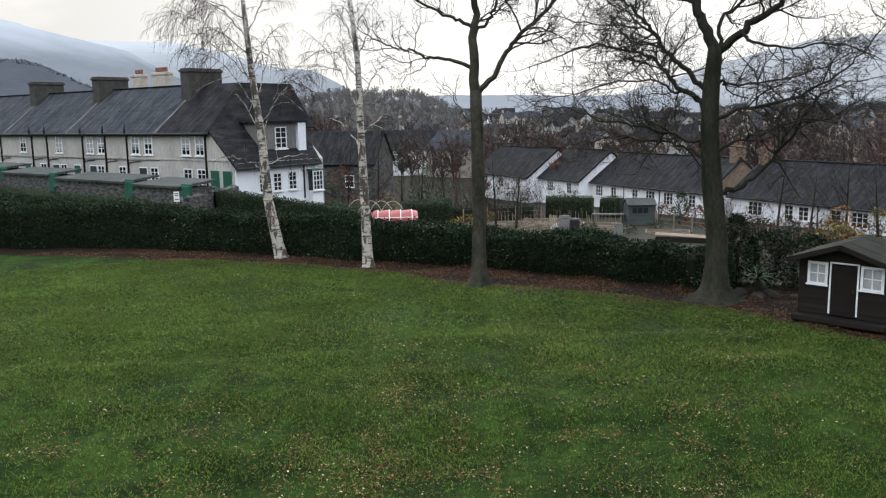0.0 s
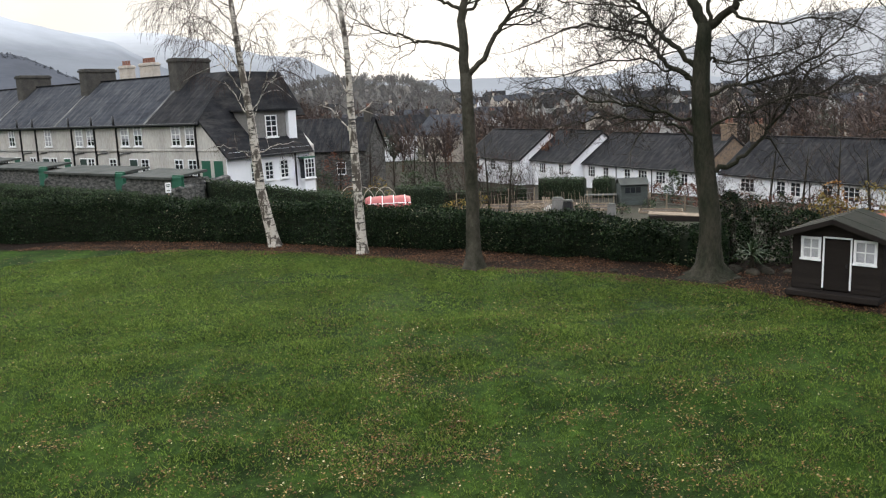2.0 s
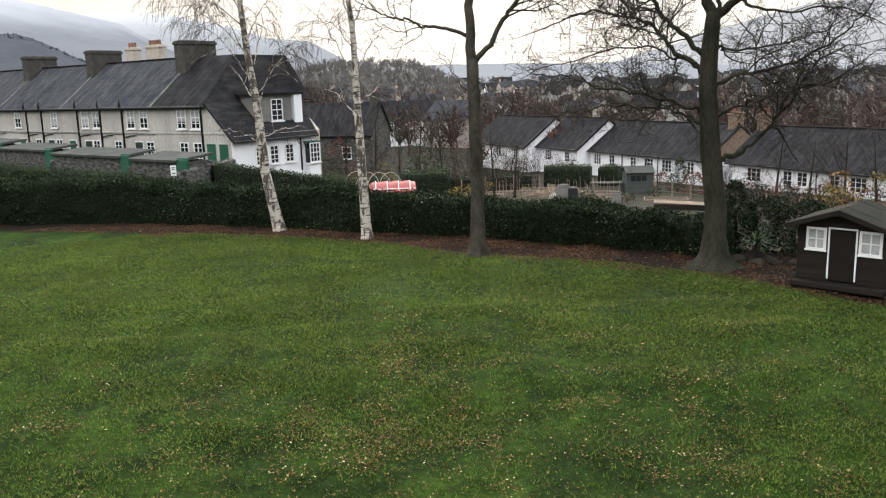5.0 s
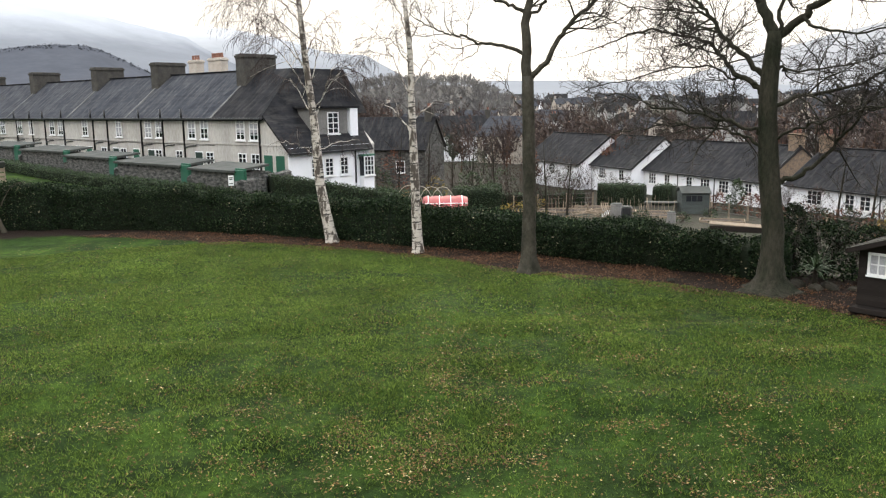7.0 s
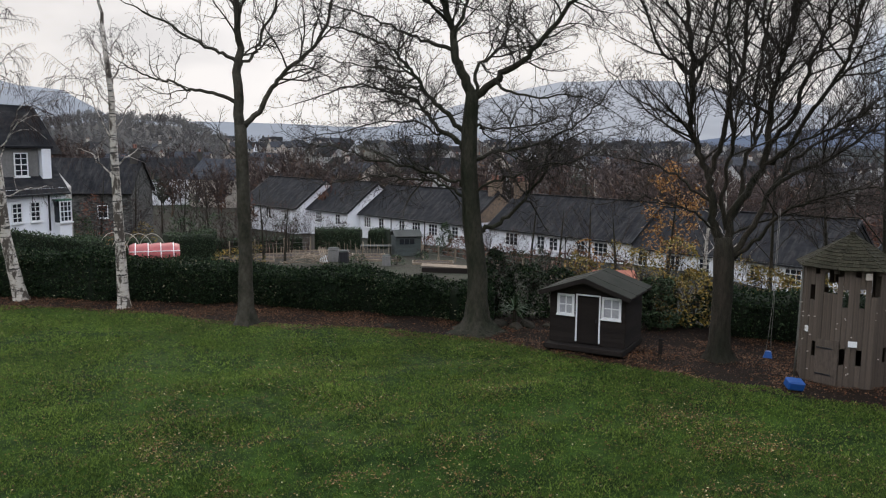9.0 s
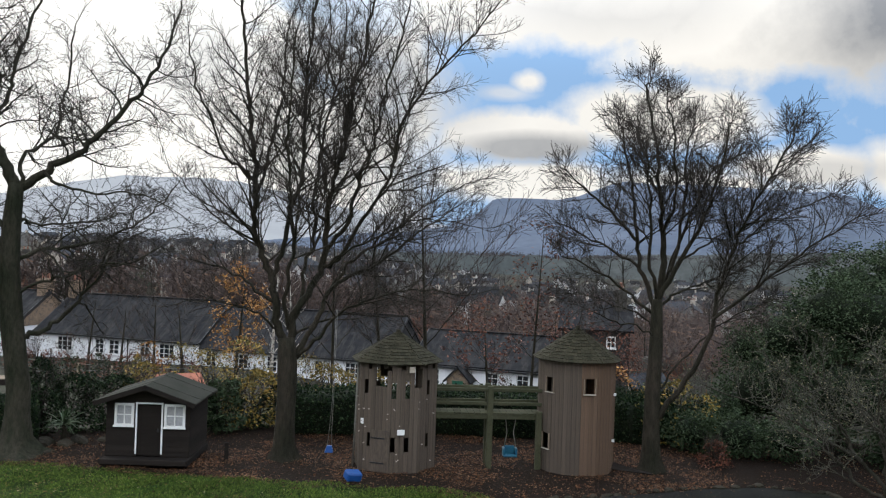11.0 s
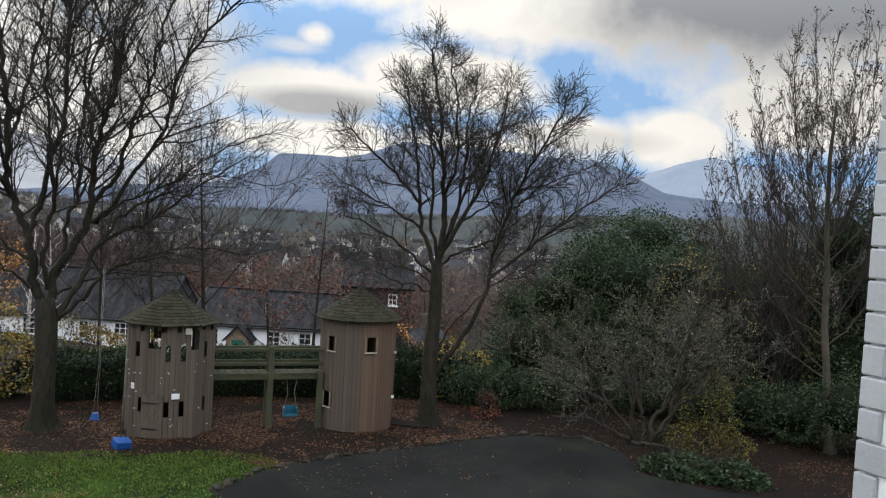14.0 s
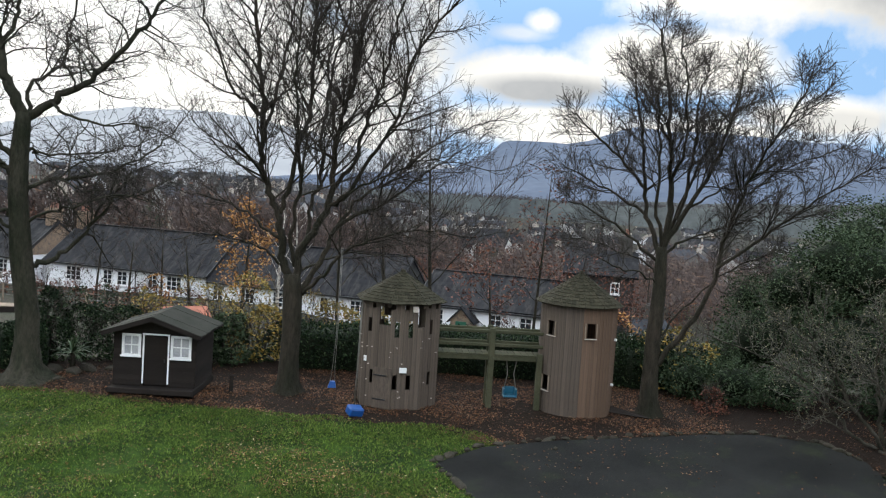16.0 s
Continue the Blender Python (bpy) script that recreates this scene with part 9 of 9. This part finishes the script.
post_fence([(12.9, 66), (14.0, 64), (15.2, 62), (16.6, 59), (18.2, 56), (20, 53), (22, 50.5), (24.5, 48.5), (27.6, 47), (30, 46)], 1.15, "post and wire fence round the allotments")
post_fence([(-0.5, 66), (1.2, 69), (3.2, 71), (5.0, 72)], 1.3, "post and wire fence across the allotments")

BUSHES = [(-3.4, 69, 2.6, 1.6, 3.0, BOX_LEAF, 0.09, 500, "loose green shrub in the gardens"), (-1.2, 74, 2.8, 1.8, 3.4, BOX_LEAF, 0.09, 460, "loose green shrub in the gardens"), (-6.0, 71, 2.4, 1.6, 2.8, YELLOW_LEAF, 0.08, 300, "yellowing shrub in the gardens"), (3.4, 78, 2.6, 1.6, 2.8, BOX_LEAF, 0.09, 420, "loose green shrub in the gardens"),
          (13.0, 71, 2.2, 1.4, 1.7, RED_LEAF, 0.10, 420, "red-leaved bush before the cottages"), (15.4, 68, 2.4, 1.5, 1.7, RED_LEAF, 0.10, 420, "red-leaved bush before the cottages"), (16.6, 66, 2.0, 1.4, 1.5, RED_LEAF, 0.10, 320, "russet bush by the fence"),
          (18.6, 60, 2.6, 1.4, 1.5, RED_LEAF, 0.09, 420, "russet bush by the fence"), (21.0, 55, 3.2, 1.5, 1.6, RED_LEAF, 0.09, 500, "russet hedge before the cottages"), (23.4, 53, 3.4, 1.5, 1.7, RED_LEAF, 0.09, 520, "russet hedge before the cottages"),
          (26.0, 50, 3.4, 1.5, 1.7, RED_LEAF, 0.09, 500, "russet hedge before the cottages"), (14.4, 70, 1.4, 1.2, 2.6, DARK_LEAF, 0.10, 700, "dark pointed conifer in a garden"), (21.8, 40, 2.2, 1.4, 2.2, HEDGE_LEAF, 0.06, 900, "tangled green shrub beyond the hedge"),
          (19.2, 38, 2.4, 1.4, 2.1, HEDGE_LEAF, 0.06, 900, "tangled green shrub beyond the hedge"), (24.2, 38, 2.0, 1.4, 2.6, ORANGE_LEAF, 0.07, 320, "thin shrub with orange leaves"), (26.6, 36, 2.2, 1.5, 2.8, YELLOW_LEAF, 0.06, 420, "shrub with yellow leaves behind the playhouse"),
          (23.6, 31, 1.2, 0.9, 2.2, YELLOW_LEAF, 0.07, 260, "spray of bright yellow leaves behind the playhouse"), (30.5, 33, 2.4, 1.6, 3.0, YELLOW_LEAF, 0.065, 800, "golden bush beyond the hedge"), (28.3, 32, 2.0, 1.6, 2.6, YELLOW_LEAF, 0.065, 600, "golden bush beyond the hedge"),
          (-7.8, 62, 1.6, 1.2, 2.2, ORANGE_LEAF, 0.07, 260, "bush with dry orange leaves"), (-9.9, 66, 2.4, 1.5, 3.0, DARK_LEAF, 0.09, 700, "dark green shrub by the white house"), (-9.0, 84, 3.4, 2.0, 4.2, RED_LEAF, 0.12, 520, "russet shrub before a dark house"),
          (1.0, 60, 2.0, 1.4, 1.6, YELLOW_LEAF, 0.07, 260, "yellowish shrub behind the hedge"), (-0.6, 56, 2.2, 1.5, 1.4, YELLOW_LEAF, 0.07, 420, "yellow-green shrub behind the hedge"), (-3.2, 84, 4.0, 2.2, 4.5, BOX_LEAF, 0.11, 600, "loose green shrub in the gardens"), (0.8, 76, 3.0, 2.0, 3.4, SEED_LEAF, 0.08, 300, "bare brown shrub in the gardens"),
          (-2.0, 90, 4.0, 2.5, 5.0, SEED_LEAF, 0.10, 300, "bare brown shrub in the gardens"), (11.0, 58.5, 1.2, 1.0, 0.7, BOX_LEAF, 0.07, 260, "clump of green vegetables"), (8.3, 57, 1.6, 1.2, 0.8, BOX_LEAF, 0.07, 320, "clump of green vegetables"), (12.8, 62, 1.2, 1, 0.8, BOX_LEAF, 0.07, 260, "clump of green vegetables"),
          (34.5, 38, 3.0, 1.8, 2.6, YELLOW_LEAF, 0.07, 600, "golden shrub beyond the towers"), (38.5, 36, 3.0, 1.8, 2.2, ORANGE_LEAF, 0.07, 320, "thin autumn shrub beyond the towers"), (49.0, 34, 3.0, 1.8, 2.2, SEED_LEAF, 0.08, 260, "bare shrub beyond the towers"), (56.0, 32, 3.0, 1.8, 2.6, ORANGE_LEAF, 0.07, 420, "autumn shrub beyond the towers")]
for i, (b, r, w, d, h, mt, lf, n, lab) in enumerate(BUSHES):
    x, y = polar(b, r)
    shrub("garden_bush", lab, x, y, w, d, h, 300 + i, mt, lf, n, 9, group="bushes of the gardens")

for i, (b, r, w, h) in enumerate(((2.0, 68, 3.2, 3.6), (3.6, 70, 3.4, 4.0), (4.8, 73, 3.0, 3.4), (1.0, 71, 3.0, 3.2), (6.0, 76, 2.6, 2.8), (-0.6, 69, 3.4, 3.6), (2.8, 76, 3.4, 4.2), (0.2, 80, 3.6, 4.4), (7.2, 77, 2.2, 2.4), (-6.6, 78, 3.6, 4.2), (-4.6, 76, 3.4, 4.0), (17.6, 70, 2.6, 2.4), (19.4, 66, 2.6, 2.4))):
    x, y = polar(b, r)
    shrub("bare_bush", "dense bare brown shrub in the gardens", x, y, w, w * 0.6, h, 400 + i, SEED_LEAF, 0.07, 300, 10, TWIG_RED, group="bushes of the gardens")
for i, (b, r, n) in enumerate(((7.6, 62.5, 12), (4.0, 61.0, 14), (2.2, 64.5, 12), (9.4, 65.0, 10))):
    t = thing("cane_row", on_land(b, r), "row of pale garden canes on the allotment", "canes", "cane rows")
    rng = random.Random(60 + i)
    for k in range(n):
        x = (k - n / 2) * 0.28
        bar("cane", [(x, rng.uniform(-0.1, 0.1), -0.1), (x + rng.uniform(-0.15, 0.15), rng.uniform(-0.2, 0.2), rng.uniform(0.9, 1.6))], 0.018, PALE_WOOD, t, 4)

# houses just beyond the gardens
def near_house(b, r, turn, w, d, eave, ridge, walls, roof, label, wins, porch=False, pane=1.1):
    t = thing("village_house", on_land(b, r) @ pose(0, 0, 0, 0, 0, turn), label, "house")
    part("wall", gable_walls(-w / 2, w / 2, -d / 2, d / 2, eave, ridge, -3), walls, t)
    part("roof", gable_roof(-w / 2 - 0.25, w / 2 + 0.25, -d / 2, d / 2, eave, ridge, 0.4), roof, t)
    chimney(t, w / 2 - 0.6, 0, 0.8, 1.4, ridge - 1.2, ridge + 1.1, CHIMNEY, 2)
    for x, z in wins:
        window(t, x, z, pane, pane * 1.27, 2, 2, -d / 2)
    if porch:
        p = part("porch", gable_walls(-1.0, 1.0, -d / 2 - 1.6, -d / 2 + 0.1, 2.3, 3.0, 0), GREY_WALL, t)
        for s in (-1, 1):
            part("porch_roof", slab([(0, -d / 2 - 2.0, 3.5), (1.4 * s, -d / 2 - 2.0, 2.3), (1.4 * s, -d / 2 + 1.5, 2.3), (0, -d / 2 + 1.5, 3.5)], 0.1), roof, p)
        part("porch_door", boxed(-0.45, 0.45, -d / 2 - 1.66, -d / 2 - 1.61, 0, 2.0), plain_mat("blue_paint", (0.02, 0.05, 0.12), 0.5), p)


near_house(-9.3, 100, -20, 12, 8, 4.2, 7.6, STONE_WALL, SLATE_DARK, "dark stone house with a large slate roof", [(-5, 1.2), (-1, 1.2), (3, 1.2), (-5, 3.2)])
near_house(-4.0, 160, 10, 11, 8, 5.2, 8.6, WHITE_WALL, SLATE_DARK, "white gabled house among bare trees", [(-3, 1), (2.5, 1), (-3, 3.6), (2.5, 3.6)])
near_house(-0.6, 150, -40, 10, 8, 5.2, 8.4, CREAM, SLATE, "pale house among bare trees", [(-3, 1), (2.5, 1), (-3, 3.6), (2.5, 3.6)])
near_house(54.7, 57, 0, 4.4, 5, 6.6, 7.9, STONE_DARK, SLATE_DARK, "tall dark slate-stone house", [(1.0, 5.2)], pane=0.6)
near_house(57.95, 61, 25, 2.6, 3, 2.5, 3.3, WHITE_WALL, SLATE, "white house with a bay beyond the trees", [(-0.6, 0.9), (0.5, 0.9)], pane=0.9)

# notice on the allotment side of the hedge
t = thing("notice_board", on_land(-20.1, 47.0), "small white notice on a post", "sign")
part("post", boxed(-0.04, 0.04, 0.0, 0.08, -0.2, 1.6), PALE_WOOD, t)
pl = part("plate", boxed(-0.15, 0.15, -0.03, 0.0, 1.1, 1.66, 0.01), WHITE_PAINT, t, "white notice plate")
for z, w in ((1.52, 0.10), (1.43, 0.08), (1.2, 0.095)):
    part("text_bar", boxed(-w, w, -0.036, -0.0305, z, z + 0.045), BLACK_PAINT, pl)
t = thing("compost_crate", on_land(-34.6, 62.0), "slatted timber compost crate with a dark lid", "crate")
for k in range(5):
    part("slat", boxed(-0.9, 0.9, -0.62, -0.56, 0.1 + 0.3 * k, 0.34 + 0.3 * k, 0.01), PALE_WOOD, t)
    part("side_slat", boxed(0.9, 0.96, -0.56, 0.6, 0.1 + 0.3 * k, 0.34 + 0.3 * k, 0.01), PALE_WOOD, t)
part("lid", boxed(-1.0, 1.0, -0.7, 0.7, 1.6, 1.95, 0.04), FELT, t)

# ---------------------------------------------------------------- the house the view is taken from
QUOIN = rough_mat("grey_painted_quoins", (0.40, 0.41, 0.43), (0.34, 0.35, 0.37), 1.5, 30, 0.8, 0.3, 0.006, grime=0.12, vary=0.06)
SMOOTH_WHITE = rough_mat("smooth_white_render", (0.88, 0.88, 0.89), (0.83, 0.83, 0.84), 0.8, 25, 0.85, 0.15, 0.004, grime=0.06)
# the wing stands a little askew: its corner, and the face that runs towards the window
CORNER = pose(7.60, 0.445, 0, 0, 0, -33)
wing = boxed(0.045, 5.4, -4.8, -0.045, -0.3, 8.38, 0.0, CORNER)
w = tagged(part("wall_east", wing, SMOOTH_WHITE), "white rendered house wing with grey corner stones", "wall", kind="structure")
QH = 0.2625
for i in range(33):
    wide = i % 2 == 0
    z0 = -0.33 + QH * i
    part("quoin", boxed(0.0, 0.13, -(0.345 if wide else 0.205), 0.0, z0, z0 + QH - 0.016, 0.014, CORNER), QUOIN, w)
    part("quoin", boxed(0.132, 0.132 + (0.16 if wide else 0.28), -0.10, 0.001, z0, z0 + QH - 0.016, 0.014, CORNER), QUOIN, w)
# front of the house behind the camera, with the open window
bm = bmesh.new()
for x0, x1, z0, z1 in ((-9.0, -0.9, -0.3, 8.4), (0.9, 6.7, -0.3, 8.4), (-0.9, 0.9, -0.3, 3.9), (-0.9, 0.9, 6.0, 8.4)):
    box(bm, x0, x1, -0.85, -0.5, z0, z1)
tagged(part("wall_south", bm, SMOOTH_WHITE), "white rendered house front round an open window", "wall", kind="structure")
bm = bmesh.new()
box(bm, -9.0, 4.8, -5.0, -4.7, -0.3, 8.4)
box(bm, -9.0, 4.8, -4.7, -0.86, 3.4, 3.6)
box(bm, -9.0, 4.8, -4.7, -0.86, 6.4, 6.6)
box(bm, -9.3, -9.0, -5.0, -0.5, -0.3, 8.4)
tagged(part("wall_inner", bm, CREAM), "plain inner walls of the room behind the window", "wall", kind="structure")
tagged(part("roof_own", slab([(-9.6, -0.2, 8.4), (13.3, -0.2, 8.4), (13.3, -9.3, 12.5), (-9.6, -9.3, 12.5)], 0.2), SLATE), "slate roof of the house", "roof", kind="structure")

# ---------------------------------------------------------------- stones along the drive and by the hedge
def stone_mesh(seed, sx, sy, sz):
    bm = bmesh.new()
    bmesh.ops.create_icosphere(bm, subdivisions=2, radius=1.0)
    for v in bm.verts:
        k = 1 + 0.30 * noise.noise(v.co * 1.3 + Vector((seed * 3.7, 0, 0)))
        v.co = Vector((v.co.x * sx * k, v.co.y * sy * k, max(v.co.z * sz * k, -0.5 * sz)))
    me = bpy.data.meshes.new("stone")
    bm.to_mesh(me)
    bm.free()
    me.materials.append(ROCK)
    return me


STONES = [stone_mesh(i, *s) for i, s in enumerate(((0.20, 0.12, 0.12), (0.26, 0.14, 0.13), (0.16, 0.12, 0.10), (0.30, 0.16, 0.12), (0.14, 0.11, 0.12), (0.22, 0.15, 0.15)))]
rng = random.Random(6)
for (xa, ya), (xb, yb) in zip(DRIVE[2:10], DRIVE[3:11]):
    l = math.hypot(xb - xa, yb - ya)
    s = 0.0
    while s < l:
        u = s / l
        ob = new("edging_stone", STONES[rng.randrange(6)])
        ob.matrix_world = Matrix.LocRotScale((xa + (xb - xa) * u + rng.uniform(-0.05, 0.05), ya + (yb - ya) * u + 0.08, rng.uniform(0.0, 0.03)),
                                             Euler((rng.uniform(-0.2, 0.2), rng.uniform(-0.2, 0.2), math.atan2(yb - ya, xb - xa) + rng.uniform(-0.3, 0.3))), Vector((rng.uniform(0.3, 0.75), rng.uniform(0.4, 0.7), rng.uniform(0.25, 0.5))))
        tagged(ob, "rough mossy stone edging the drive", "stone", "stones edging the drive")
        s += rng.uniform(0.18, 0.42)
for x, y, k in ((7.1, 21.4, 1.5), (7.5, 21.2, 1.2), (7.9, 21.3, 1.4), (8.4, 21.0, 1.0), (4.0, 21.9, 1.0), (13.4, 10.2, 0.4), (6.9, 20.6, 0.5)):
    ob = new("loose_stone", STONES[int(x * 10) % 6])
    ob.matrix_world = Matrix.LocRotScale((x, y, 0.03), Euler((0, 0, x)), Vector((k, k, k * 0.8)))
    tagged(ob, "weathered stone lying on the bare earth", "stone", "loose stones")

# a flat board leaning by the tower and a stump by the playhouse
b = part("plank", slab([(16.55, 11.55, 0.10), (17.25, 10.4, 0.05), (17.35, 10.48, 0.05), (16.65, 11.63, 0.28)], 0.04), BROWN_WOOD)
tagged(b, "old grey plank lying beside the tower", "plank")
b = part("stump_post", boxed(-0.05, 0.05, -0.05, 0.05, -0.05, 0.42, 0.01), BROWN_WOOD)
b.matrix_world = turned(*polar(29.6, 20.2))
tagged(b, "short dark post beside the playhouse", "post")

# ---------------------------------------------------------------- fallen leaves and grass
def litter(name, label, count, seed, spot, size, material):
    rng = random.Random(seed)
    verts, faces = [], []
    while count > 0:
        q = spot(rng)
        if q is None:
            continue
        x, y = q
        z = land(x, y) + lawn_z(x, y) + rng.uniform(0.012, 0.035)
        if inside(DRIVE, x, y):
            z = 0.018
        a, ln = rng.uniform(0, 6.283), size * rng.uniform(0.6, 1.3)
        ux, uy = math.cos(a) * ln, math.sin(a) * ln
        vx, vy = -uy * 0.55, ux * 0.55
        t1_, t2_ = rng.uniform(-0.5, 0.9) * ln, rng.uniform(-0.4, 0.9) * ln
        i = len(verts)
        verts += [(x - ux, y - uy, z), (x + vx, y + vy, z + max(t1_, 0)), (x + ux, y + uy, z + 0.3 * ln), (x - vx, y - vy, z + max(t2_, 0))]
        faces += [(i, i + 1, i + 2), (i, i + 2, i + 3)]
        count -= 1
    tagged(new(name, mesh_of(name, verts, faces, material)), label, "leaves", kind="stuff")


def on_lawn(rng):
    b, r = rng.uniform(-38, 62), 8.0 + 24 * rng.random() ** 0.8
    x, y = polar(b, r)
    if r > along(LAWN_END, b) + 0.3 or inside(DRIVE, x, y):
        return None
    k = noise.noise(Vector((x * 0.42, y * 0.42, 11.0))) + 0.9 * noise.noise(Vector((x * 1.7, y * 1.7, 5.0)))
    near = 1.0 - smooth_step(10.5, 21.0, r) * 0.88
    if rng.random() > near * smooth_step(-0.15, 0.9, k) + 0.08:
        return None
    return x, y


def on_earth(rng):
    b, r = rng.uniform(-38, 92), rng.uniform(12, 34)
    x, y = polar(b, r)
    if earth(x, y) < 0.35 or r > along(EDGE, b) + 0.4 or (inside(DRIVE, x, y) and rng.random() > 0.04):
        return None
    if b > 64 and rng.random() > 0.22:
        return None
    if rng.random() > (0.35 if b < 10 else 0.10) + smooth_step(-0.25, 0.45, noise.noise(Vector((x * 0.7, y * 0.7, 4.0))) + 0.5 * noise.noise(Vector((x * 2.1, y * 2.1, 9.0)))):
        return None
    return x, y


litter("lawn_leaves", "brown fallen leaves scattered on the grass", 30000, 21, on_lawn, 0.020, FALLEN_LEAF)
RUST_LEAF = island_mat("rust_leaves", [(0.0, (0.028, 0.014, 0.008)), (0.5, (0.078, 0.035, 0.018)), (0.85, (0.15, 0.070, 0.031)), (1.0, (0.21, 0.135, 0.078))], 0.7, 0.8, 0.15)
litter("earth_leaves", "thick rusty leaf litter on the bare earth", 56000, 22, on_earth, 0.025, RUST_LEAF)


def grass(count, seed):
    rng = random.Random(seed)
    verts, faces = [], []
    while count > 0:
        b, r = rng.uniform(-36, 62), 8.3 + 22 * rng.random() ** 0.66
        x, y = polar(b, r)
        if r > along(LAWN_END, b) + 0.2 or inside(DRIVE, x, y):
            continue
        if rng.random() > 0.34 + smooth_step(-0.3, 0.3, noise.noise(Vector((x * 0.30, y * 0.55, 8.0))) + 0.5 * noise.noise(Vector((x * 1.1, y * 1.4, 3.0))) + (r - 16) * 0.03):
            continue
        z = lawn_z(x, y)
        h = rng.uniform(0.022, 0.044) * (1 + 0.5 * noise.noise(Vector((x * 0.8, y * 0.8, 2))))
        for k in range(3):
            a = rng.uniform(0, 6.283)
            s = h * 0.22
            dx, dy = math.cos(a), math.sin(a)
            px, py = x + rng.uniform(-0.03, 0.03), y + rng.uniform(-0.03, 0.03)
            lean = h * rng.uniform(0.7, 1.8)
            i = len(verts)
            verts += [(px - dy * s, py + dx * s, z - 0.004), (px + dy * s, py - dx * s, z - 0.004), (px + dx * lean, py + dy * lean, z + h)]
            faces.append((i, i + 1, i + 2))
        count -= 1
    tagged(new("grass", mesh_of("grass", verts, faces, GRASS_BLADE)), "short green lawn grass", "grass", kind="stuff")


grass(185000, 23)
